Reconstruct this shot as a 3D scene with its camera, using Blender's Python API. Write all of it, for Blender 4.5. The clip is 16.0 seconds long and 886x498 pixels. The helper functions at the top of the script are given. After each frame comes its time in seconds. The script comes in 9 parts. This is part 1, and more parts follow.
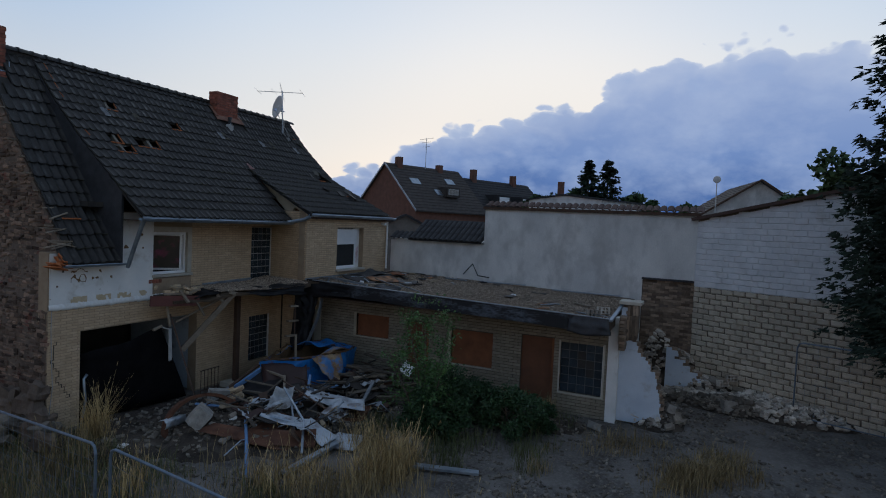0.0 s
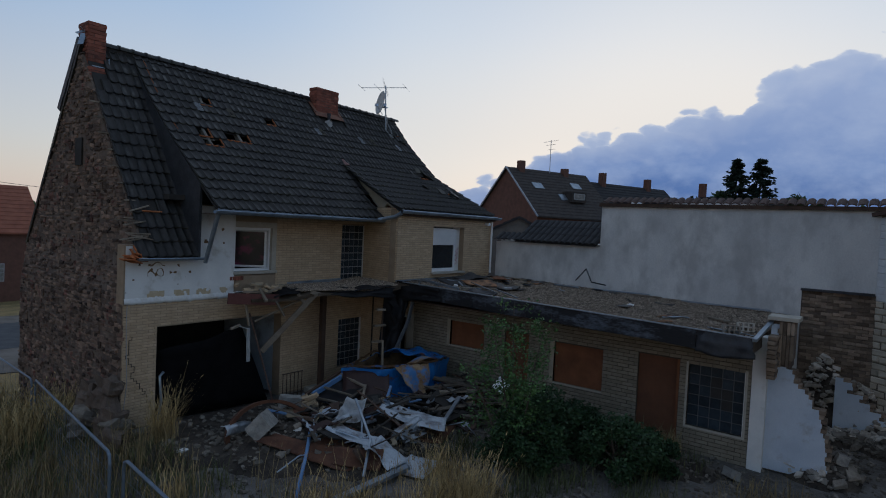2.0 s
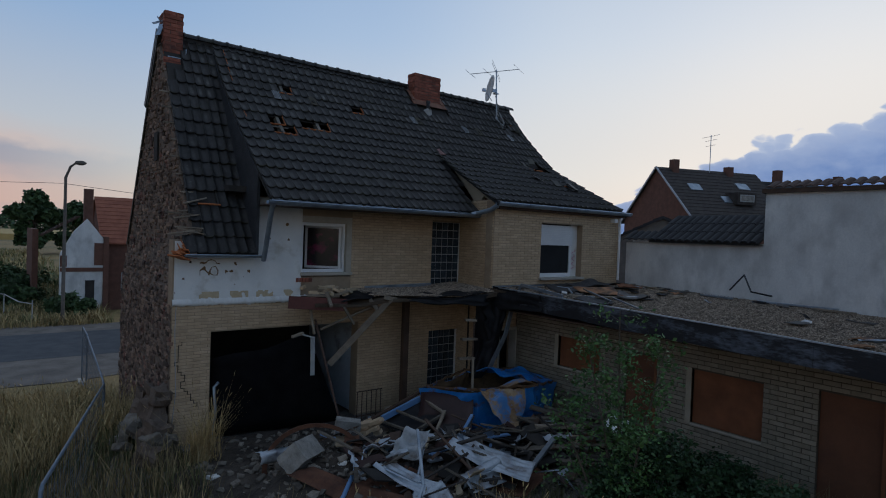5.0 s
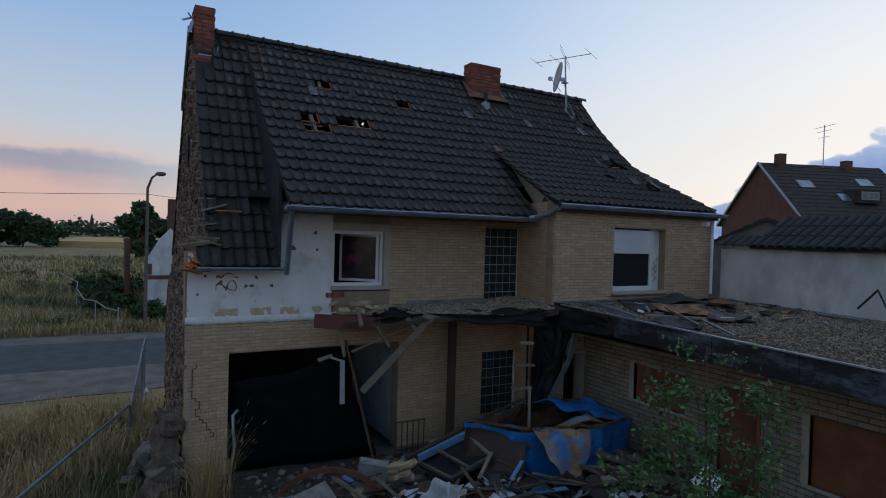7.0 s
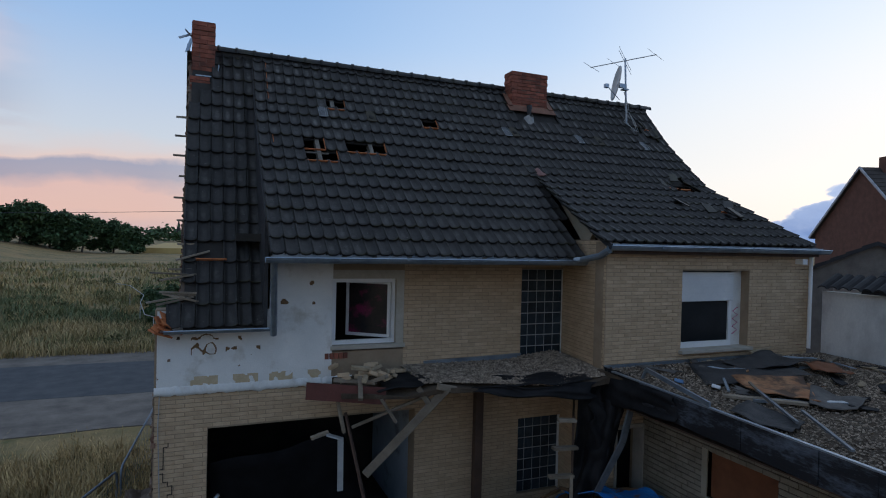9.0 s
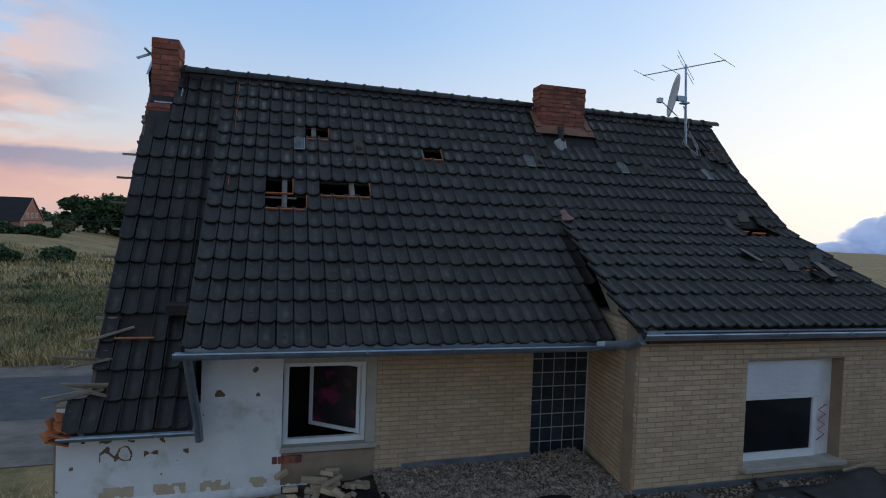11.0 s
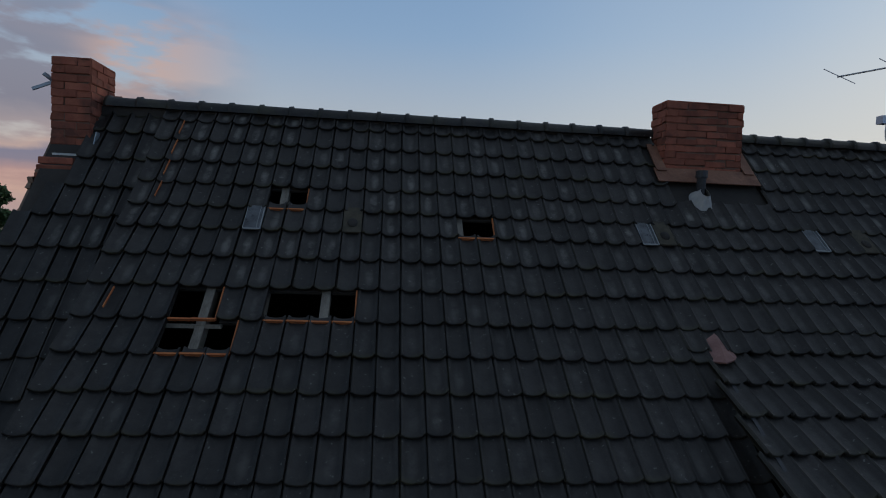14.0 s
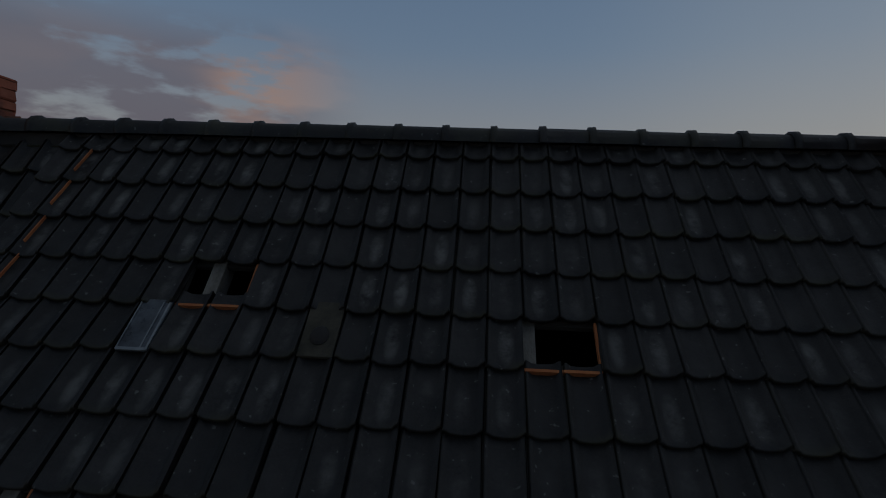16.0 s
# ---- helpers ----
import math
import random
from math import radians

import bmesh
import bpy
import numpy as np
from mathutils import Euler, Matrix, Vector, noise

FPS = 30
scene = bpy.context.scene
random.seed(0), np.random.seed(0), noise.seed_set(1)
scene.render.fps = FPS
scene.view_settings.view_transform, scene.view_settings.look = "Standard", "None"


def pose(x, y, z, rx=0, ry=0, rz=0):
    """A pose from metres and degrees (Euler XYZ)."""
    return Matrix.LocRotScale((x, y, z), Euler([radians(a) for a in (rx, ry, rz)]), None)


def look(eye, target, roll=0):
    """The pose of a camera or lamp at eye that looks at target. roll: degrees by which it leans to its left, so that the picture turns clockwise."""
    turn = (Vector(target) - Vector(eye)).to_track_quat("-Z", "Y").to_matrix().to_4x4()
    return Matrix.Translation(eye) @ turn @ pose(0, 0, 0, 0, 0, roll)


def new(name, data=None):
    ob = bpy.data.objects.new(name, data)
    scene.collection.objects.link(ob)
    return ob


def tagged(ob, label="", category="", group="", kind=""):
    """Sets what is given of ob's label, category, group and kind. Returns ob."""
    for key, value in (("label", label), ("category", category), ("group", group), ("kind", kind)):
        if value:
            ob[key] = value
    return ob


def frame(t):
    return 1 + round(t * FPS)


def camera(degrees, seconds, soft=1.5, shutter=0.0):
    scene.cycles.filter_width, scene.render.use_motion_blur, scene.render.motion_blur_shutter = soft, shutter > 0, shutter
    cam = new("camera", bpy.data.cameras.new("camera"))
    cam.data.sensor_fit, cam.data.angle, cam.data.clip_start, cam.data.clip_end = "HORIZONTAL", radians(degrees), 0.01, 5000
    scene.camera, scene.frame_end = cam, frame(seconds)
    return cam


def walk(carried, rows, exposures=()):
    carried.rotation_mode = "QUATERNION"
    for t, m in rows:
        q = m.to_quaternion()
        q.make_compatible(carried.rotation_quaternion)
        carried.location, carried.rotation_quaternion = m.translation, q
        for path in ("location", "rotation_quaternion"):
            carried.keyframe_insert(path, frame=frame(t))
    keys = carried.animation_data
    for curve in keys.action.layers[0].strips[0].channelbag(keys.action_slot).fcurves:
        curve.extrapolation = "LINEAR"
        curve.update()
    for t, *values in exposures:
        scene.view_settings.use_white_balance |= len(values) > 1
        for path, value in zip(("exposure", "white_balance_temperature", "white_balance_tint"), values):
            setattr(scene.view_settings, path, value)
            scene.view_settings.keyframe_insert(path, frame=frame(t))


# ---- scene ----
cam = camera(74.6, 16.0, soft=1.05)
PATH = [
    (0, (-7.184, -12.422, 4.855), (-5.361, -11.605, 4.765), 2.6),
    (0.5, (-6.612, -12.432, 4.795), (-4.841, -11.505, 4.707), 2.7),
    (1, (-6.061, -12.431, 4.718), (-4.348, -11.401, 4.634), 2.7),
    (1.5, (-5.531, -12.408, 4.626), (-3.879, -11.284, 4.546), 2.7),
    (2, (-5.037, -12.314, 4.517), (-3.445, -11.107, 4.444), 2.7),
    (2.5, (-4.554, -12.218, 4.402), (-3.022, -10.934, 4.335), 2.6),
    (3, (-4.042, -12.126, 4.279), (-2.574, -10.769, 4.222), 2.4),
    (3.5, (-3.527, -12.025, 4.158), (-2.122, -10.602, 4.111), 2.3),
    (4, (-3.073, -11.881, 4.097), (-1.726, -10.403, 4.054), 2.2),
    (6.5, (-0.89, -10.842, 4.106), (0.146, -9.131, 4.067), 1.8),
    (7, (-0.537, -10.531, 4.184), (0.442, -8.787, 4.15), 1.6),
    (7.5, (-0.177, -10.181, 4.309), (0.746, -8.408, 4.279), 1.5),
    (8, (0.227, -9.842, 4.479), (1.095, -8.04, 4.451), 1.4),
    (8.5, (0.628, -9.488, 4.681), (1.446, -7.663, 4.656), 1.3),
    (9, (1.067, -9.154, 4.94), (1.833, -7.306, 4.912), 1.4),
    (11.5, (3.226, -7.0, 6.286), (3.725, -5.064, 6.219), 2.4),
    (12, (3.518, -6.398, 6.513), (3.969, -4.451, 6.442), 2.6),
    (12.5, (3.776, -5.765, 6.718), (4.173, -3.806, 6.65), 2.6),
    (13, (4.021, -5.108, 6.937), (4.358, -3.138, 6.867), 2.5),
    (13.5, (4.227, -4.429, 7.119), (4.502, -2.449, 7.057), 2.4),
    (14, (4.428, -3.741, 7.3), (4.632, -1.753, 7.24), 2.3),
    (14.5, (4.612, -3.046, 7.458), (4.739, -1.051, 7.402), 2.1),
    (15, (4.789, -2.34, 7.587), (4.821, -0.341, 7.543), 1.9),
    (15.5, (4.894, -1.611, 7.686), (4.838, 0.388, 7.665), 2.0),
    (16, (4.935, -0.876, 7.855), (4.801, 1.12, 7.832), 2.0),
]
EXPOSURES = [(0, -0.32, 5950, 8), (2.0, -0.42, 5950, 8), (4.0, -0.46, 5950, 8), (6.5, -0.30, 5850, 8), (9.0, -0.06, 5850, 8), (11.5, 0.03, 5950, 7), (13.0, -0.25, 6050, 6), (14.5, -0.84, 6150, 6), (16.0, -1.60, 6400, 8)]
walk(cam, [(t, look(eye, target, roll)) for t, eye, target, roll in PATH], EXPOSURES)

# ---- world: dusk sky, low sun behind the house ----
SUN_AZ, SUN_EL = 16.0, 3.0      # degrees from +x towards +y, above the horizon


def nodes_of(tree):
    tree.nodes.clear()
    return tree.nodes, tree.links


def op(tree, kind, *args, clamp=False):
    """A math node fed with numbers or sockets."""
    n = tree.nodes.new("ShaderNodeMath")
    n.operation, n.use_clamp = kind, clamp
    for i, a in enumerate(args):
        if isinstance(a, (int, float)):
            n.inputs[i].default_value = a
        else:
            tree.links.new(a, n.inputs[i])
    return n.outputs[0]


def ramp(tree, fac, stops, mode="LINEAR"):
    n = tree.nodes.new("ShaderNodeValToRGB")
    n.color_ramp.interpolation = mode
    els = n.color_ramp.elements
    while len(els) < len(stops):
        els.new(0.5)
    for e, (p, c) in zip(els, stops):
        e.position = p
        e.color = (*c, 1) if len(c) == 3 else (c[0], c[0], c[0], 1)
    tree.links.new(fac, n.inputs[0])
    return n.outputs[0]


def mix(tree, fac, a, b, kind="MIX"):
    n = tree.nodes.new("ShaderNodeMix")
    n.data_type, n.blend_type = "RGBA", kind
    for i, v in ((0, fac), (6, a), (7, b)):
        if isinstance(v, (int, float)):
            n.inputs[i].default_value = v
        elif isinstance(v, tuple):
            n.inputs[i].default_value = (*v, 1)
        else:
            tree.links.new(v, n.inputs[i])
    return n.outputs[2]


def noise_at(tree, vec, scale, detail=4.0, rough=0.55, kind="3D", lac=2.0):
    n = tree.nodes.new("ShaderNodeTexNoise")
    n.noise_dimensions = kind
    n.inputs["Scale"].default_value = scale
    n.inputs["Detail"].default_value = detail
    n.inputs["Roughness"].default_value = rough
    n.inputs["Lacunarity"].default_value = lac
    if vec is not None:
        tree.links.new(vec, n.inputs["Vector"])
    return n.outputs[0]


def build_world():
    w = bpy.data.worlds.new("dusk")
    scene.world = w
    w.use_nodes = True
    t = w.node_tree
    N, L = nodes_of(t)
    out, bg = N.new("ShaderNodeOutputWorld"), N.new("ShaderNodeBackground")
    sky = N.new("ShaderNodeTexSky")
    sky.sky_type, sky.sun_disc = "NISHITA", False
    sky.sun_elevation, sky.sun_rotation = radians(SUN_EL), radians(90.0 - SUN_AZ)
    sky.altitude, sky.air_density, sky.dust_density, sky.ozone_density = 50, 1.0, 1.5, 1.5
    tc = N.new("ShaderNodeTexCoord")
    sep = N.new("ShaderNodeSeparateXYZ")
    L.new(tc.outputs["Generated"], sep.inputs[0])
    x, y, z = sep.outputs
    el = op(t, "MULTIPLY", op(t, "ARCSINE", z), 180 / math.pi)
    az = op(t, "MULTIPLY", op(t, "ARCTAN2", y, x), 180 / math.pi)
    com = N.new("ShaderNodeCombineXYZ")
    L.new(op(t, "MULTIPLY", az, 0.1), com.inputs[0])
    L.new(op(t, "MULTIPLY", el, 0.16), com.inputs[1])
    ae = com.outputs[0]
    # clear sky: brightness spread of a hazy evening, whiter towards the sun
    da = op(t, "ABSOLUTE", op(t, "WRAP", op(t, "SUBTRACT", az, SUN_AZ), 180.0, -180.0))
    near = ramp(t, op(t, "DIVIDE", da, 180.0), [(0.0, (1,)), (0.12, (0.80,)), (0.25, (0.30,)), (0.38, (0.06,)), (1.0, (0.0,))], "EASE")
    low = ramp(t, op(t, "DIVIDE", el, 90.0, clamp=True), [(0.0, (1,)), (0.08, (0.95,)), (0.26, (0.62,)), (0.5, (0.15,)), (1.0, (0.0,))], "EASE")
    glow = op(t, "MULTIPLY", near, low)
    clear = mix(t, 1.0, sky.outputs[0], (1, 1, 1), "MULTIPLY")
    base = ramp(t, op(t, "DIVIDE", el, 90.0, clamp=True), [(0.0, (0.66, 0.58, 0.58)), (0.07, (0.54, 0.57, 0.66)), (0.2, (0.31, 0.45, 0.70)), (0.36, (0.18, 0.33, 0.62)), (0.5, (0.33, 0.41, 0.55)), (1.0, (0.46, 0.49, 0.58))])
    clear = mix(t, 0.85, clear, base)
    away = ramp(t, op(t, "DIVIDE", da, 180.0), [(0.0, (1.0, 1.0, 1.0)), (0.56, (1.0, 1.0, 1.0)), (0.72, (0.98, 0.93, 0.88)), (1.0, (0.74, 0.69, 0.66))], "EASE")
    clear = mix(t, 1.0, clear, away, "MULTIPLY")
    clear = mix(t, glow, clear, SKY_GLOW)
    # thin warm band at the horizon
    warm = ramp(t, op(t, "DIVIDE", el, 20.0, clamp=True), [(0.0, (1,)), (0.35, (0.6,)), (1.0, (0.0,))], "EASE")
    clear = mix(t, op(t, "MULTIPLY", warm, 0.30), clear, (0.98, 0.70, 0.52))
    # cumulus bank
    n1 = noise_at(t, ae, 1.0, 6.0, 0.62)
    n2 = noise_at(t, ae, 0.45, 3.0, 0.5)
    wv = N.new("ShaderNodeVectorMath")
    wv.operation = "MULTIPLY_ADD"
    wn = N.new("ShaderNodeTexNoise")
    wn.inputs["Scale"].default_value, wn.inputs["Detail"].default_value = 2.5, 4.0
    L.new(ae, wn.inputs["Vector"])
    L.new(wn.outputs[1], wv.inputs[0])
    wv.inputs[1].default_value = (0.35, 0.35, 0)
    L.new(ae, wv.inputs[2])

    def lumps(scale):
        v = N.new("ShaderNodeTexVoronoi")
        v.inputs["Scale"].default_value = scale
        L.new(wv.outputs[0], v.inputs["Vector"])
        return v.outputs["Distance"]

    lump1, lump2 = lumps(2.6), lumps(7.0)
    top = ramp(t, op(t, "DIVIDE", op(t, "ADD", az, 110.0), 160.0, clamp=True), [((x + 110) / 160, (e / 25.0,)) for x, e in CLOUD_LINE])
    h = op(t, "ADD", op(t, "MULTIPLY", top, 25.0), op(t, "ADD", op(t, "MULTIPLY", op(t, "SUBTRACT", n2, 0.5), 2.2), op(t, "MULTIPLY", op(t, "ADD", lump1, op(t, "MULTIPLY", lump2, 0.5)), -2.6)))
    h = op(t, "ADD", h, 0.5)
    depth = op(t, "SUBTRACT", h, el)
    mask = op(t, "MULTIPLY", depth, 3.2, clamp=True)
    body = ramp(t, op(t, "ADD", op(t, "DIVIDE", el, 22.0, clamp=True), op(t, "MULTIPLY", op(t, "SUBTRACT", n2, 0.5), 0.5)),
                [(0.0, CLOUD_LOW), (0.28, CLOUD_MID), (0.75, CLOUD_TOP), (1.0, CLOUD_TOP)])
    body = mix(t, ramp(t, op(t, "ADD", lump1, op(t, "MULTIPLY", lump2, 0.5)), [(0.2, (0.55,)), (0.75, (0.0,))]), body, (0.40, 0.50, 0.74))
    body = mix(t, ramp(t, n1, [(0.42, (0.0,)), (0.68, (0.5,))]), body, (0.58, 0.65, 0.82))
    rim = ramp(t, op(t, "DIVIDE", depth, 3.0, clamp=True), [(0.0, (0.6,)), (0.25, (0.18,)), (1.0, (0.0,))])
    body = mix(t, rim, body, (0.92, 0.92, 0.95))
    col = mix(t, mask, clear, body)
    # drifting stratus to the left, lit pink from below
    st = N.new("ShaderNodeCombineXYZ")
    L.new(op(t, "MULTIPLY", az, 0.11), st.inputs[0])
    L.new(op(t, "MULTIPLY", el, 0.34), st.inputs[1])
    n3 = noise_at(t, st.outputs[0], 1.0, 5.0, 0.55)
    n4 = noise_at(t, st.outputs[0], 0.7, 3.0, 0.5)
    band = ramp(t, op(t, "DIVIDE", el, 30.0, clamp=True), [(0.0, (0.25,)), (0.12, (1.0,)), (0.5, (0.75,)), (0.68, (0.0,))], "EASE")
    side = N.new("ShaderNodeMapRange")
    side.interpolation_type = "SMOOTHSTEP"
    L.new(az, side.inputs[0])
    for i, v in ((1, 100.0), (2, 114.0), (3, 0.0), (4, 1.0)):
        side.inputs[i].default_value = v
    side2 = N.new("ShaderNodeMapRange")
    side2.interpolation_type = "SMOOTHSTEP"
    L.new(az, side2.inputs[0])
    for i, v in ((1, 76.0), (2, 96.0), (3, 0.0), (4, 0.9)):
        side2.inputs[i].default_value = v
    cover = op(t, "MULTIPLY", band, side.outputs[0])
    m3 = ramp(t, n3, [(0.36, (0.0,)), (0.50, (1.0,))], "EASE")
    high = ramp(t, op(t, "DIVIDE", el, 20.0, clamp=True), [(0.18, (0.25,)), (0.5, (1.0,))], "EASE")
    west = ramp(t, op(t, "DIVIDE", op(t, "SUBTRACT", az, 80.0), 60.0, clamp=True), [(0.33, (1.0,)), (0.47, (0.0,))], "EASE")
    high = op(t, "MAXIMUM", high, west)
    lit = ramp(t, op(t, "DIVIDE", op(t, "SUBTRACT", az, 100.0), 40.0, clamp=True), [(0.32, (1.0,)), (0.46, (0.1,))], "EASE")
    rosy = op(t, "MAXIMUM", op(t, "MULTIPLY", ramp(t, n4, [(0.44, (0,)), (0.6, (1,))]), high), op(t, "MULTIPLY", ramp(t, n4, [(0.36, (0,)), (0.52, (0.85,))]), west))
    pink = mix(t, op(t, "MULTIPLY", rosy, lit), PINK_A, PINK_B)
    col = mix(t, op(t, "MULTIPLY", m3, cover), col, pink)
    # layered evening bank low in the west: peach, a mauve streak, peach again
    we = op(t, "DIVIDE", op(t, "ADD", el, op(t, "ADD", op(t, "MULTIPLY", op(t, "SUBTRACT", n4, 0.5), 3.6), op(t, "MULTIPLY", op(t, "SUBTRACT", n1, 0.5), 2.6))), 14.0, clamp=True)
    layers = ramp(t, we, [(0.0, (0.60, 0.40, 0.40)), (0.13, (0.86, 0.48, 0.37)), (0.24, (0.84, 0.47, 0.38)), (0.33, (0.38, 0.32, 0.39)), (0.40, (0.34, 0.31, 0.40)), (0.445, (0.88, 0.60, 0.49)), (0.60, (0.80, 0.64, 0.58))])
    lowfade = ramp(t, we, [(0.0, (0.75,)), (0.42, (0.85,)), (0.52, (0.45,)), (0.66, (0.0,))], "EASE")
    col = mix(t, op(t, "MULTIPLY", lowfade, side2.outputs[0]), col, layers)
    # ground side of the world
    col = mix(t, op(t, "MULTIPLY", el, -0.5, clamp=True), col, (0.06, 0.055, 0.045))
    L.new(col, bg.inputs[0])
    bg.inputs[1].default_value = SKY_STRENGTH
    L.new(bg.outputs[0], out.inputs[0])


SKY_STRENGTH = 1.0
# the upper edge of the cumulus bank: azimuth, elevation in degrees
CLOUD_LINE = [(-110, 0.0), (-70, 9.0), (-40, 13.0), (-12, 16.2), (-4, 18.4), (1, 17.0), (7, 16.2), (10, 14.0), (14, 12.3), (21, 11.3), (27, 9.7), (30, 7.4), (36, 4.8), (43, 0.0)]
SKY_GLOW = (1.06, 1.04, 0.98)
CLOUD_LOW, CLOUD_MID, CLOUD_TOP = (0.045, 0.125, 0.36), (0.22, 0.325, 0.60), (0.50, 0.58, 0.79)
PINK_A, PINK_B = (0.32, 0.29, 0.36), (0.90, 0.55, 0.42)
build_world()

sun = new("sun", bpy.data.lights.new("sun", "SUN"))
sun.data.energy, sun.data.angle, sun.data.color = 0.25, radians(12), (1.0, 0.78, 0.55)
sun.matrix_world = look((60 * math.cos(radians(SUN_AZ)), 60 * math.sin(radians(SUN_AZ)), 60 * math.sin(radians(SUN_EL + 5))), (0, 0, 0))

# ---- materials ----
def material(name, a, b, scale=2.0, rough=0.85, bump=0.3, fine=30.0, metal=0.0, rnd=0.0, island=0.0, contrast=(0.35, 0.65), stain=None, stain_at=(0.58, 0.72), stain_scale=0.9, depth=0.01, spec=0.4, stretch=None):
    """Two tones mixed by a coarse and a fine noise at world size, relief, and stains with a shape of their own."""
    m = bpy.data.materials.new(name)
    m.use_nodes = True
    t = m.node_tree
    N, L = nodes_of(t)
    out, p = N.new("ShaderNodeOutputMaterial"), N.new("ShaderNodeBsdfPrincipled")
    L.new(p.outputs[0], out.inputs[0])
    pos = N.new("ShaderNodeNewGeometry").outputs["Position"]
    if stretch:
        mp = N.new("ShaderNodeMapping")
        mp.inputs["Scale"].default_value = stretch
        L.new(pos, mp.inputs[0])
        pos = mp.outputs[0]
    if rnd:
        info = N.new("ShaderNodeObjectInfo")
        sh = N.new("ShaderNodeVectorMath")
        sh.operation = "ADD"
        L.new(pos, sh.inputs[0])
        cx = N.new("ShaderNodeCombineXYZ")
        L.new(op(t, "MULTIPLY", info.outputs["Random"], 37.0), cx.inputs[0])
        L.new(cx.outputs[0], sh.inputs[1])
        pos_v = sh.outputs[0]
    else:
        pos_v = pos
    coarse = noise_at(t, pos_v, scale, 5.0, 0.6)
    grain = noise_at(t, pos_v, fine, 4.0, 0.65)
    f = ramp(t, op(t, "ADD", op(t, "MULTIPLY", coarse, 0.7), op(t, "MULTIPLY", grain, 0.3)), [(contrast[0], (0.0,)), (contrast[1], (1.0,))])
    col = mix(t, f, a, b)
    if stain:
        s = noise_at(t, pos, stain_scale, 6.0, 0.62)
        col = mix(t, ramp(t, s, [(stain_at[0], (0.0,)), (stain_at[1], (0.85,))]), col, stain)
    if rnd:
        v = N.new("ShaderNodeHueSaturation")
        L.new(col, v.inputs["Color"])
        L.new(op(t, "ADD", op(t, "MULTIPLY", info.outputs["Random"], 2 * rnd), 1.0 - rnd), v.inputs["Value"])
        col = v.outputs[0]
    if island:
        g = N.new("ShaderNodeNewGeometry")
        v = N.new("ShaderNodeHueSaturation")
        L.new(col, v.inputs["Color"])
        L.new(op(t, "ADD", op(t, "MULTIPLY", g.outputs["Random Per Island"], 2 * island), 1.0 - island), v.inputs["Value"])
        col = v.outputs[0]
    L.new(col, p.inputs["Base Color"])
    L.new(op(t, "ADD", rough - 0.12, op(t, "MULTIPLY", grain, 0.24), clamp=True), p.inputs["Roughness"])
    p.inputs["Metallic"].default_value = metal
    p.inputs["Specular IOR Level"].default_value = spec
    if bump:
        bn = N.new("ShaderNodeBump")
        bn.inputs["Strength"].default_value = bump
        bn.inputs["Distance"].default_value = depth
        L.new(op(t, "ADD", grain, op(t, "MULTIPLY", coarse, 1.5)), bn.inputs["Height"])
        L.new(bn.outputs[0], p.inputs["Normal"])
    return m


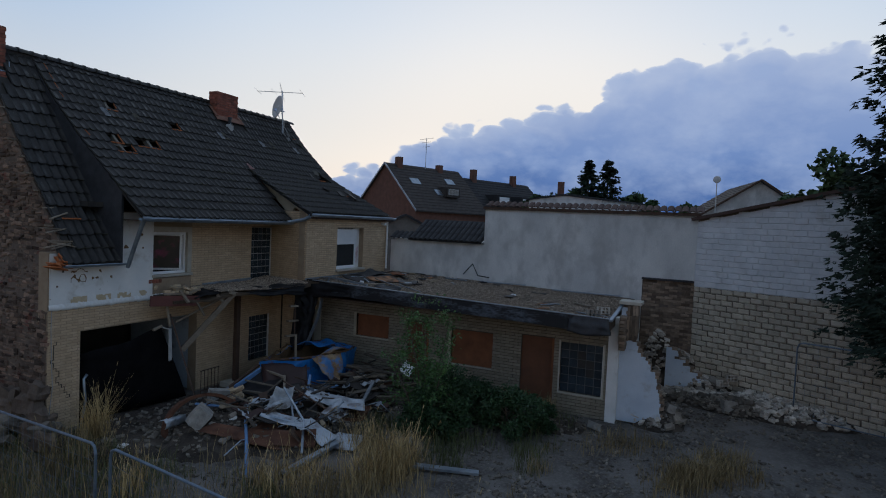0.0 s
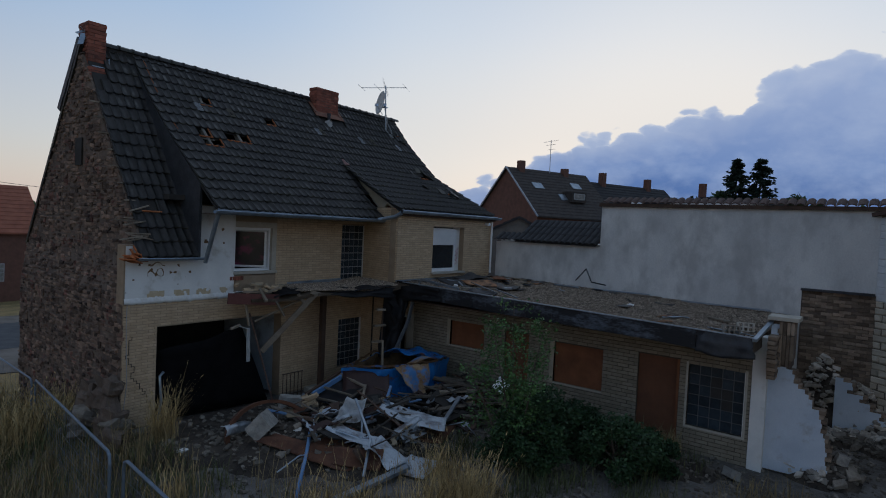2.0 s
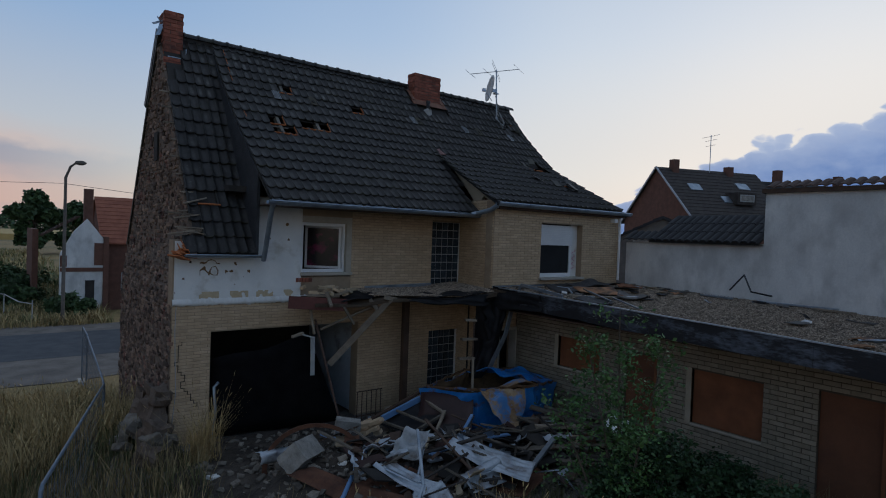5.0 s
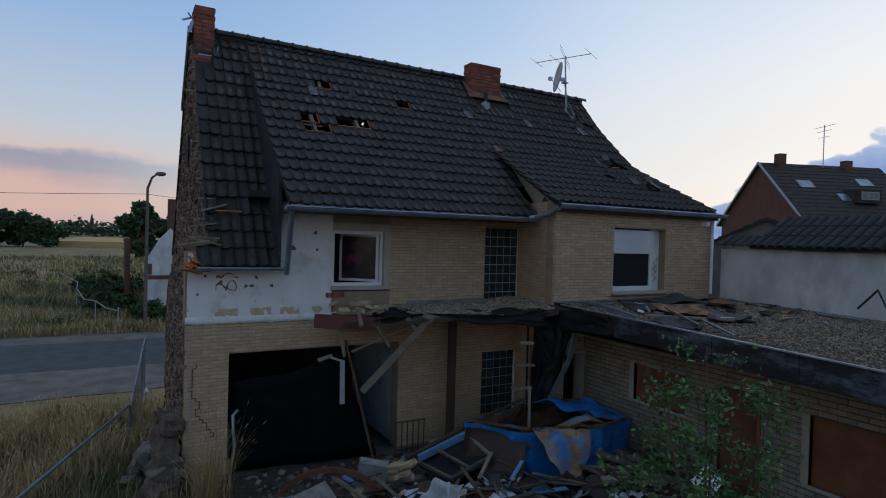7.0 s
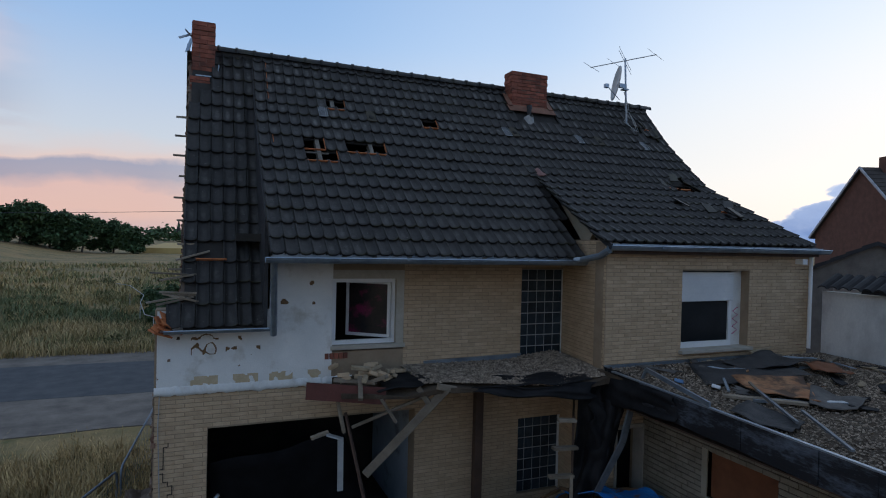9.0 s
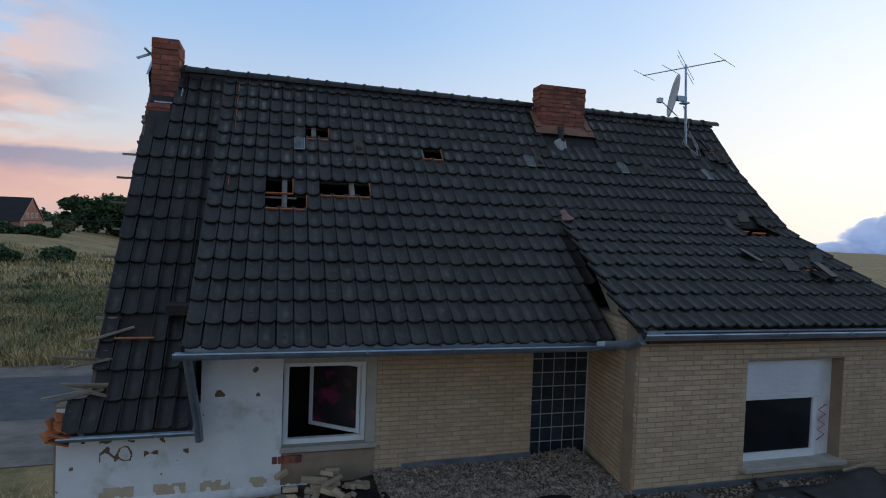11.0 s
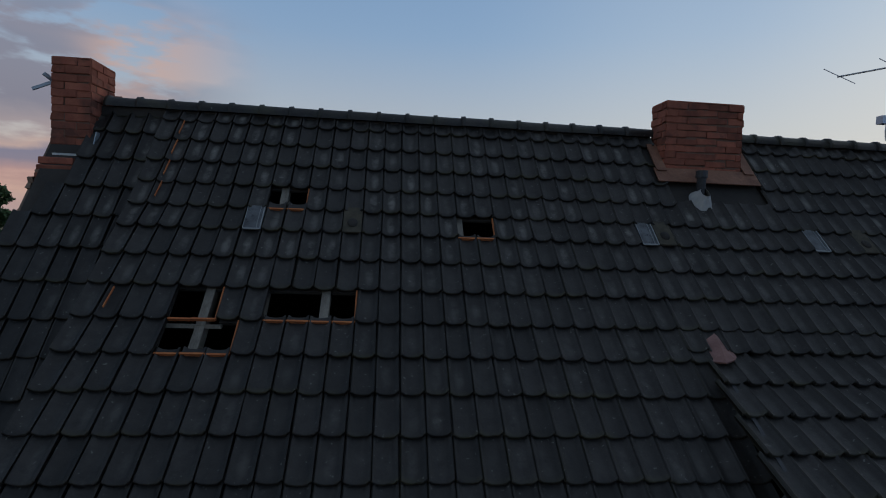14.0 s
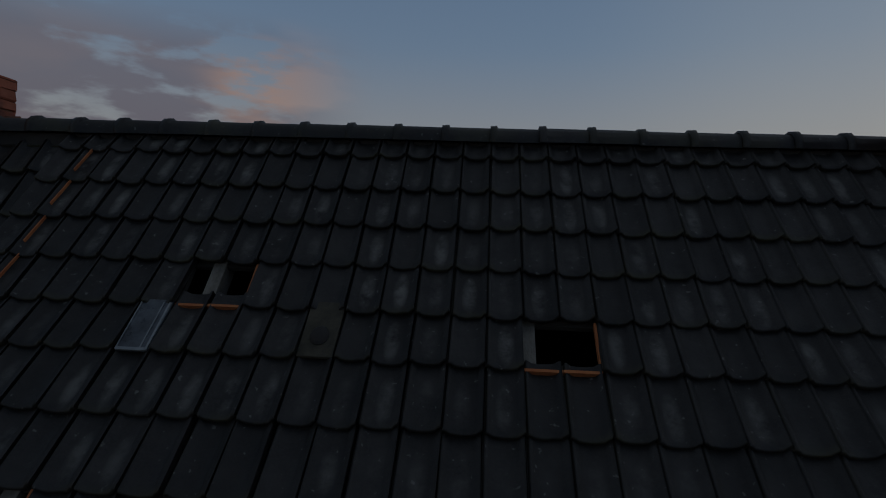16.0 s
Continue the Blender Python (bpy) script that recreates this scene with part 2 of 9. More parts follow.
def tile_material(name, single):
    """Worn black engobe: tone by tile, lichen specks, pale lime bloom down the trough of the upper courses, moss along the nose."""
    m = bpy.data.materials.new(name)
    m.use_nodes = True
    t = m.node_tree
    N, L = nodes_of(t)
    out, p = N.new("ShaderNodeOutputMaterial"), N.new("ShaderNodeBsdfPrincipled")
    L.new(p.outputs[0], out.inputs[0])
    geo = N.new("ShaderNodeNewGeometry")
    pos = geo.outputs["Position"]
    rnd = N.new("ShaderNodeObjectInfo").outputs["Random"] if single else geo.outputs["Random Per Island"]
    uvn = N.new("ShaderNodeUVMap")
    uvn.uv_map = "face"
    sep = N.new("ShaderNodeSeparateXYZ")
    L.new(uvn.outputs[0], sep.inputs[0])
    u, v = sep.outputs[0], sep.outputs[1]
    sp = N.new("ShaderNodeSeparateXYZ")
    L.new(pos, sp.inputs[0])
    coarse, mid, grain, speck = noise_at(t, pos, 1.1, 4.0, 0.6), noise_at(t, pos, 7.0, 5.0, 0.65), noise_at(t, pos, 60.0, 4.0, 0.7), noise_at(t, pos, 28.0, 2.0, 0.5)
    col = mix(t, ramp(t, mid, [(0.32, (0.0,)), (0.68, (1.0,))]), (0.0098, 0.0092, 0.0088), (0.0265, 0.0246, 0.0230))
    col = mix(t, ramp(t, grain, [(0.47, (0.0,)), (0.78, (0.5,))]), col, (0.040, 0.037, 0.033))
    hs = N.new("ShaderNodeHueSaturation")
    L.new(col, hs.inputs["Color"])
    L.new(op(t, "ADD", op(t, "MULTIPLY", rnd, 0.62), 0.68), hs.inputs["Value"])
    col = hs.outputs[0]
    # bloom: an upright oval in the trough of some tiles
    du, dv = op(t, "MULTIPLY", op(t, "SUBTRACT", u, op(t, "ADD", 0.46, op(t, "MULTIPLY", rnd, 0.12))), 4.2), op(t, "MULTIPLY", op(t, "SUBTRACT", v, 0.36), 2.9)
    oval = op(t, "SUBTRACT", 1.0, op(t, "ADD", op(t, "MULTIPLY", du, du), op(t, "MULTIPLY", dv, dv)), clamp=True)
    some = ramp(t, op(t, "FRACT", op(t, "MULTIPLY", rnd, 7.31)), [(0.30, (0.0,)), (0.80, (1.0,))])
    bloom = op(t, "MULTIPLY", op(t, "MULTIPLY", oval, some), op(t, "MULTIPLY", ramp(t, mid, [(0.36, (0.0,)), (0.60, (1.0,))]), op(t, "MULTIPLY", ramp(t, coarse, [(0.36, (0.25,)), (0.58, (1.0,))]), ramp(t, op(t, "DIVIDE", sp.outputs[2], 10.0), [(0.66, (0.30,)), (0.74, (1.0,))]))))
    col = mix(t, op(t, "MULTIPLY", bloom, 0.85), col, (0.17, 0.165, 0.148))
    # lichen specks and moss along the nose and the roll
    col = mix(t, ramp(t, speck, [(0.69, (0.0,)), (0.75, (0.6,))]), col, (0.15, 0.15, 0.135))
    edge = op(t, "MAXIMUM", op(t, "MULTIPLY", op(t, "SUBTRACT", 0.13, v), 8.0, clamp=True), op(t, "MULTIPLY", op(t, "SUBTRACT", 0.10, u), 9.0, clamp=True))
    col = mix(t, op(t, "MULTIPLY", edge, ramp(t, noise_at(t, pos, 2.3, 3.0), [(0.46, (0.0,)), (0.66, (0.75,))])), col, (0.048, 0.046, 0.024))
    L.new(col, p.inputs["Base Color"])
    L.new(op(t, "ADD", 0.43, op(t, "MULTIPLY", grain, 0.26), clamp=True), p.inputs["Roughness"])
    p.inputs["Specular IOR Level"].default_value = 0.38
    bn = N.new("ShaderNodeBump")
    bn.inputs["Strength"].default_value, bn.inputs["Distance"].default_value = 0.5, 0.004
    L.new(op(t, "ADD", grain, mid), bn.inputs["Height"])
    L.new(bn.outputs[0], p.inputs["Normal"])
    return m


m_tile, m_tile_all = tile_material("black_engobed_tile", True), tile_material("black_engobed_tile_field", False)
m_clay = material("broken_red_clay", (0.34, 0.10, 0.035), (0.46, 0.17, 0.06), 9, 0.9, 0.4)
m_ybrick = material("yellow_facing_brick", (0.435, 0.314, 0.196), (0.556, 0.418, 0.273), 5, 0.88, 0.5, 60, rnd=0.09, depth=0.004)
m_ybrick_all = material("yellow_facing_brick_field", (0.435, 0.314, 0.196), (0.556, 0.418, 0.273), 5, 0.88, 0.5, 60, island=0.09, depth=0.004)
m_mortar = material("sandy_mortar", (0.26, 0.19, 0.125), (0.35, 0.268, 0.185), 4, 0.95, 0.5, 70)
m_wbrick = material("pale_sandlime_brick", (0.19, 0.162, 0.118), (0.285, 0.25, 0.19), 3, 0.9, 0.5, 50, rnd=0.12, depth=0.006)
m_wbrick_all = material("pale_sandlime_brick_field", (0.19, 0.162, 0.118), (0.285, 0.25, 0.19), 3, 0.9, 0.5, 50, island=0.12, depth=0.006)
m_white_brick = material("whitewashed_brick", (0.52, 0.535, 0.55), (0.68, 0.69, 0.70), 2.5, 0.85, 0.4, 50, island=0.05, stain=(0.40, 0.38, 0.34), stain_scale=1.6, stain_at=(0.60, 0.8))
m_plaster = material("white_plaster", (0.66, 0.66, 0.64), (0.80, 0.79, 0.76), 1.8, 0.85, 0.35, 45, stain=(0.47, 0.43, 0.36), stain_at=(0.55, 0.72), stain_scale=2.3)
m_render = material("weathered_white_render", (0.52, 0.525, 0.52), (0.74, 0.735, 0.71), 0.9, 0.9, 0.5, 30, stain=(0.43, 0.43, 0.42), stain_at=(0.47, 0.66), stain_scale=1.6, stretch=(1.0, 0.9, 0.55))
m_rbrick = material("red_chimney_brick", (0.205, 0.062, 0.040), (0.31, 0.112, 0.070), 6, 0.9, 0.5, 55, rnd=0.30, depth=0.005, stain=(0.10, 0.045, 0.035), stain_at=(0.50, 0.66), stain_scale=3.2)
m_rbrick_all = material("red_chimney_brick_field", (0.205, 0.062, 0.040), (0.31, 0.112, 0.070), 6, 0.9, 0.5, 55, island=0.30, depth=0.005, stain=(0.10, 0.045, 0.035), stain_at=(0.50, 0.66), stain_scale=3.2)
m_stone = material("old_field_brick_and_stone", (0.085, 0.058, 0.045), (0.215, 0.15, 0.108), 3, 0.95, 0.6, 30, rnd=0.75, depth=0.01, stain=(0.115, 0.046, 0.035), stain_at=(0.54, 0.64), stain_scale=2.8)
m_stone_all = material("old_field_brick_and_stone_field", (0.085, 0.058, 0.045), (0.215, 0.15, 0.108), 3, 0.95, 0.6, 30, island=0.75, depth=0.01, stain=(0.115, 0.046, 0.035), stain_at=(0.54, 0.64), stain_scale=2.8)
m_lime = material("old_lime_mortar", (0.085, 0.062, 0.048), (0.175, 0.135, 0.105), 2, 0.95, 0.7, 25, depth=0.02)
m_wood = material("grey_weathered_timber", (0.14, 0.112, 0.08), (0.28, 0.235, 0.18), 3, 0.85, 0.5, 40, rnd=0.3, stretch=(1, 1, 1))
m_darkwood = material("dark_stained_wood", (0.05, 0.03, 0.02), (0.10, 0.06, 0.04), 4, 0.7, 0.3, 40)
m_chip = material("orange_chipboard", (0.135, 0.050, 0.021), (0.235, 0.092, 0.038), 2.5, 0.8, 0.25, 60, stain=(0.16, 0.06, 0.03), stain_scale=1.5)
m_door = material("brown_hardboard", (0.11, 0.045, 0.022), (0.165, 0.07, 0.035), 2, 0.75, 0.2, 50, stain=(0.09, 0.04, 0.025), stain_scale=1.2)
m_zinc = material("weathered_zinc", (0.22, 0.27, 0.33), (0.40, 0.45, 0.50), 3, 0.42, 0.15, 30, metal=0.75, stain=(0.14, 0.16, 0.18))
m_steel = material("galvanised_steel", (0.30, 0.35, 0.42), (0.45, 0.50, 0.56), 5, 0.4, 0.1, 50, metal=0.8)
m_white = material("white_window_plastic", (0.72, 0.73, 0.74), (0.82, 0.82, 0.82), 3, 0.4, 0.05)
m_greyframe = material("grey_cement_frame", (0.36, 0.33, 0.27), (0.48, 0.44, 0.37), 4, 0.85, 0.3)
m_felt = material("black_bitumen_felt", (0.018, 0.019, 0.022), (0.05, 0.053, 0.06), 4, 0.55, 0.5, 30, depth=0.01)
m_fascia = material("scorched_fascia", (0.009, 0.010, 0.013), (0.13, 0.15, 0.185), 2.2, 0.6, 0.5, 20, contrast=(0.50, 0.68), stretch=(1, 0.5, 1.6))
# near black: the shade of rooms, roof space and voids is in this colour
m_dark = material("dark_void_shade", (0.02, 0.019, 0.018), (0.05, 0.045, 0.04), 2, 0.95, 0.2)
m_gravel = material("roof_gravel", (0.12, 0.09, 0.066), (0.44, 0.355, 0.27), 9, 0.95, 0.8, 45, island=0.55, depth=0.02)
m_asphalt = material("grey_asphalt", (0.070, 0.074, 0.080), (0.108, 0.112, 0.118), 1.5, 0.95, 0.3, 60, spec=0.1)
m_verge = material("gravel_verge", (0.12, 0.108, 0.096), (0.225, 0.200, 0.175), 1.2, 0.95, 0.5, 30, spec=0.1)
m_block = material("wet_dark_glass_block", (0.018, 0.026, 0.034), (0.042, 0.058, 0.074), 5, 0.22, 0.3, 22, rnd=0.3, spec=0.45)
m_joint = material("pale_block_joint", (0.30, 0.31, 0.31), (0.42, 0.42, 0.41), 6, 0.9, 0.2)
m_shutter = material("white_roller_shutter", (0.62, 0.63, 0.64), (0.74, 0.74, 0.74), 3, 0.5, 0.05)
m_pink = material("magenta_spray_paint", (0.42, 0.05, 0.16), (0.50, 0.08, 0.22), 6, 0.7, 0.0)
m_brown_gable = material("brown_brick_gable", (0.11, 0.055, 0.04), (0.17, 0.085, 0.06), 3, 0.9, 0.3, 30, island=0.15)
m_redtile = material("red_pantile", (0.17, 0.058, 0.034), (0.27, 0.10, 0.058), 2, 0.85, 0.4, 20, island=0.25)
m_brown_tile = material("brown_coping_tile", (0.055, 0.034, 0.028), (0.105, 0.062, 0.048), 5, 0.85, 0.4, 30, island=0.25)
m_slate = material("dark_far_roof", (0.018, 0.018, 0.020), (0.036, 0.035, 0.036), 3, 0.85, 0.3, 20, island=0.3)
m_darkglass = material("dark_window_pane", (0.010, 0.012, 0.014), (0.018, 0.020, 0.023), 2, 0.15, 0.0, spec=0.30)
m_glasstile = material("dull_glass_tile", (0.03, 0.036, 0.044), (0.10, 0.115, 0.13), 9, 0.30, 0.3, 22, spec=0.35)
m_cheek = material("dirty_cream_render", (0.29, 0.25, 0.18), (0.40, 0.35, 0.265), 3, 0.9, 0.3, 40)
m_gravelbed = material("gravel_bed", (0.055, 0.041, 0.030), (0.14, 0.11, 0.082), 2.2, 0.97, 0.9, 40, depth=0.02, spec=0.1)
m_oldfelt = material("old_grey_felt", (0.065, 0.06, 0.056), (0.15, 0.14, 0.13), 3, 0.85, 0.4, 25, spec=0.2)
m_glassrib = material("worn_glass_rib", (0.13, 0.15, 0.16), (0.24, 0.26, 0.27), 9, 0.4, 0.2)
m_vent = material("mossy_brown_clay", (0.035, 0.033, 0.024), (0.075, 0.066, 0.048), 12, 0.95, 0.4, 40)
m_blackfelt = material("torn_black_felt", (0.006, 0.006, 0.007), (0.018, 0.018, 0.020), 4, 0.7, 0.4, 12, spec=0.2, depth=0.02)
m_greybrick = material("grey_brown_shed_brick", (0.13, 0.115, 0.10), (0.20, 0.18, 0.155), 3, 0.9, 0.4, 30)
m_bbrick = material("pale_barn_brick", (0.33, 0.285, 0.215), (0.50, 0.445, 0.355), 3, 0.9, 0.5, 50, rnd=0.16, depth=0.006)
m_bbrick_all = material("pale_barn_brick_field", (0.33, 0.285, 0.215), (0.50, 0.445, 0.355), 3, 0.9, 0.5, 50, island=0.16, depth=0.006)
m_barnjoint = material("dark_open_joint", (0.09, 0.074, 0.056), (0.17, 0.142, 0.112), 4, 0.95, 0.4, 50)
m_browntile = material("brown_far_roof", (0.036, 0.030, 0.027), (0.066, 0.055, 0.048), 3, 0.9, 0.3, 20)
m_lamp = material("weathered_lamp_column", (0.10, 0.088, 0.075), (0.17, 0.15, 0.13), 4, 0.8, 0.2, 30)
m_flue = material("sooty_chimney_joint", (0.10, 0.06, 0.045), (0.18, 0.115, 0.085), 5, 0.95, 0.4, 50)
m_rawbrick = material("raw_torn_brick", (0.13, 0.092, 0.065), (0.29, 0.22, 0.16), 3, 0.95, 0.6, 30, rnd=0.45, depth=0.01)
m_rawbrick_all = material("raw_torn_brick_field", (0.13, 0.092, 0.065), (0.29, 0.22, 0.16), 3, 0.95, 0.6, 30, island=0.45, depth=0.01)

m_blockjoint = material("grimy_block_joint", (0.085, 0.088, 0.09), (0.15, 0.152, 0.152), 6, 0.9, 0.2)
m_annexjoint = material("raked_dark_joint", (0.055, 0.045, 0.033), (0.105, 0.088, 0.066), 4, 0.95, 0.4, 60)
m_bluewash = material("bluish_limewash", (0.46, 0.52, 0.60), (0.60, 0.655, 0.72), 1.5, 0.9, 0.4, 40, stain=(0.36, 0.36, 0.36), stain_at=(0.58, 0.72), stain_scale=2.6)
m_rotwood = material("wet_rotten_wood", (0.055, 0.045, 0.034), (0.155, 0.132, 0.104), 3, 0.85, 0.5, 40, rnd=0.4)

# ---- building tools ----
def finish(name, bm, mat=None, smooth=False):
    me = bpy.data.meshes.new(name)
    bm.to_mesh(me)
    bm.free()
    if mat is not None:
        me.materials.append(mat)
    if smooth:
        me.polygons.foreach_set("use_smooth", [True] * len(me.polygons))
    return me


def world_of(ob):
    m = ob.matrix_basis.copy()
    return m if ob.parent is None else world_of(ob.parent) @ ob.matrix_parent_inverse @ m


def under(ob, parent):
    """Parents ob, leaving it where it stands in the world."""
    if parent is not None:
        ob.parent = parent
        ob.matrix_parent_inverse = world_of(parent).inverted()


def part(name, bm, mat, parent=None, label="", smooth=False):
    """Links a bmesh (or a mesh) as one object under a thing or part."""
    me = finish(name, bm, mat, smooth) if isinstance(bm, bmesh.types.BMesh) else bm
    ob = new(name, me)
    under(ob, parent)
    if label:
        tagged(ob, label)
    return ob


def thing(name, label, category, at=(0, 0, 0), group="", kind=""):
    e = new(name)
    e.empty_display_size = 0.2
    e.location = at
    return tagged(e, label, category, group, kind)


def boxed(bm, x0, x1, y0, y1, z0, z1, m=None):
    vs = [Vector(c) for c in ((x0, y0, z0), (x1, y0, z0), (x1, y1, z0), (x0, y1, z0), (x0, y0, z1), (x1, y0, z1), (x1, y1, z1), (x0, y1, z1))]
    if m is not None:
        vs = [m @ v for v in vs]
    b = [bm.verts.new(v) for v in vs]
    for q in ((0, 3, 2, 1), (4, 5, 6, 7), (0, 1, 5, 4), (1, 2, 6, 5), (2, 3, 7, 6), (3, 0, 4, 7)):
        bm.faces.new([b[i] for i in q])
    return b


def box(x0, x1, y0, y1, z0, z1, m=None, bevel=0.0):
    bm = bmesh.new()
    boxed(bm, x0, x1, y0, y1, z0, z1, m)
    if bevel:
        bmesh.ops.bevel(bm, geom=bm.edges[:], offset=bevel, segments=2, affect="EDGES", profile=0.6)
    return bm


def bar(bm, p, q, w, h, up=(0, 0, 1)):
    """A bar of section w x h from p to q."""
    p, q = Vector(p), Vector(q)
    d = (q - p).normalized()
    s = d.cross(Vector(up))
    s = s.normalized() if s.length > 1e-4 else Vector((1, 0, 0))
    u = s.cross(d)
    vs = []
    for c in (p, q):
        for a, b in ((-1, -1), (1, -1), (1, 1), (-1, 1)):
            vs.append(bm.verts.new(c + s * (a * w / 2) + u * (b * h / 2)))
    for f in ((3, 2, 1, 0), (4, 5, 6, 7), (0, 1, 5, 4), (1, 2, 6, 5), (2, 3, 7, 6), (3, 0, 4, 7)):
        bm.faces.new([vs[i] for i in f])


def tube(bm, pts, r, n=8, r_end=None, cap=True):
    """A round pipe along points."""
    pts = [Vector(p) for p in pts]
    rings = []
    side = None
    for i, p in enumerate(pts):
        d = (pts[min(i + 1, len(pts) - 1)] - pts[max(i - 1, 0)]).normalized()
        if side is None:
            side = d.orthogonal().normalized()
        side = (side - d * side.dot(d)).normalized()
        up = d.cross(side)
        rr = r if r_end is None else r + (r_end - r) * i / max(1, len(pts) - 1)
        rings.append([bm.verts.new(p + (side * math.cos(a) + up * math.sin(a)) * rr) for a in (2 * math.pi * k / n for k in range(n))])
    for a, b in zip(rings, rings[1:]):
        for k in range(n):
            bm.faces.new((a[k], a[(k + 1) % n], b[(k + 1) % n], b[k]))
    if cap:
        bm.faces.new(rings[0][::-1])
        bm.faces.new(rings[-1])


def frame_of(o, u, v):
    """A matrix whose x runs along u, y along v, z out of the face (u x v)."""
    u, v = Vector(u).normalized(), Vector(v).normalized()
    w = u.cross(v)
    m = Matrix((u, v, w)).transposed().to_4x4()
    m.translation = Vector(o)
    return m


def slab(m, outline, holes, thick, bm=None):
    """A wall in the frame m: rectangle (u0, u1, v0, v1) with rectangular holes, its outer face at w=0, running back by thick."""
    bm = bm or bmesh.new()
    u0, u1, v0, v1 = outline
    us = sorted({u0, u1, *[min(max(h[i], u0), u1) for h in holes for i in (0, 1)]})
    vs = sorted({v0, v1, *[min(max(h[i], v0), v1) for h in holes for i in (2, 3)]})
    cache = {}

    def P(u, v, w):
        k = (round(u, 5), round(v, 5), w)
        if k not in cache:
            cache[k] = bm.verts.new(m @ Vector((u, v, w)))
        return cache[k]

    def solid(i, j):
        if not (0 <= i < len(us) - 1 and 0 <= j < len(vs) - 1):
            return False
        c, d = (us[i] + us[i + 1]) / 2, (vs[j] + vs[j + 1]) / 2
        return not any(h[0] < c < h[1] and h[2] < d < h[3] for h in holes)

    for i in range(len(us) - 1):
        for j in range(len(vs) - 1):
            if not solid(i, j):
                continue
            a, b, c, d = us[i], us[i + 1], vs[j], vs[j + 1]
            bm.faces.new((P(a, c, 0), P(b, c, 0), P(b, d, 0), P(a, d, 0)))
            bm.faces.new((P(a, d, -thick), P(b, d, -thick), P(b, c, -thick), P(a, c, -thick)))
            for ok, p, q in ((solid(i - 1, j), (a, d), (a, c)), (solid(i + 1, j), (b, c), (b, d)), (solid(i, j - 1), (a, c), (b, c)), (solid(i, j + 1), (b, d), (a, d))):
                if not ok:
                    bm.faces.new((P(*p, 0), P(*p, -thick), P(*q, -thick), P(*q, 0)))
    return bm


PIECE_CAP = 300


def pieces(name, parent, mesh_list, places, mat_one, mat_all, near, cap=PIECE_CAP, label=""):
    """Alike pieces: those nearest to a spot of the plan as parts on shared meshes, the rest joined into one part."""
    c = Vector(near)
    order = sorted(range(len(places)), key=lambda i: (places[i][1].translation - c).length)
    for me in mesh_list:
        if not me.materials:
            me.materials.append(mat_one)
    for i in order[:cap]:
        k, m = places[i]
        ob = new(name, mesh_list[k])
        ob.matrix_basis = m
        under(ob, parent)
    rest = order[cap:]
    if rest:
        V, F, C = [], [], []
        for i in rest:
            k, m = places[i]
            me = mesh_list[k]
            b = len(V)
            V.extend((m @ v.co)[:] for v in me.vertices)
            F.extend(tuple(b + j for j in p.vertices) for p in me.polygons)
            if me.uv_layers:
                C.extend(x for d in me.uv_layers[0].data for x in d.uv)
        me = bpy.data.meshes.new(name + "s")
        me.from_pydata(V, [], F)
        if C:
            me.uv_layers.new(name="face").data.foreach_set("uv", C)
            me.polygons.foreach_set("use_smooth", [True] * len(me.polygons))
        me.materials.append(mat_all)
        ob = new(name + "s", me)
        under(ob, parent)
        tagged(ob, label, kind="stuff")


def brick_mesh(name, l, h, d, r=0.004, rough=0.0, seed=0):
    """A brick whose face lies in x-y at z = 0 and which runs back by d, with chamfered front edges."""
    rnd = random.Random(seed)
    bm = bmesh.new()
    j = lambda: rnd.uniform(-rough, rough)
    fr = [bm.verts.new((a * (l / 2 - r) + j(), b * (h / 2 - r) + j(), j() * 0.6)) for a, b in ((-1, -1), (1, -1), (1, 1), (-1, 1))]
    md = [bm.verts.new((a * l / 2 + j(), b * h / 2 + j(), -r - abs(j()))) for a, b in ((-1, -1), (1, -1), (1, 1), (-1, 1))]
    bk = [bm.verts.new((v.co.x, v.co.y, -d)) for v in md]
    bm.faces.new(fr)
    for i in range(4):
        k = (i + 1) % 4
        bm.faces.new((fr[k], fr[i], md[i], md[k]))
        bm.faces.new((md[k], md[i], bk[i], bk[k]))
    return finish(name, bm)


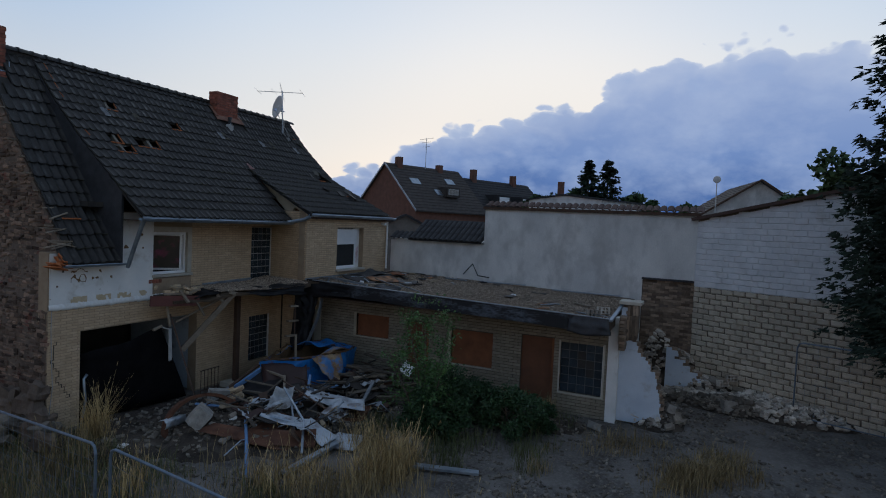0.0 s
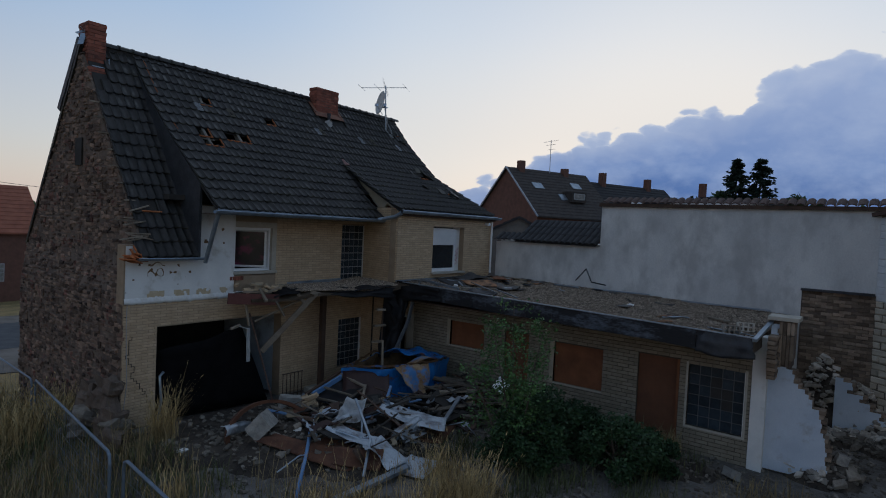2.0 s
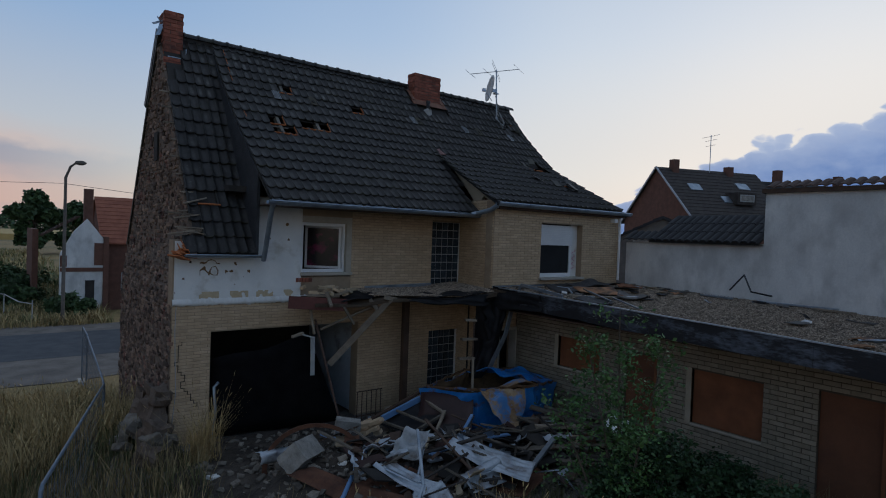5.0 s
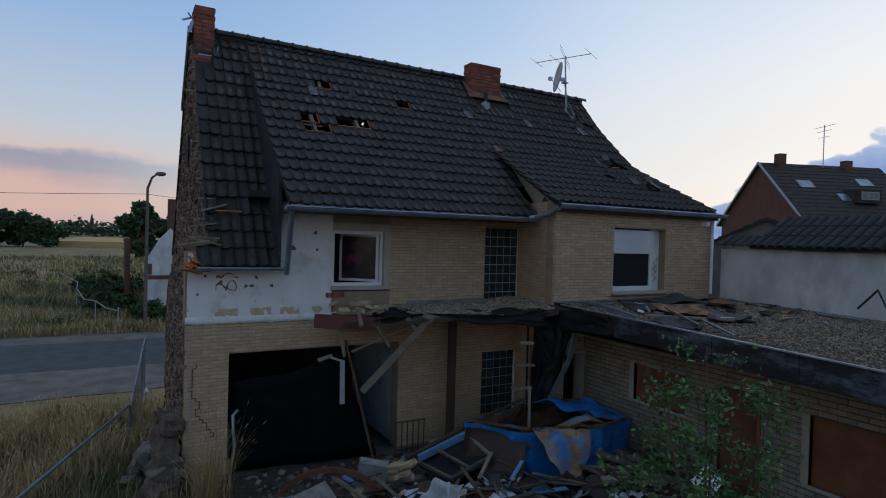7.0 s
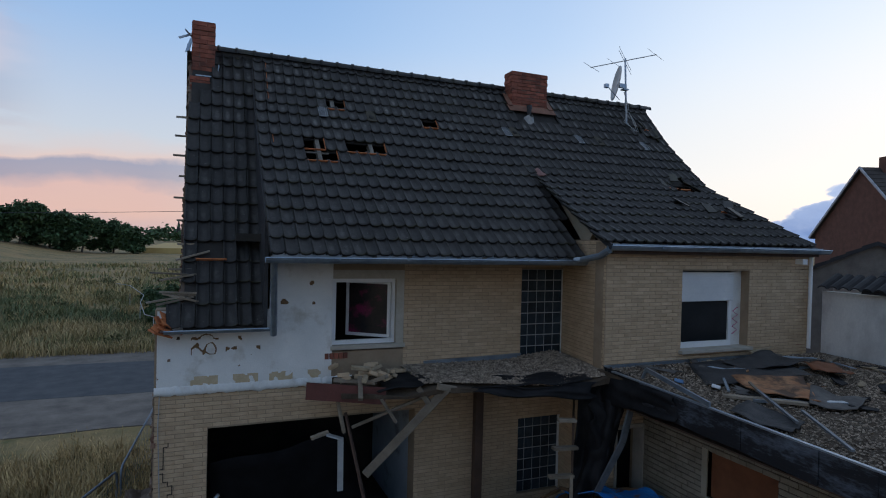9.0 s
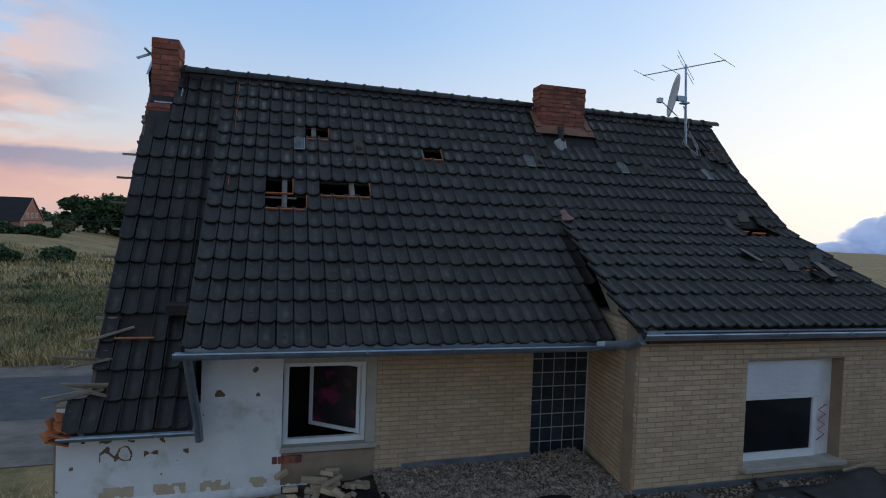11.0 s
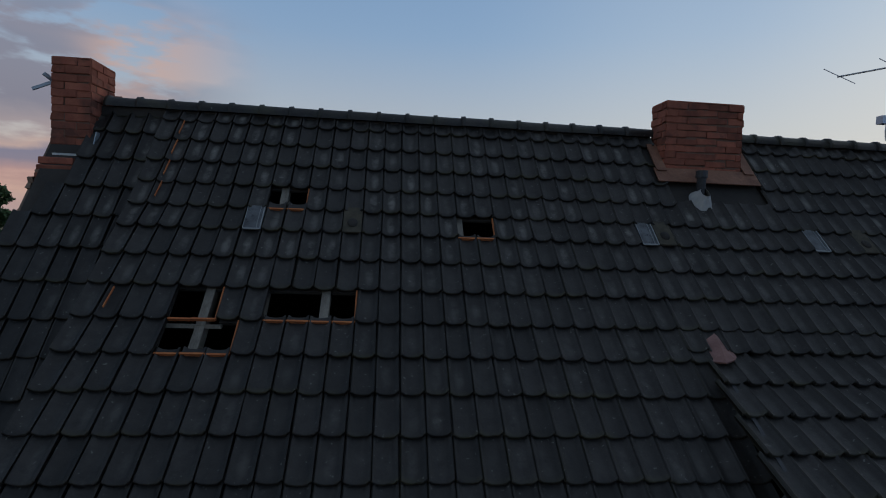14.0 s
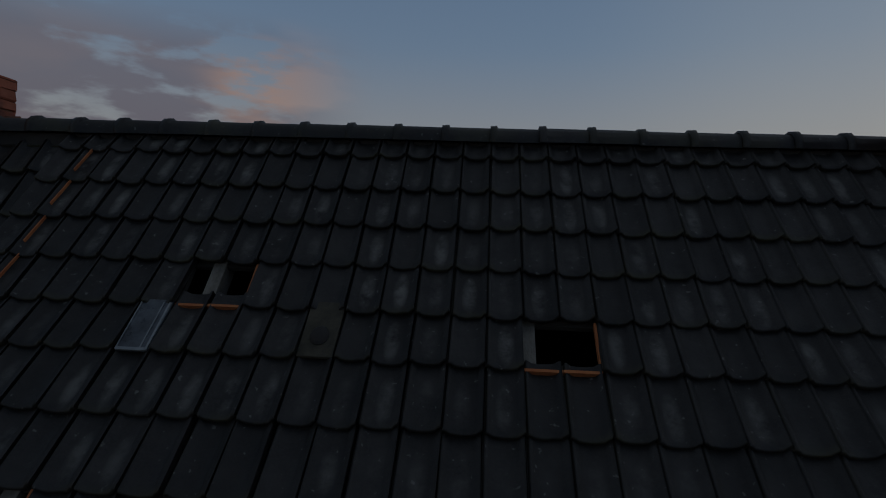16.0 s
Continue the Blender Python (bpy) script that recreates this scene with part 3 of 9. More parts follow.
def brickwork(parent, m, outline, holes, L, H, joint, mat_one, mat_all, near, cap=PIECE_CAP, proud=0.008, keep=None, rough=0.0015, name="brick", jitter=0.002, seed=1, label="", edge=0.004):
    """Running bond of single bricks on the face of a wall."""
    rnd = random.Random(seed)
    u0, u1, v0, v1 = outline
    meshes, lens, places = [], [], []

    def mesh_for(l, h):
        l, h = round(l, 2), round(h, 3)
        if (l, h) not in lens:
            lens.append((l, h))
            meshes.append(brick_mesh(name, l - joint, h - joint, proud + 0.012, edge, rough=rough, seed=len(lens)))
        return lens.index((l, h))

    rows = max(1, round((v1 - v0) / H))
    hh = (v1 - v0) / rows
    for r in range(rows):
        a, b = v0 + r * hh, v0 + (r + 1) * hh
        spans = [(u0, u1)]
        for h in holes:
            if h[2] < b - 0.02 and h[3] > a + 0.02:
                spans = [s for p, q in spans for s in ((p, min(q, h[0])), (max(p, h[1]), q)) if s[1] - s[0] > 0.04]
        for p, q in spans:
            n0 = math.floor((p - (r % 2) * L / 2) / L)
            cuts = [p] + [c for c in ((n0 + i) * L + (r % 2) * L / 2 for i in range(1, int((q - p) / L) + 3)) if p + 0.05 < c < q - 0.05] + [q]
            for c, d in zip(cuts, cuts[1:]):
                uc, vc = (c + d) / 2, (a + b) / 2
                if keep and not keep(uc, vc):
                    continue
                k = mesh_for(d - c, hh)
                places.append((k, m @ Matrix.Translation((uc + rnd.uniform(-1, 1) * jitter, vc + rnd.uniform(-1, 1) * jitter, proud + rnd.uniform(-1, 1) * jitter))))
    pieces(name, parent, meshes, places, mat_one, mat_all, near, cap, label)

# ---- the ground ----
STREET = -1.5


def smooth(a, b, x):
    k = min(1.0, max(0.0, (x - a) / (b - a)))
    return k * k * (3 - 2 * k)


def ground_height(x, y):
    """Level yard that falls away to the lower street behind and to the left of the house."""
    fall = max(smooth(-1.0, 9.5, y) * 1.5, smooth(0.6, -3.0, x) * (0.55 + 0.95 * smooth(-6.0, 8.0, y)))
    bumps = 0.05 * noise.noise(Vector((x * 0.5, y * 0.5, 0))) + 0.025 * noise.noise(Vector((x * 1.7, y * 1.7, 3)))
    return -fall + bumps * (0.0 if 11.5 < y < 27.0 else 1.0) - (0.02 if 11.5 < y < 27.0 else 0.0) + (0.35 * smooth(27, 45, y) * noise.noise(Vector((x * 0.08, y * 0.08, 7))) if y > 27 else 0.0) + 3.7 * smooth(-30, -55, x) * smooth(80, 150, y)


def build_ground():
    xs = [-700, -300, -180, -120, -90, -75, -60, -52, -46, -40, -35, -30, -24] + [-20 + 0.5 * i for i in range(81)] + [24, 30, 40, 60, 120, 300, 700]
    ys = [-300, -120, -60, -40, -32, -28] + [-24 + 0.5 * i for i in range(81)] + [18, 20, 22, 24, 26, 27.5] + [29 + 2 * i for i in range(20)] + [72, 80, 90, 100, 110, 120, 135, 150, 165, 180, 200, 300, 700, 1600]
    V = [(x, y, ground_height(x, y)) for y in ys for x in xs]
    n = len(xs)
    F = [(j * n + i, j * n + i + 1, (j + 1) * n + i + 1, (j + 1) * n + i) for j in range(len(ys) - 1) for i in range(n - 1)]
    me = bpy.data.meshes.new("ground")
    me.from_pydata(V, [], F)
    m = bpy.data.materials.new("yard_and_meadow")
    m.use_nodes = True
    t = m.node_tree
    N, L = nodes_of(t)
    out, p = N.new("ShaderNodeOutputMaterial"), N.new("ShaderNodeBsdfPrincipled")
    L.new(p.outputs[0], out.inputs[0])
    pos = N.new("ShaderNodeNewGeometry").outputs["Position"]
    sep = N.new("ShaderNodeSeparateXYZ")
    L.new(pos, sep.inputs[0])
    big, mid, fine = noise_at(t, pos, 0.12, 4), noise_at(t, pos, 0.9, 5, 0.65), noise_at(t, pos, 12, 5, 0.7)
    dirt = mix(t, ramp(t, mid, [(0.35, (0,)), (0.65, (1,))]), (0.064, 0.055, 0.047), (0.175, 0.160, 0.145))
    dirt = mix(t, ramp(t, fine, [(0.47, (0,)), (0.78, (0.8,))]), dirt, (0.23, 0.215, 0.198))
    grass = mix(t, ramp(t, mid, [(0.35, (0,)), (0.6, (1,))]), (0.11, 0.105, 0.036), (0.30, 0.22, 0.095))
    grass = mix(t, ramp(t, big, [(0.42, (0,)), (0.6, (0.8,))]), grass, (0.36, 0.235, 0.10))
    grass = mix(t, ramp(t, fine, [(0.4, (0,)), (0.8, (0.6,))]), grass, (0.06, 0.065, 0.025))
    # trodden rubble inside the yard, meadow outside it
    inx = op(t, "MULTIPLY", op(t, "ADD", op(t, "ADD", sep.outputs[0], 1.2), op(t, "MULTIPLY", mid, 2.0)), 0.8, clamp=True)
    iny = op(t, "MULTIPLY", op(t, "SUBTRACT", 5.0, sep.outputs[1]), 0.4, clamp=True)
    col = mix(t, op(t, "MULTIPLY", inx, iny), grass, dirt)
    L.new(col, p.inputs["Base Color"])
    p.inputs["Roughness"].default_value = 0.96
    bn = N.new("ShaderNodeBump")
    bn.inputs["Strength"].default_value, bn.inputs["Distance"].default_value = 0.9, 0.05
    L.new(op(t, "ADD", fine, mid), bn.inputs["Height"])
    L.new(bn.outputs[0], p.inputs["Normal"])
    me.materials.append(m)
    tagged(new("ground", me), "rubble-strewn dirt yard running out into a dry grass meadow", "ground", kind="structure")


build_ground()

def strip_of(name, y0, y1, z, mat, label, wob=0.0, seed=1):
    """A long paved strip with uneven edges."""
    rg = random.Random(seed)
    V, F = [], []
    xs = [-160 + 1.6 * i for i in range(201)]
    for x in xs:
        a, b = y0 + wob * noise.noise(Vector((x * 0.35, seed, 0))), y1 + wob * noise.noise(Vector((x * 0.35, seed + 9, 0)))
        V += [(x, a, z), (x, b, z), (x, a, z - 0.12), (x, b, z - 0.12)]
    for i in range(200):
        p, q = 4 * i, 4 * i + 4
        F += [(p, q, q + 1, p + 1), (p + 2, q + 2, q, p), (p + 1, q + 1, q + 3, p + 3)]
    me = bpy.data.meshes.new(name)
    me.from_pydata(V, [], F)
    me.materials.append(mat)
    return tagged(new(name, me), label, name.split("_")[0], kind="structure")


strip_of("verge_near", 12.6, 17.3, STREET + 0.010, m_verge, "pale gravel verge along the street", 0.7, 1)
strip_of("verge_far", 23.4, 26.2, STREET + 0.010, m_verge, "rough gravel verge beyond the street", 0.8, 2)
strip_of("road", 17.1, 23.6, STREET + 0.018, m_asphalt, "plain grey asphalt village street", 0.08, 3)

# ---- the derelict house ----
house = thing("house", "derelict two-storey yellow brick house with black tiled roof", "house", (4.0, 3.0, 0))

MAIN = [(-0.90, 4.74), (0.0, 5.46), (1.2, 6.46), (2.3, 7.50), (3.22, 8.57)]
EXT = [(-1.72, 4.96), (0.95, 6.26), (2.3, 7.50), (3.22, 8.57)]
STRIP = [(-0.28, 3.60), (0.25, 4.28), (3.22, 8.52)]
RIDGE = (3.22, 8.60)


def along(profile, s):
    """Place and slope at the distance s up a roof profile."""
    for (a, b), (c, d) in zip(profile, profile[1:]):
        l = math.hypot(c - a, d - b)
        if s <= l or (c, d) == profile[-1]:
            return a + (c - a) * s / l, b + (d - b) * s / l, math.atan2(d - b, c - a)
        s -= l


def arc(profile, y):
    s = 0
    for (a, b), (c, d) in zip(profile, profile[1:]):
        l = math.hypot(c - a, d - b)
        if y <= c:
            return s + l * (y - a) / (c - a)
        s += l
    return s


TW, TL = 0.19, 0.377


def tile_mesh(seed=0, w=TW, l=TL + 0.05):
    """An interlocking trough tile: x across, y up the slope, lower edge at y = 0 with rounded corners."""
    rnd = random.Random(seed)
    prof = [(-0.499, 0.004), (-0.468, 0.010), (-0.435, 0.032), (-0.37, 0.026), (-0.27, 0.006), (-0.05, 0.000), (0.15, 0.003), (0.32, 0.010), (0.42, 0.035), (0.485, 0.036)]
    drop = [0.018, 0.008, 0.004, 0.002, 0.001, 0.0, 0.0, 0.002, 0.006, 0.014]
    n = len(prof)
    bm = bmesh.new()
    uv = bm.loops.layers.uv.new("face")
    chip, at = rnd.uniform(0, 0.008), rnd.randrange(n)
    rows = []
    for y, lift in ((0.0, 0.030), (0.010, 0.037), (0.06, 0.032), (l, 0.0)):
        rows.append([bm.verts.new((u * w, y + (drop[i] + chip * (i == at) if y < 0.02 else 0.0), h + lift)) for i, (u, h) in enumerate(prof)])
    low = [bm.verts.new((v.co.x, v.co.y + 0.014, v.co.z - 0.034)) for v in rows[0]]
    for a, b in zip([low] + rows, rows):
        for i in range(n - 1):
            bm.faces.new((a[i], a[i + 1], b[i + 1], b[i]))
    for k, lo in ((0, low[0]), (n - 1, low[-1])):
        d = bm.verts.new((rows[-1][k].co.x, l, -0.018))
        f = [lo] + [r[k] for r in rows] + [d]
        bm.faces.new(f if k else f[::-1])
    for f in bm.faces:
        for c in f.loops:
            c[uv].uv = (c.vert.co.x / w + 0.5, c.vert.co.y / l)
    me = finish("tile", bm)
    me.polygons.foreach_set("use_smooth", [True] * len(me.polygons))
    return me


tile_meshes = [tile_mesh(i) for i in range(4)]
roof_rnd = random.Random(5)


def lay_tiles(profile, x0, cols, at_row, rows, skip, wob=1.0, skew=None):
    """Rows of tiles up a profile; at_row gives the distance up the slope of a row's lower edge."""
    out = []
    for r in range(rows):
        for c in range(cols):
            x = x0 + (c + 0.5) * TW
            if skip(x, r):
                continue
            y, z, a = along(profile, at_row(r))
            end = arc(profile, profile[-1][0])
            fit = min(1.0, (end - at_row(r)) / TL)
            y2, z2, _ = along(profile, min(end, at_row(r) + TL))
            a = math.atan2(z2 - z, y2 - y)
            j = lambda k: roof_rnd.uniform(-k, k) * wob
            x += skew(x, y) if skew else 0.0
            m = Matrix.Translation((x + j(0.003), y, z)) @ Matrix.Rotation(a + j(0.012), 4, "X") @ Matrix.Translation((0, j(0.008), j(0.003))) @ Matrix.Rotation(j(0.012), 4, "Z")
            if fit > 0.15:
                out.append((roof_rnd.randrange(4), m @ Matrix.Diagonal((1, fit, 1, 1))))
    return out


X_COL = 3.45 - 8 * TW                     # left edge of the main field, 1.99
ROWS_MAIN = 17


def courses(k, low):
    """Distance of the k-th course from the one at the big holes: wider below, closer towards the ridge."""
    return low * k if k < 0 else 0.36 * k if k <= 4 else 1.44 + 0.318 * (k - 4)


main_row = lambda r: arc(MAIN, 0.94) + courses(r - 7, 0.352)
ext_row = lambda r: arc(EXT, 0.94) + courses(r - 8, 0.377) + (0.10 if r <= 8 else -0.02)
H_ROW = 7                                 # row whose lower edge passes y = 0.99


def col_of(x):
    return math.floor((x - X_COL) / TW + 1e-6)


HOLES = {(H_ROW, 4), (H_ROW, 5), (H_ROW, 6), (H_ROW + 1, 4), (H_ROW + 1, 5), (H_ROW + 1, 8), (H_ROW + 1, 9), (H_ROW + 1, 10), (H_ROW + 1, 11),
         (H_ROW + 5, 7), (H_ROW + 5, 8), (H_ROW + 4, 17), (H_ROW + 4, 18)}
GLASS_TILES = {(H_ROW + 4, 6), (H_ROW + 4, 27), (H_ROW + 4, 37), (H_ROW + 4, 47)}
VENT_TILES = {(H_ROW + 4, 11), (H_ROW + 4, 28), (H_ROW + 4, 40)}
COLS_MAIN = 27
roof = part("roof", bmesh.new(), m_dark, house, "black engobed clay tile roof with tiles missing")
special = HOLES | GLASS_TILES | VENT_TILES
chim2 = lambda x, y: 7.55 < x < 8.72 and y > 2.62
ROWS_EXT = 18
places = lay_tiles(MAIN, X_COL, COLS_MAIN + 1, main_row, ROWS_MAIN, lambda x, r: (r, col_of(x)) in special or (col_of(x) == COLS_MAIN and not 3 <= r <= 7))
# the field above and on the extension, whose rows run on from the main field
row_up = 1
EXT_HOLES = {(7, 46), (7, 47), (7, 48), (7, 49), (8, 47), (8, 48), (13, 49), (13, 50), (14, 48)}
EXT_SKEW = lambda x, y: -0.13 * max(0.0, 0.95 - y) * max(0.0, 11.9 - x) / 4.6


def skip_ext(x, r):
    c = col_of(x)
    y, z, a = along(EXT, ext_row(r) + 0.3)
    return (c == COLS_MAIN and y < 1.0) or (r - row_up, c) in special or (r, c) in EXT_HOLES or chim2(x, y)


places += lay_tiles(EXT, X_COL + COLS_MAIN * TW, 25, ext_row, ROWS_EXT, skip_ext, skew=EXT_SKEW)
pieces("tile", roof, tile_meshes, places, m_tile, m_tile_all, (4.6, 1.6, 6.9), label="rows of black engobed clay tiles")
strip_places = lay_tiles(STRIP, 0.80, 6, lambda r: 0.02 + r * TL, int(arc(STRIP, 3.22) / TL) + 1, lambda x, r: (x < 1.26 and r > 12) or (x < 1.0 and r > 11) or (r == 3 and 1.02 < x < 1.3) or (r == 1 and x < 0.95), wob=1.8)
strip_places += lay_tiles(STRIP, 0.62, 1, lambda r: 0.02, 1, lambda x, r: False, wob=2.5)
strip = part("lower_roof_strip", bmesh.new(), m_dark, house, "older steep roof strip beside the gable")
pieces("tile", strip, tile_meshes, strip_places, m_tile, m_tile_all, (1.4, 1.5, 6.0), cap=140, label="rows of black clay tiles")


def roof_deck(profile, x0, x1, name, gaps=(), drop=0.09, thick=0.03):
    """Dark boarding under the tiles, open at the gaps (x0, x1, s0, s1)."""
    bm = bmesh.new()
    cuts = sorted({x0, x1, *[v for g in gaps for v in g[:2] if x0 < v < x1]})
    ss = [0.0]
    for a, b in zip(profile, profile[1:]):
        ss.append(ss[-1] + math.hypot(b[0] - a[0], b[1] - a[1]))
    ss = sorted({*[round(s, 4) for s in ss], *[v for g in gaps for v in g[2:]]})
    vs = {(x, s): bm.verts.new((x, along(profile, s)[0], along(profile, s)[1] - drop + 0.06)) for x in cuts for s in ss}
    for a, b in zip(cuts, cuts[1:]):
        for p, q in zip(ss, ss[1:]):
            if not any(g[0] < (a + b) / 2 < g[1] and g[2] < (p + q) / 2 < g[3] for g in gaps):
                bm.faces.new((vs[a, p], vs[b, p], vs[b, q], vs[a, q]))
    o = part(name, bm, m_dark, house)
    o.modifiers.new("thick", "SOLIDIFY").thickness = thick
    return o


gap_of = lambda r, c0, c1: (X_COL + c0 * TW - 0.02, X_COL + c1 * TW + 0.02, main_row(r) - 0.02, main_row(r + 1) + 0.03)
GAPS = [gap_of(H_ROW, 4, 7), gap_of(H_ROW + 1, 4, 6), gap_of(H_ROW + 1, 8, 12), gap_of(H_ROW + 5, 7, 9), gap_of(H_ROW + 4, 17, 19)]
# boarding coloured near black so that the roof holes look unlit
roof_deck(MAIN, X_COL, X_COL + COLS_MAIN * TW + 0.1, "roof_boarding", GAPS)
roof_deck(EXT, X_COL + COLS_MAIN * TW + 0.24, 11.93, "roof_boarding", [(X_COL + 46 * TW, X_COL + 50 * TW, ext_row(7), ext_row(8) + 0.02)])
roof_deck(STRIP, 0.84, 1.92, "roof_boarding")
# rear slope
REAR_M = frame_of((11.95, 6.45, 3.60), (-1, 0, 0), (0, -3.23, 4.90))
bm = slab(REAR_M, (0.0, 11.21, 0.0, 5.87), [(6.81, 6.90, 4.26, 4.36)], 0.09)
part("rear_roof", bm, m_tile_all, house, "rear slope of black tiles")
# rafters and battens, which show in the gaps
m_rafter = material("smoky_rafter_wood", (0.10, 0.09, 0.075), (0.21, 0.195, 0.165), 5, 0.9, 0.4, 40, stretch=(3, 1, 1))
for x in (2.95, 3.40, 3.94, 4.75, 5.19, 6.5):
    bm = bmesh.new()
    for (a, b), (c, d) in zip(MAIN, MAIN[1:]):
        bar(bm, (x, a, b - 0.10), (x, c, d - 0.10), 0.075, 0.12)
    part("rafter", bm, m_rafter, house, "bare grey rafters")
for g in GAPS:
    bm = bmesh.new()
    y, z, _ = along(MAIN, g[2] + 0.03)
    bar(bm, (g[0] - 0.03, y, z - 0.045), (g[1] + 0.03, y, z - 0.045), 0.045, 0.03)
    part("batten", bm, m_rafter, house)
    # broken clay edge along the gap
    bm = bmesh.new()
    n = round((g[1] - g[0] - 0.04) / TW)
    for i in range(n):
        y, z, a = along(MAIN, g[2] + 0.026)
        x = g[0] + 0.02 + i * TW
        boxed(bm, x + 0.002, x + TW - 0.002, -0.008, 0.008, 0.006 + 0.004 * (i % 2), 0.036 + 0.004 * ((i * 3) % 2), Matrix.Translation((0, y, z - 0.0)) @ Matrix.Rotation(a, 4, "X"))
    y, z, a = along(MAIN, g[2] + 0.02)
    y2, z2, _ = along(MAIN, g[3] - 0.04)
    bar(bm, (g[1] - 0.022, y, z + 0.02), (g[1] - 0.022, y2, z2 + 0.02), 0.012, 0.03)
    part("broken_tile_edge", bm, m_clay, house, "broken red clay tile edges")

# glass and vent tiles
for r, c in sorted(GLASS_TILES | VENT_TILES):
    y, z, a = along(MAIN, main_row(r)) if c < COLS_MAIN else along(EXT, ext_row(r + row_up))
    m = Matrix.Translation((X_COL + (c + 0.5) * TW, y, z + 0.02)) @ Matrix.Rotation(a, 4, "X")
    if (r, c) in GLASS_TILES:
        g = part("glass_tile", box(-0.088, 0.088, -0.01, 0.33, 0.012, 0.030, m, 0.004), m_glasstile, roof, "blue-grey ribbed glass tile")
        bm = bmesh.new()
        boxed(bm, 0.074, 0.086, -0.012, 0.31, 0.028, 0.040, m)
        boxed(bm, 0.040, 0.046, -0.012, 0.31, 0.028, 0.036, m)
        boxed(bm, -0.086, -0.080, -0.012, 0.31, 0.028, 0.036, m)
        boxed(bm, -0.080, 0.074, -0.014, 0.004, 0.026, 0.036, m)
        part("rib", bm, m_glassrib, g, "pale worn glass rib")
    else:
        v = part("vent_tile", box(-0.093, 0.093, 0.0, 0.36, 0.012, 0.034, m, 0.006), m_vent, roof, "mossy brown clay vent tile")
        bm = bmesh.new()
        bmesh.ops.create_uvsphere(bm, u_segments=12, v_segments=7, radius=0.052, matrix=m @ Matrix.Translation((0.0, 0.13, 0.034)) @ Matrix.Diagonal((1, 1.2, 0.5, 1)))
        part("hood", bm, m_dark, v, "black round vent hood")

part("ridge_board", box(1.24, 11.85, 3.16, 3.29, 8.20, 8.55), m_dark, house)
# ridge caps, half-round, overlapping with a bead
def ridge_cap():
    b = bmesh.new()
    rings = []
    for x, r in ((0.0, 0.118), (0.045, 0.122), (0.05, 0.104), (0.40, 0.100)):
        rings.append([b.verts.new((x, -math.cos(t) * r, math.sin(t) * r * 0.95)) for t in (math.pi * (k / 8.0 * 1.1 - 0.05) for k in range(9))])
    for p, q in zip(rings, rings[1:]):
        for k in range(8):
            b.faces.new((p[k], p[k + 1], q[k + 1], q[k]))
    lo = [b.verts.new((-0.001, v.co.y * 0.86, v.co.z * 0.86)) for v in rings[0]]
    for k in range(8):
        b.faces.new((rings[0][k + 1], rings[0][k], lo[k], lo[k + 1]))
    me = finish("ridge_cap", b)
    me.polygons.foreach_set("use_smooth", [True] * len(me.polygons))
    return me


cap_me = ridge_cap()
cap_me.materials.append(m_tile)
x = 1.28
while x < 11.9:
    if not 7.5 < x < 8.5:
        o = new("ridge_cap", cap_me)
        o.matrix_basis = Matrix.Translation((x, RIDGE[0], RIDGE[1] - 0.03 + roof_rnd.uniform(-0.004, 0.004)))
        under(o, roof)
    x += 0.335

# cheek between the main roof and the older strip, and the cream cheek of the extension
def cheek(x, upper, lower, y0, y1, thick, mat, name, label):
    b = bmesh.new()
    ys = [y0 + (y1 - y0) * i / 12 for i in range(13)]
    zat = lambda p, y: along(p, arc(p, y))[1] if y >= p[0][0] else along(upper, arc(upper, y))[1] - 0.2
    rows = []
    for dx in (0, thick):
        rows.append([(b.verts.new((x(y) + dx, y, zat(lower, y) - 0.03)), b.verts.new((x(y) + dx, y, zat(upper, y) - 0.02))) for y in ys])
    for i in range(12):
        b.faces.new((rows[0][i + 1][0], rows[0][i][0], rows[0][i][1], rows[0][i + 1][1]))
        b.faces.new((rows[1][i][0], rows[1][i + 1][0], rows[1][i + 1][1], rows[1][i][1]))
        b.faces.new((rows[0][i][1], rows[1][i][1], rows[1][i + 1][1], rows[0][i + 1][1]))
        b.faces.new((rows[0][i][0], rows[0][i + 1][0], rows[1][i + 1][0], rows[1][i][0]))
    for i in (0, 12):
        b.faces.new((rows[0][i][0], rows[1][i][0], rows[1][i][1], rows[0][i][1]))
    return part(name, b, mat, house, label)


cheek(lambda y: X_COL - 0.015, MAIN, STRIP, -0.27, 3.1, 0.06, m_felt, "roof_cheek", "black felted roof cheek")
cheek(lambda y: 7.18 + (y + 1.5) * 0.133, EXT, MAIN, -1.56, 1.05, 0.10, m_cheek, "extension_cheek", "cream plastered triangular cheek")
# verge of the extension roof: black strip standing in for the shadow gap beside it
bm = bmesh.new()
bar(bm, (7.0, -1.74, 4.91), (7.335, 1.0, 6.25), 0.03, 0.10)
part("verge_board", bm, m_felt, house)

# ---- house walls ----
def wall(name, m, outline, holes, thick, mat, parent, label=""):
    return part(name, slab(m, outline, holes, thick), mat, parent, label)


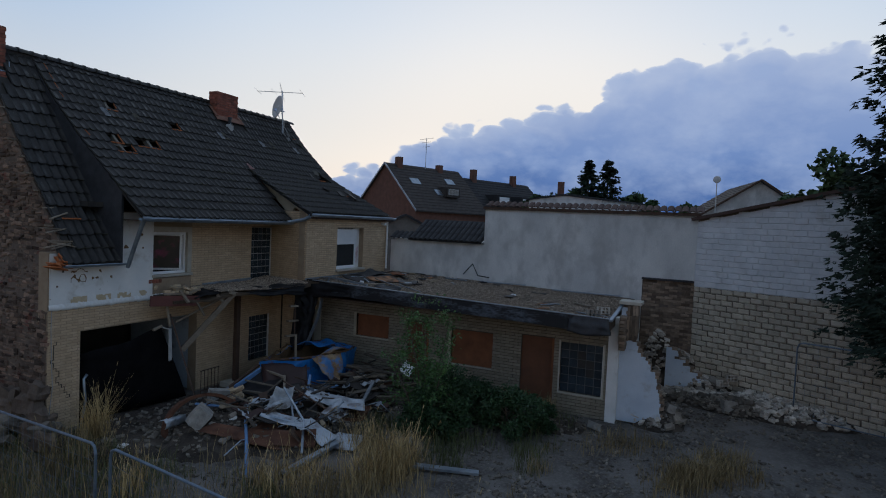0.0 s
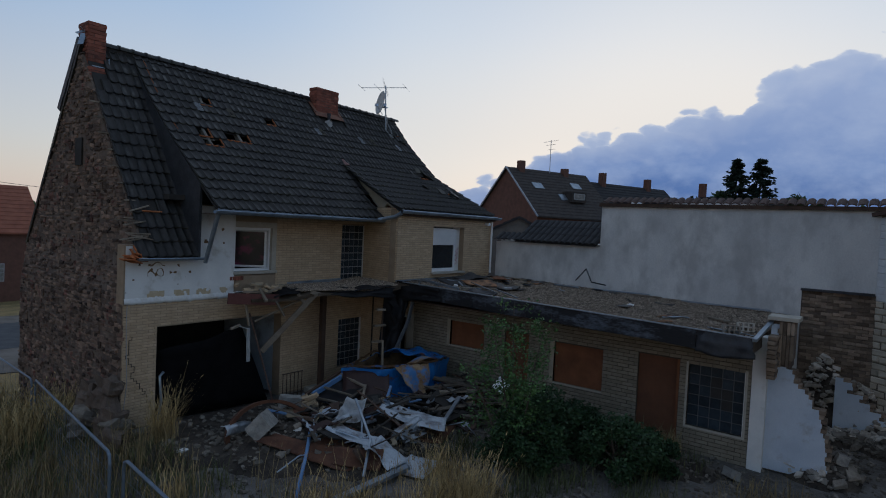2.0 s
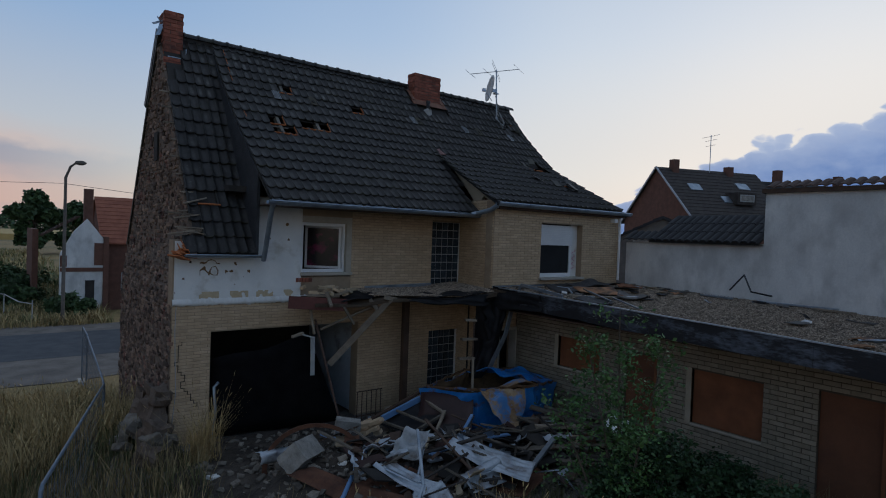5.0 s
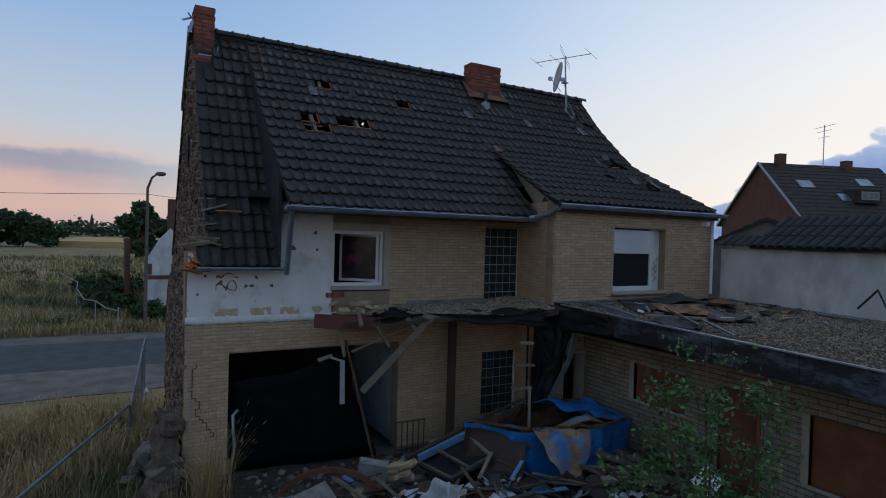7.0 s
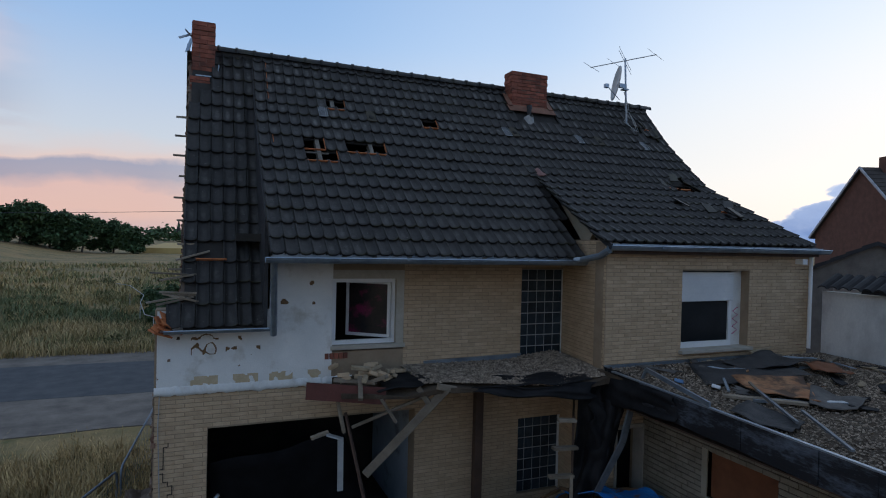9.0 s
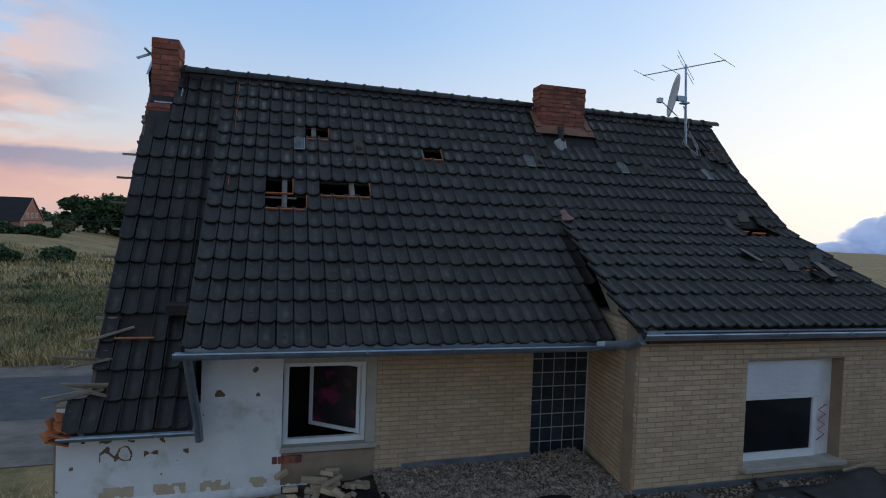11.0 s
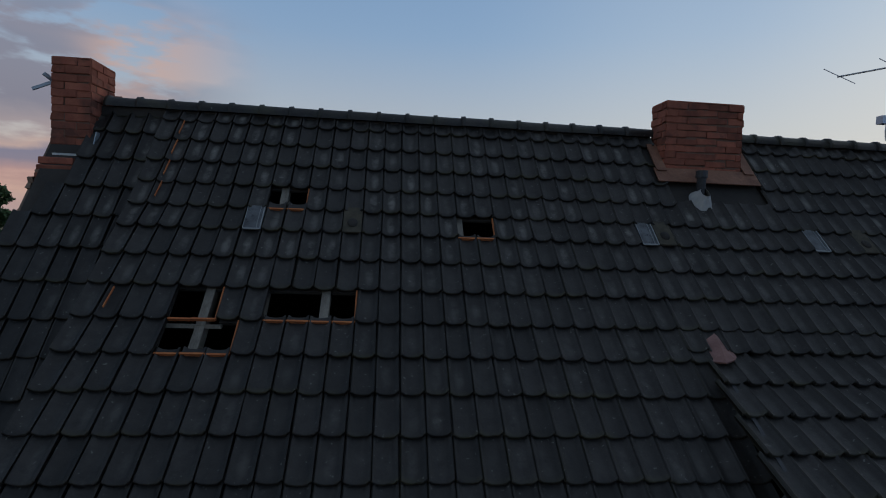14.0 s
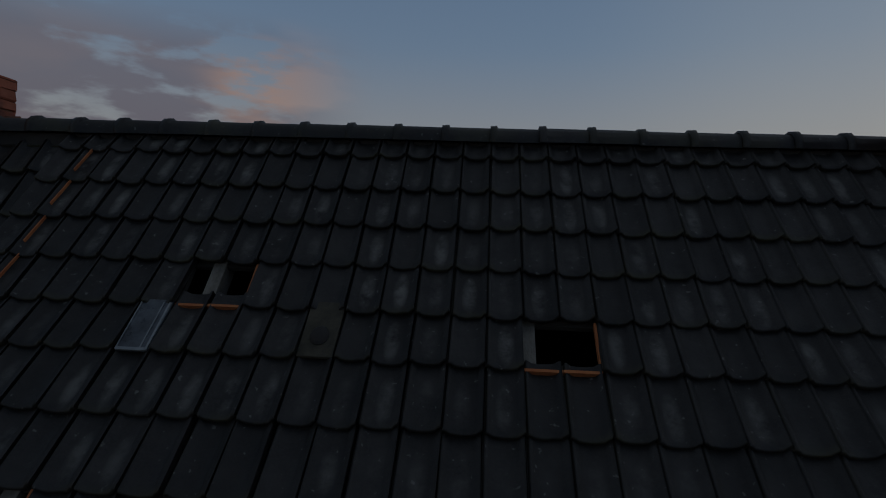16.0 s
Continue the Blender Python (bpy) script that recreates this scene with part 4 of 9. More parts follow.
FRONT = frame_of((0, 0, 0), (1, 0, 0), (0, 0, 1))           # looks towards -y
GARAGE = (1.19, 4.42, -0.2, 2.10)
WIN1 = (2.99, 4.18, 3.22, 4.44)
GB1, GB2 = (6.42, 7.32, 2.85, 4.46), (6.42, 7.30, 0.38, 1.76)
front = wall("front_wall", FRONT, (0.47, 7.36, -0.1, 4.78), [GARAGE, WIN1, GB1, GB2, (0.4, 2.03, 3.86, 5.0)], 0.30, m_mortar, house, "yellow facing brick front wall")
brickwork(front, FRONT, (4.18, 7.34, 2.86, 4.62), [WIN1, GB1], 0.25, 0.0625, 0.009, m_ybrick, m_ybrick_all, (5.3, 0, 4.0), label="yellow facing bricks in running bond")
brickwork(front, FRONT, (0.48, 7.34, 0.0, 2.62), [GARAGE, GB2], 0.25, 0.0625, 0.009, m_ybrick, m_ybrick_all, (4.8, 0, 2.4), cap=240, seed=2, label="yellow facing bricks in running bond")
bm = slab(frame_of((0, -0.02, 0), (1, 0, 0), (0, 0, 1)), (0.50, 2.99, 2.74, 4.76), [(0.4, 2.03, 3.84, 5.0)], 0.02)
part("plaster_panel", bm, m_plaster, front, "white plaster with flaked patches")
# ragged plaster band over the garage
b = bmesh.new()
rows = []
for i in range(191):
    x = 0.47 + 0.015 * i
    n1, n2 = noise.noise(Vector((x * 5, 1, 0))), noise.noise(Vector((x * 17, 2, 0)))
    lo, hi, out = 2.615 + 0.035 * n1 + 0.015 * n2, 2.755 + 0.02 * n2, 0.042 + 0.018 * n1 + 0.008 * n2
    rows.append([b.verts.new(p) for p in ((x, 0.0, lo), (x, -out, lo + 0.012), (x, -out - 0.006, (lo + hi) / 2), (x, -out * 0.8, hi - 0.015), (x, -0.018, hi))])
for p, q in zip(rows, rows[1:]):
    for k in range(4):
        b.faces.new((p[k], q[k], q[k + 1], p[k + 1]))
part("plaster_ledge", b, m_plaster, front, "broken whitish plaster ledge", smooth=True)

# side and front of the extension, slightly out of square
EX0, EX1 = Vector((7.30, 0.0, 0)), Vector((7.10, -1.5, 0))
SIDE = frame_of(EX0, EX1 - EX0, (0, 0, 1))
EFRONT = frame_of((0, -1.5, 0), (1, 0, 0), (0, 0, 1))
side_len = (EX1 - EX0).length
ext_side = wall("extension_side_wall", SIDE, (0, side_len - 0.04, -0.1, 5.02), [], 0.25, m_mortar, house, "yellow brick side wall of the extension")
brickwork(ext_side, SIDE, (0.0, side_len, 2.92, 5.0), [], 0.25, 0.0625, 0.009, m_ybrick, m_ybrick_all, (7.1, -1.5, 4), cap=60, seed=3, label="yellow facing bricks")
brickwork(ext_side, SIDE, (0.0, side_len, 0.0, 2.66), [], 0.25, 0.0625, 0.009, m_ybrick, m_ybrick_all, (7.1, -1.5, 4), cap=0, seed=4, label="yellow facing bricks")
EWIN = (8.71, 10.30, 3.13, 4.53)
ext_front = wall("extension_front_wall", EFRONT, (7.10, 11.88, -0.1, 4.98), [EWIN, (7.38, 7.93, -0.2, 1.93)], 0.28, m_mortar, house, "yellow brick front wall of the extension")
brickwork(ext_front, EFRONT, (7.105, 11.88, 2.93, 4.93), [EWIN], 0.25, 0.0625, 0.009, m_ybrick, m_ybrick_all, (8.6, -1.5, 4.2), seed=5, label="yellow facing bricks in running bond")
brickwork(ext_front, EFRONT, (7.105, 7.95, 0.0, 2.66), [(7.38, 7.93, -0.2, 1.93)], 0.25, 0.0625, 0.009, m_ybrick, m_ybrick_all, (8.6, -1.5, 4.2), cap=0, seed=6, label="yellow facing bricks")
# remaining walls and floors that close the house
wall("right_wall", frame_of((11.88, -1.5, 0), (0, 1, 0), (0, 0, 1)), (0, 7.8, -1.6, 4.9), [], 0.28, m_rbrick_all, house)
bm = bmesh.new()
vs = [bm.verts.new((x, y, z)) for x in (11.60, 11.84) for y, z in ((-1.5, 4.85), (6.3, 3.6), (3.22, 8.42), (2.3, 7.36), (0.95, 6.12))]
bm.faces.new(vs[:5])
bm.faces.new(vs[5:][::-1])
for i in range(5):
    bm.faces.new((vs[i], vs[5 + i], vs[5 + (i + 1) % 5], vs[(i + 1) % 5]))
bmesh.ops.recalc_face_normals(bm, faces=bm.faces)
part("right_gable", bm, m_rbrick_all, house, "red brick gable under the extension's roof")
wall("rear_wall", frame_of((11.88, 6.3, 0), (-1, 0, 0), (0, 0, 1)), (0, 10.95, -1.6, 3.75), [], 0.30, m_rbrick_all, house)
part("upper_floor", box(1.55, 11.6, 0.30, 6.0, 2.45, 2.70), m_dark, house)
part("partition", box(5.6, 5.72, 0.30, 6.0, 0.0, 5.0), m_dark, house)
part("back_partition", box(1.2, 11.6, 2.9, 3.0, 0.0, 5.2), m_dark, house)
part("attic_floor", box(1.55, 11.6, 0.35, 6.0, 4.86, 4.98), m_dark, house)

# gable of old stone and brick, its outer face looks towards -x; the lower storey stands further out


def gable_x(y, z):
    k = smooth(2.5, 3.7, z)
    return (0.46 + 0.03 * y) * (1 - k) + 0.79 * k


def gable_top(y):
    return min(3.55 + (6.45 - y) * 1.548, 3.47 + (y + 0.28) * 1.412)


b = bmesh.new()
cols = []
for i in range(28):
    y = 0.02 + (6.45 - 0.02) * i / 27
    zt = gable_top(y)
    zs = [-1.6 + (zt + 1.6) * j / 24 for j in range(25)]
    cols.append(([b.verts.new((gable_x(y, z), y, z)) for z in zs], [b.verts.new((1.02, y, z)) for z in zs]))
for (p, pb), (q, qb) in zip(cols, cols[1:]):
    for j in range(24):
        b.faces.new((p[j], q[j], q[j + 1], p[j + 1]))
        b.faces.new((qb[j], pb[j], pb[j + 1], qb[j + 1]))
    b.faces.new((p[24], q[24], qb[24], pb[24]))
for p, pb in (cols[0], cols[-1]):
    for j in range(24):
        b.faces.new((p[j], p[j + 1], pb[j + 1], pb[j]))
bmesh.ops.recalc_face_normals(b, faces=b.faces)
gable = part("gable_wall", b, m_lime, house, "old reddish rubble and brick gable wall")
GAB = frame_of((0, 6.4, 0), (0, -1, 0), (0, 0, 1))


def in_gable(u, v):
    y = 6.4 - u
    return 0.05 < y < 6.4 and v < gable_top(y) - 0.05


rs = random.Random(11)
stone_meshes = [brick_mesh("stone", rs.uniform(0.10, 0.24), rs.uniform(0.05, 0.10), 0.06, 0.012, 0.016, seed=40 + i) for i in range(14)]
spl = []
v = -1.3
while v < 8.4:
    h = rs.uniform(0.07, 0.105)
    u = rs.uniform(-0.1, 0.0)
    while u < 6.4:
        w = rs.uniform(0.12, 0.23)
        if in_gable(u + w / 2, v + h / 2) and not (2.9 < 6.4 - u < 3.35 and 5.5 < v < 6.35) and rs.random() > 0.07:
            sx = Matrix.Diagonal((1, 1, 1, 1))
            spl.append((rs.randrange(14), GAB @ Matrix.Translation((u + w / 2, v + h / 2, rs.uniform(0.0, 0.035) - gable_x(6.4 - u - w / 2, v + h / 2))) @ Matrix.Rotation(rs.gauss(0, 0.10), 4, "Z")))
        u += w
    v += h
pieces("stone", gable, stone_meshes, spl, m_stone, m_stone_all, (0.42, 1.2, 3.4), label="rough old stones and bricks in lime mortar")
part("attic_slit", box(0.75, 0.775, 2.95, 3.30, 5.6, 6.25), m_dark, gable, "dark slit opening")
# front end of the gable wall, seen beside the roof strip
spl = []
for i in range(34):
    z = -0.1 + 3.65 * i / 34
    xx = gable_x(0, z)
    while xx < (0.50 if z < 2.6 else 0.80):
        spl.append((rs.randrange(14), Matrix.Translation((xx + 0.06, 0.0, z)) @ Matrix.Rotation(radians(90), 4, "X") @ Matrix.Diagonal((0.6, 1, 1, 1)) @ Matrix.Rotation(rs.uniform(-0.15, 0.15), 4, "Z")))
        xx += 0.12
pieces("stone", gable, stone_meshes, spl, m_stone, m_stone_all, (0.42, 0, 4), cap=60, label="rough corner stones")

for i in range(9):
    f = 0.10 + 0.075 * i
    y, z, _ = along(STRIP, f * arc(STRIP, 3.22))
    bm = bmesh.new()
    bar(bm, (0.79 - rs.uniform(0.02, 0.20), y, z - 0.02), (1.0, y, z - 0.02), 0.045, 0.03)
    part("batten", bm, m_wood, house, "batten end sticking out past the gable")
for k, (dx, dz, r) in enumerate(((0.0, 0.0, 0.3), (0.10, 0.035, 0.5), (0.05, 0.07, 0.2))):
    bm = box(-0.12, 0.12, -0.2, 0.2, 0, 0.025, Matrix.Translation((0.54 + dx, -0.14, 3.53 + dz)) @ Matrix.Rotation(r, 4, "Z") @ Matrix.Rotation(0.35, 4, "Y"), 0.006)
    part("loose_tile", bm, m_clay, house, "loose orange clay tile")

# broken verge cap at the top of the extension's verge, and the sheared-off tile row of the strip
bm = bmesh.new()
rim = [(-0.13, 0.02, 0.0), (-0.05, -0.05, 0.045), (0.05, -0.02, 0.05), (0.11, 0.06, 0.01), (0.10, 0.20, 0.03), (0.02, 0.27, 0.06), (-0.09, 0.22, 0.035)]
hub = bm.verts.new((7.37, 1.00, 6.40))
ring_v = [bm.verts.new((7.37 + x, 0.88 + y, 6.28 + z + y * 0.55)) for x, y, z in rim]
for a, c in zip(ring_v, ring_v[1:] + ring_v[:1]):
    bm.faces.new((hub, a, c))
o = part("verge_cap", bm, material("pinkish_clay_cap", (0.16, 0.085, 0.075), (0.26, 0.15, 0.135), 6, 0.85, 0.3, 40), house, "broken pinkish clay verge cap")
o.modifiers.new("thick", "SOLIDIFY").thickness = 0.018
for x, y, z, rz, rx in ((10.55, 0.98, 6.33, 0.2, 0.75), (10.95, 1.12, 6.50, -0.5, 0.6), (11.28, 0.92, 6.32, 0.7, 0.5), (11.45, 2.72, 8.02, 0.3, 0.8), (11.62, 2.50, 7.78, -0.4, 0.9), (10.05, -0.05, 5.84, 0.5, 0.5), (10.5, -0.35, 5.72, -0.3, 0.55), (10.85, -0.62, 5.60, 0.8, 0.42), (11.3, -0.1, 5.84, -0.7, 0.5), (11.1, -0.45, 5.66, 0.2, 0.6)):
    part("slipped_tile", box(-0.09, 0.09, -0.18, 0.18, 0.0, 0.02, Matrix.Translation((x, y, z)) @ Matrix.Rotation(rz, 4, "Z") @ Matrix.Rotation(rx, 4, "X"), 0.006), m_tile, roof, "slipped black tile at a hole")
for x, y, z, rz in ((10.72, 0.86, 6.22, 0.1), (11.05, 0.84, 6.20, -0.05), (10.75, -0.50, 5.64, 0.3), (11.5, 2.62, 7.86, 0.4), (1.12, 0.40, 4.56, 0.0), (1.28, 0.40, 4.56, 0.02)):
    part("broken_tile_edge", box(-0.14, 0.14, -0.012, 0.012, 0.0, 0.035, Matrix.Translation((x, y, z)) @ Matrix.Rotation(rz, 4, "Z") @ Matrix.Rotation(0.9, 4, "X"), 0.004), m_clay, house, "broken red clay tile edge")


def flakes(x0, x1, z0, z1, f, lo, hi, seed, mat, label, cell=0.012, y=-0.0235):
    """Ragged flaked patches where the plaster has come off."""
    b = bmesh.new()
    vs = {}
    nx, nz = int((x1 - x0) / cell), int((z1 - z0) / cell)
    for i in range(nx):
        for j in range(nz):
            u, v = (i + 0.5) / nx, (j + 0.5) / nz
            fall = 1 - max(abs(2 * u - 1), abs(2 * v - 1)) ** 3
            n = noise.noise(Vector((x0 + u * (x1 - x0), seed, z0 + v * (z1 - z0))) * f)
            if lo < n < hi and fall > 0.35:
                q = []
                for a, c in ((i, j), (i + 1, j), (i + 1, j + 1), (i, j + 1)):
                    if (a, c) not in vs:
                        vs[a, c] = b.verts.new((x0 + a * cell, y, z0 + c * cell))
                    q.append(vs[a, c])
                b.faces.new(q)
    return tagged(part("flaked_patch", b, mat, front, label), label, kind="stuff")


m_flake = material("bared_brown_undercoat", (0.13, 0.075, 0.035), (0.22, 0.14, 0.07), 8, 0.95, 0.4, 40)
m_flake2 = material("bared_ochre_undercoat", (0.46, 0.36, 0.22), (0.58, 0.48, 0.33), 6, 0.95, 0.4, 40)
flakes(0.92, 1.34, 3.17, 3.54, 7.5, -0.12, 0.08, 3.3, m_flake, "brown flaked patch in the plaster")
flakes(1.38, 1.95, 2.95, 3.5, 9.0, 0.44, 1.0, 9.1, m_flake, "small brown chips in the plaster")
flakes(1.95, 2.95, 3.0, 4.4, 6.0, 0.52, 1.0, 5.7, m_flake, "small brown chips in the plaster")
for x0, x1 in ((0.92, 1.35), (1.50, 1.92), (2.02, 2.42), (2.50, 2.85)):
    flakes(x0, x1, 2.74, 2.90, 9.0, -0.12, 0.9, x0 * 7, m_flake2, "ochre patch along the plaster ledge")

# stepped crack and a loose cable at the front corner
rk = random.Random(14)
cx, cz = 0.66, 1.95
for i in range(20):
    part("crack", box(cx, cx + 0.012, -0.0155, -0.008, cz - 0.0625, cz), m_dark, front, "dark stepped crack in the joints")
    nx = cx + rk.choice((-0.06, 0.06, 0.0))
    part("crack", box(min(cx, nx), max(cx, nx) + 0.012, -0.0155, -0.008, cz - 0.068, cz - 0.059), m_dark, front, "dark stepped crack in the joints")
    cx, cz = nx, cz - 0.0625
bm = bmesh.new()
tube(bm, [(0.545, -0.03, 2.70), (0.53, -0.04, 2.2), (0.55, -0.035, 1.6), (0.57, -0.05, 1.0), (0.52, -0.03, 0.4)], 0.008, 5)
part("corner_cable", bm, m_joint, house, "pale loose cable down the corner")

# reddish edges showing between two tile columns
for r in range(7, ROWS_MAIN - 1):
    if r > ROWS_MAIN - 6 or r == 8:
        (y0, z0, _), (y1, z1, _) = along(MAIN, main_row(r) + 0.02), along(MAIN, main_row(r) + 0.29)
        bm = bmesh.new()
        bar(bm, (2.175, y0, z0 + 0.088), (2.175, y1, z1 + 0.048), 0.007, 0.018)
        part("clay_edge", bm, m_clay, roof, "bared red clay tile edge")

# broken battens and shards at the lower end of the old strip
rz2 = random.Random(23)
for i in range(7):
    x, y = rz2.uniform(0.62, 1.0), rz2.uniform(-0.05, 0.45)
    z = 4.28 + 1.4276 * (y - 0.25) + 0.09
    bm = bmesh.new()
    a = rz2.uniform(-0.5, 0.5)
    bar(bm, (x - 0.28 * math.cos(a), y - 0.22 * math.sin(a), z - 0.16 * math.sin(a)), (x + 0.22 * math.cos(a), y + 0.20 * math.sin(a), z + 0.2 * math.sin(a)), 0.045, 0.025)
    part("broken_batten", bm, m_wood, house, "splintered batten at the torn roof corner")
for i in range(5):
    x, y = rz2.uniform(0.50, 0.66), rz2.uniform(-0.30, -0.12)
    bm = box(-0.09, 0.09, -0.06, 0.06, 0, 0.018, Matrix.Translation((x, y, 4.28 + 1.4276 * (y - 0.25) + 0.12)) @ Euler((0.9 + rz2.uniform(-0.4, 0.4), rz2.uniform(-0.4, 0.4), rz2.uniform(0, 3))).to_matrix().to_4x4(), 0.004)
    part("tile_shard", bm, m_clay, house, "orange clay tile shard")

# ---- chimneys, gutters, windows of the house ----
def chimney(name, x0, x1, y0, y1, z0, z1, near, label):
    c = part(name, box(x0 + 0.012, x1 - 0.012, y0 + 0.012, y1 - 0.012, z0, z1), m_flue, house, label)
    for m, w in ((frame_of((x0 + 0.012, y0 + 0.012, z0), (1, 0, 0), (0, 0, 1)), x1 - x0 - 0.024), (frame_of((x1 - 0.012, y0 + 0.012, z0), (0, 1, 0), (0, 0, 1)), y1 - y0 - 0.024),
                 (frame_of((x0 + 0.012, y1 - 0.012, z0), (0, -1, 0), (0, 0, 1)), y1 - y0 - 0.024), (frame_of((x1 - 0.012, y1 - 0.012, z0), (-1, 0, 0), (0, 0, 1)), x1 - x0 - 0.024)):
        brickwork(c, m, (-0.008, w + 0.008, 0, z1 - z0), [], 0.25, 0.083, 0.011, m_rbrick, m_rbrick_all, near, cap=120, rough=0.008, jitter=0.008, proud=0.014, seed=int(w * 100))
    bm = box(x0 + 0.004, x1 - 0.004, y0 + 0.004, y1 - 0.004, z1 - 0.005, z1 + 0.012, bevel=0.004)
    part("cap", bm, m_rbrick_all, c)
    part("flue", box((x0 + x1) / 2 - 0.08, (x0 + x1) / 2 + 0.08, (y0 + y1) / 2 - 0.08, (y0 + y1) / 2 + 0.08, z1 + 0.02, z1 + 0.036), m_dark, c)
    return c


c1 = chimney("chimney", 0.83, 1.235, 2.93, 3.48, 7.05, 9.00, (1.3, 2.7, 8.6), "slim red brick chimney at the gable")
c2 = chimney("chimney", 7.66, 8.62, 2.81, 3.18, 7.85, 8.93, (7.8, 2.8, 8.5), "broad red brick chimney on the ridge")
# rust-brown sheet collar of the broad chimney, zinc of the slim one
bm = bmesh.new()
sl = math.atan2(8.42 - 7.5, 0.87)
boxed(bm, -0.62, 0.62, -0.17, 0.06, 0.05, 0.062, Matrix.Translation((8.14, 2.78, 8.06)) @ Matrix.Rotation(sl, 4, "X"))
boxed(bm, -0.60, -0.48, 0.05, 0.52, 0.0, 0.014, Matrix.Translation((8.14, 2.70, 8.07)) @ Matrix.Rotation(sl, 4, "X"))
boxed(bm, 0.48, 0.60, 0.05, 0.52, 0.0, 0.014, Matrix.Translation((8.14, 2.70, 8.07)) @ Matrix.Rotation(sl, 4, "X"))
boxed(bm, 7.645, 8.635, 2.793, 2.808, 8.04, 8.15)
m_rust = material("rusty_sheet", (0.12, 0.055, 0.035), (0.24, 0.12, 0.075), 5, 0.75, 0.3, 40, stain=(0.30, 0.26, 0.22), stain_at=(0.64, 0.75), stain_scale=6)
part("flashing", bm, m_rust, c2, "rust-brown sheet metal collar")
bm = bmesh.new()
sl2 = math.atan2(8.38 - 4.28, 2.92)
boxed(bm, 1.235, 1.37, -0.06, 0.90, 0.06, 0.075, Matrix.Translation((0, 2.90, 7.93)) @ Matrix.Rotation(sl2, 4, "X"))
boxed(bm, 0.90, 1.28, 2.86, 2.925, 7.83, 7.94)
part("flashing", bm, m_rust, c1, "rust-brown sheet metal collar")
bm = bmesh.new()
boxed(bm, 0.90, 1.30, 2.84, 2.925, 7.945, 7.97)
bar(bm, (1.29, 2.88, 7.95), (1.31, 2.94, 8.22), 0.012, 0.05)
bar(bm, (0.83, 3.10, 8.80), (0.60, 3.00, 8.66), 0.05, 0.012, (0.2, -0.7, 0.7))
bar(bm, (0.82, 3.10, 8.74), (0.70, 3.02, 8.84), 0.05, 0.012, (0.2, -0.7, 0.7))
bar(bm, (0.82, 3.16, 8.74), (0.74, 3.12, 8.46), 0.16, 0.01)
part("zinc_scrap", bm, m_zinc, c1, "bent loose zinc scrap")
for k in range(5):
    part("brick", box(0.80, 0.99 + 0.05 * (k % 2) + 0.04 * k, 2.64 + 0.03 * k, 2.93, 7.50 + 0.086 * k, 7.574 + 0.086 * k, bevel=0.012), m_rbrick, c1)
# flue pipe with white skirt
bm = bmesh.new()
tube(bm, [(7.97, 2.52, 7.70), (7.97, 2.52, 8.06)], 0.052, 12)
tube(bm, [(7.97, 2.52, 8.02), (7.97, 2.52, 8.10)], 0.066, 12)
pipe = part("vent_pipe", bm, m_felt, house, "dark plastic roof vent pipe")
bm = bmesh.new()
bmesh.ops.create_cone(bm, segments=14, radius1=0.14, radius2=0.055, depth=0.14, matrix=Matrix.Translation((7.97, 2.47, 7.80)) @ Matrix.Rotation(0.75, 4, "X") @ Matrix.Diagonal((0.9, 1.25, 1, 1)))
part("skirt", bm, m_joint, pipe, "white pipe skirt")
# verge flashing of the gable, black
bm = bmesh.new()
bar(bm, (0.76, 3.25, 8.62), (0.74, 4.30, 7.02), 0.05, 0.16)
part("gable_verge", bm, m_felt, house, "black verge strip behind the chimney")


def gutter(x0, x1, y, z, name="gutter", r=0.075):
    b = bmesh.new()
    n = 9
    xs = [x0, x1]
    rings = []
    for x in xs:
        o = [(x, y - math.cos(t) * r, z - math.sin(t) * r) for t in (math.pi * k / (n - 1) for k in range(n))]
        i = [(x, y - math.cos(t) * (r - 0.008), z - math.sin(t) * (r - 0.008)) for t in (math.pi * k / (n - 1) for k in range(n))]
        rings.append([b.verts.new(p) for p in o + i[::-1]])
    m = len(rings[0])
    for k in range(m):
        b.faces.new((rings[0][k], rings[0][(k + 1) % m], rings[1][(k + 1) % m], rings[1][k]))
    for rg in rings:
        b.faces.new([rg[0], *rg[1:n], *rg[n:]])
    tube(b, [(x0, y - r, z), (x1, y - r, z)], 0.013, 8)
    x = x0 + 1.0
    while x < x1:
        boxed(b, x - 0.012, x + 0.012, y - r - 0.016, y - r + 0.0, z - 0.03, z + 0.014)
        x += 1.02
    bmesh.ops.recalc_face_normals(b, faces=b.faces)
    return part(name, b, m_zinc, house, "dented blue-grey zinc gutter")


gutter(1.86, 7.08, -0.98, 4.655)
gutter(6.96, 12.08, -1.74, 4.93)
gutter(0.60, 2.02, -0.32, 3.60, r=0.05)
for x0, x1, y, z in ((1.96, 7.06, -0.90, 4.69), (7.02, 12.0, -1.67, 4.93)):
    bm = bmesh.new()
    bar(bm, (x0, y - 0.02, z - 0.02), (x1, y - 0.02, z - 0.02), 0.010, 0.11)
    part("eaves_sheet", bm, m_zinc, house, "zinc eaves sheet behind the gutter")
bm = bmesh.new()
tube(bm, [(6.85, -0.98, 4.66), (6.93, -1.08, 4.68), (6.97, -1.5, 4.76), (6.99, -1.70, 4.86)], 0.055, 10)
part("gutter_elbow", bm, m_zinc, house)
bm = bmesh.new()
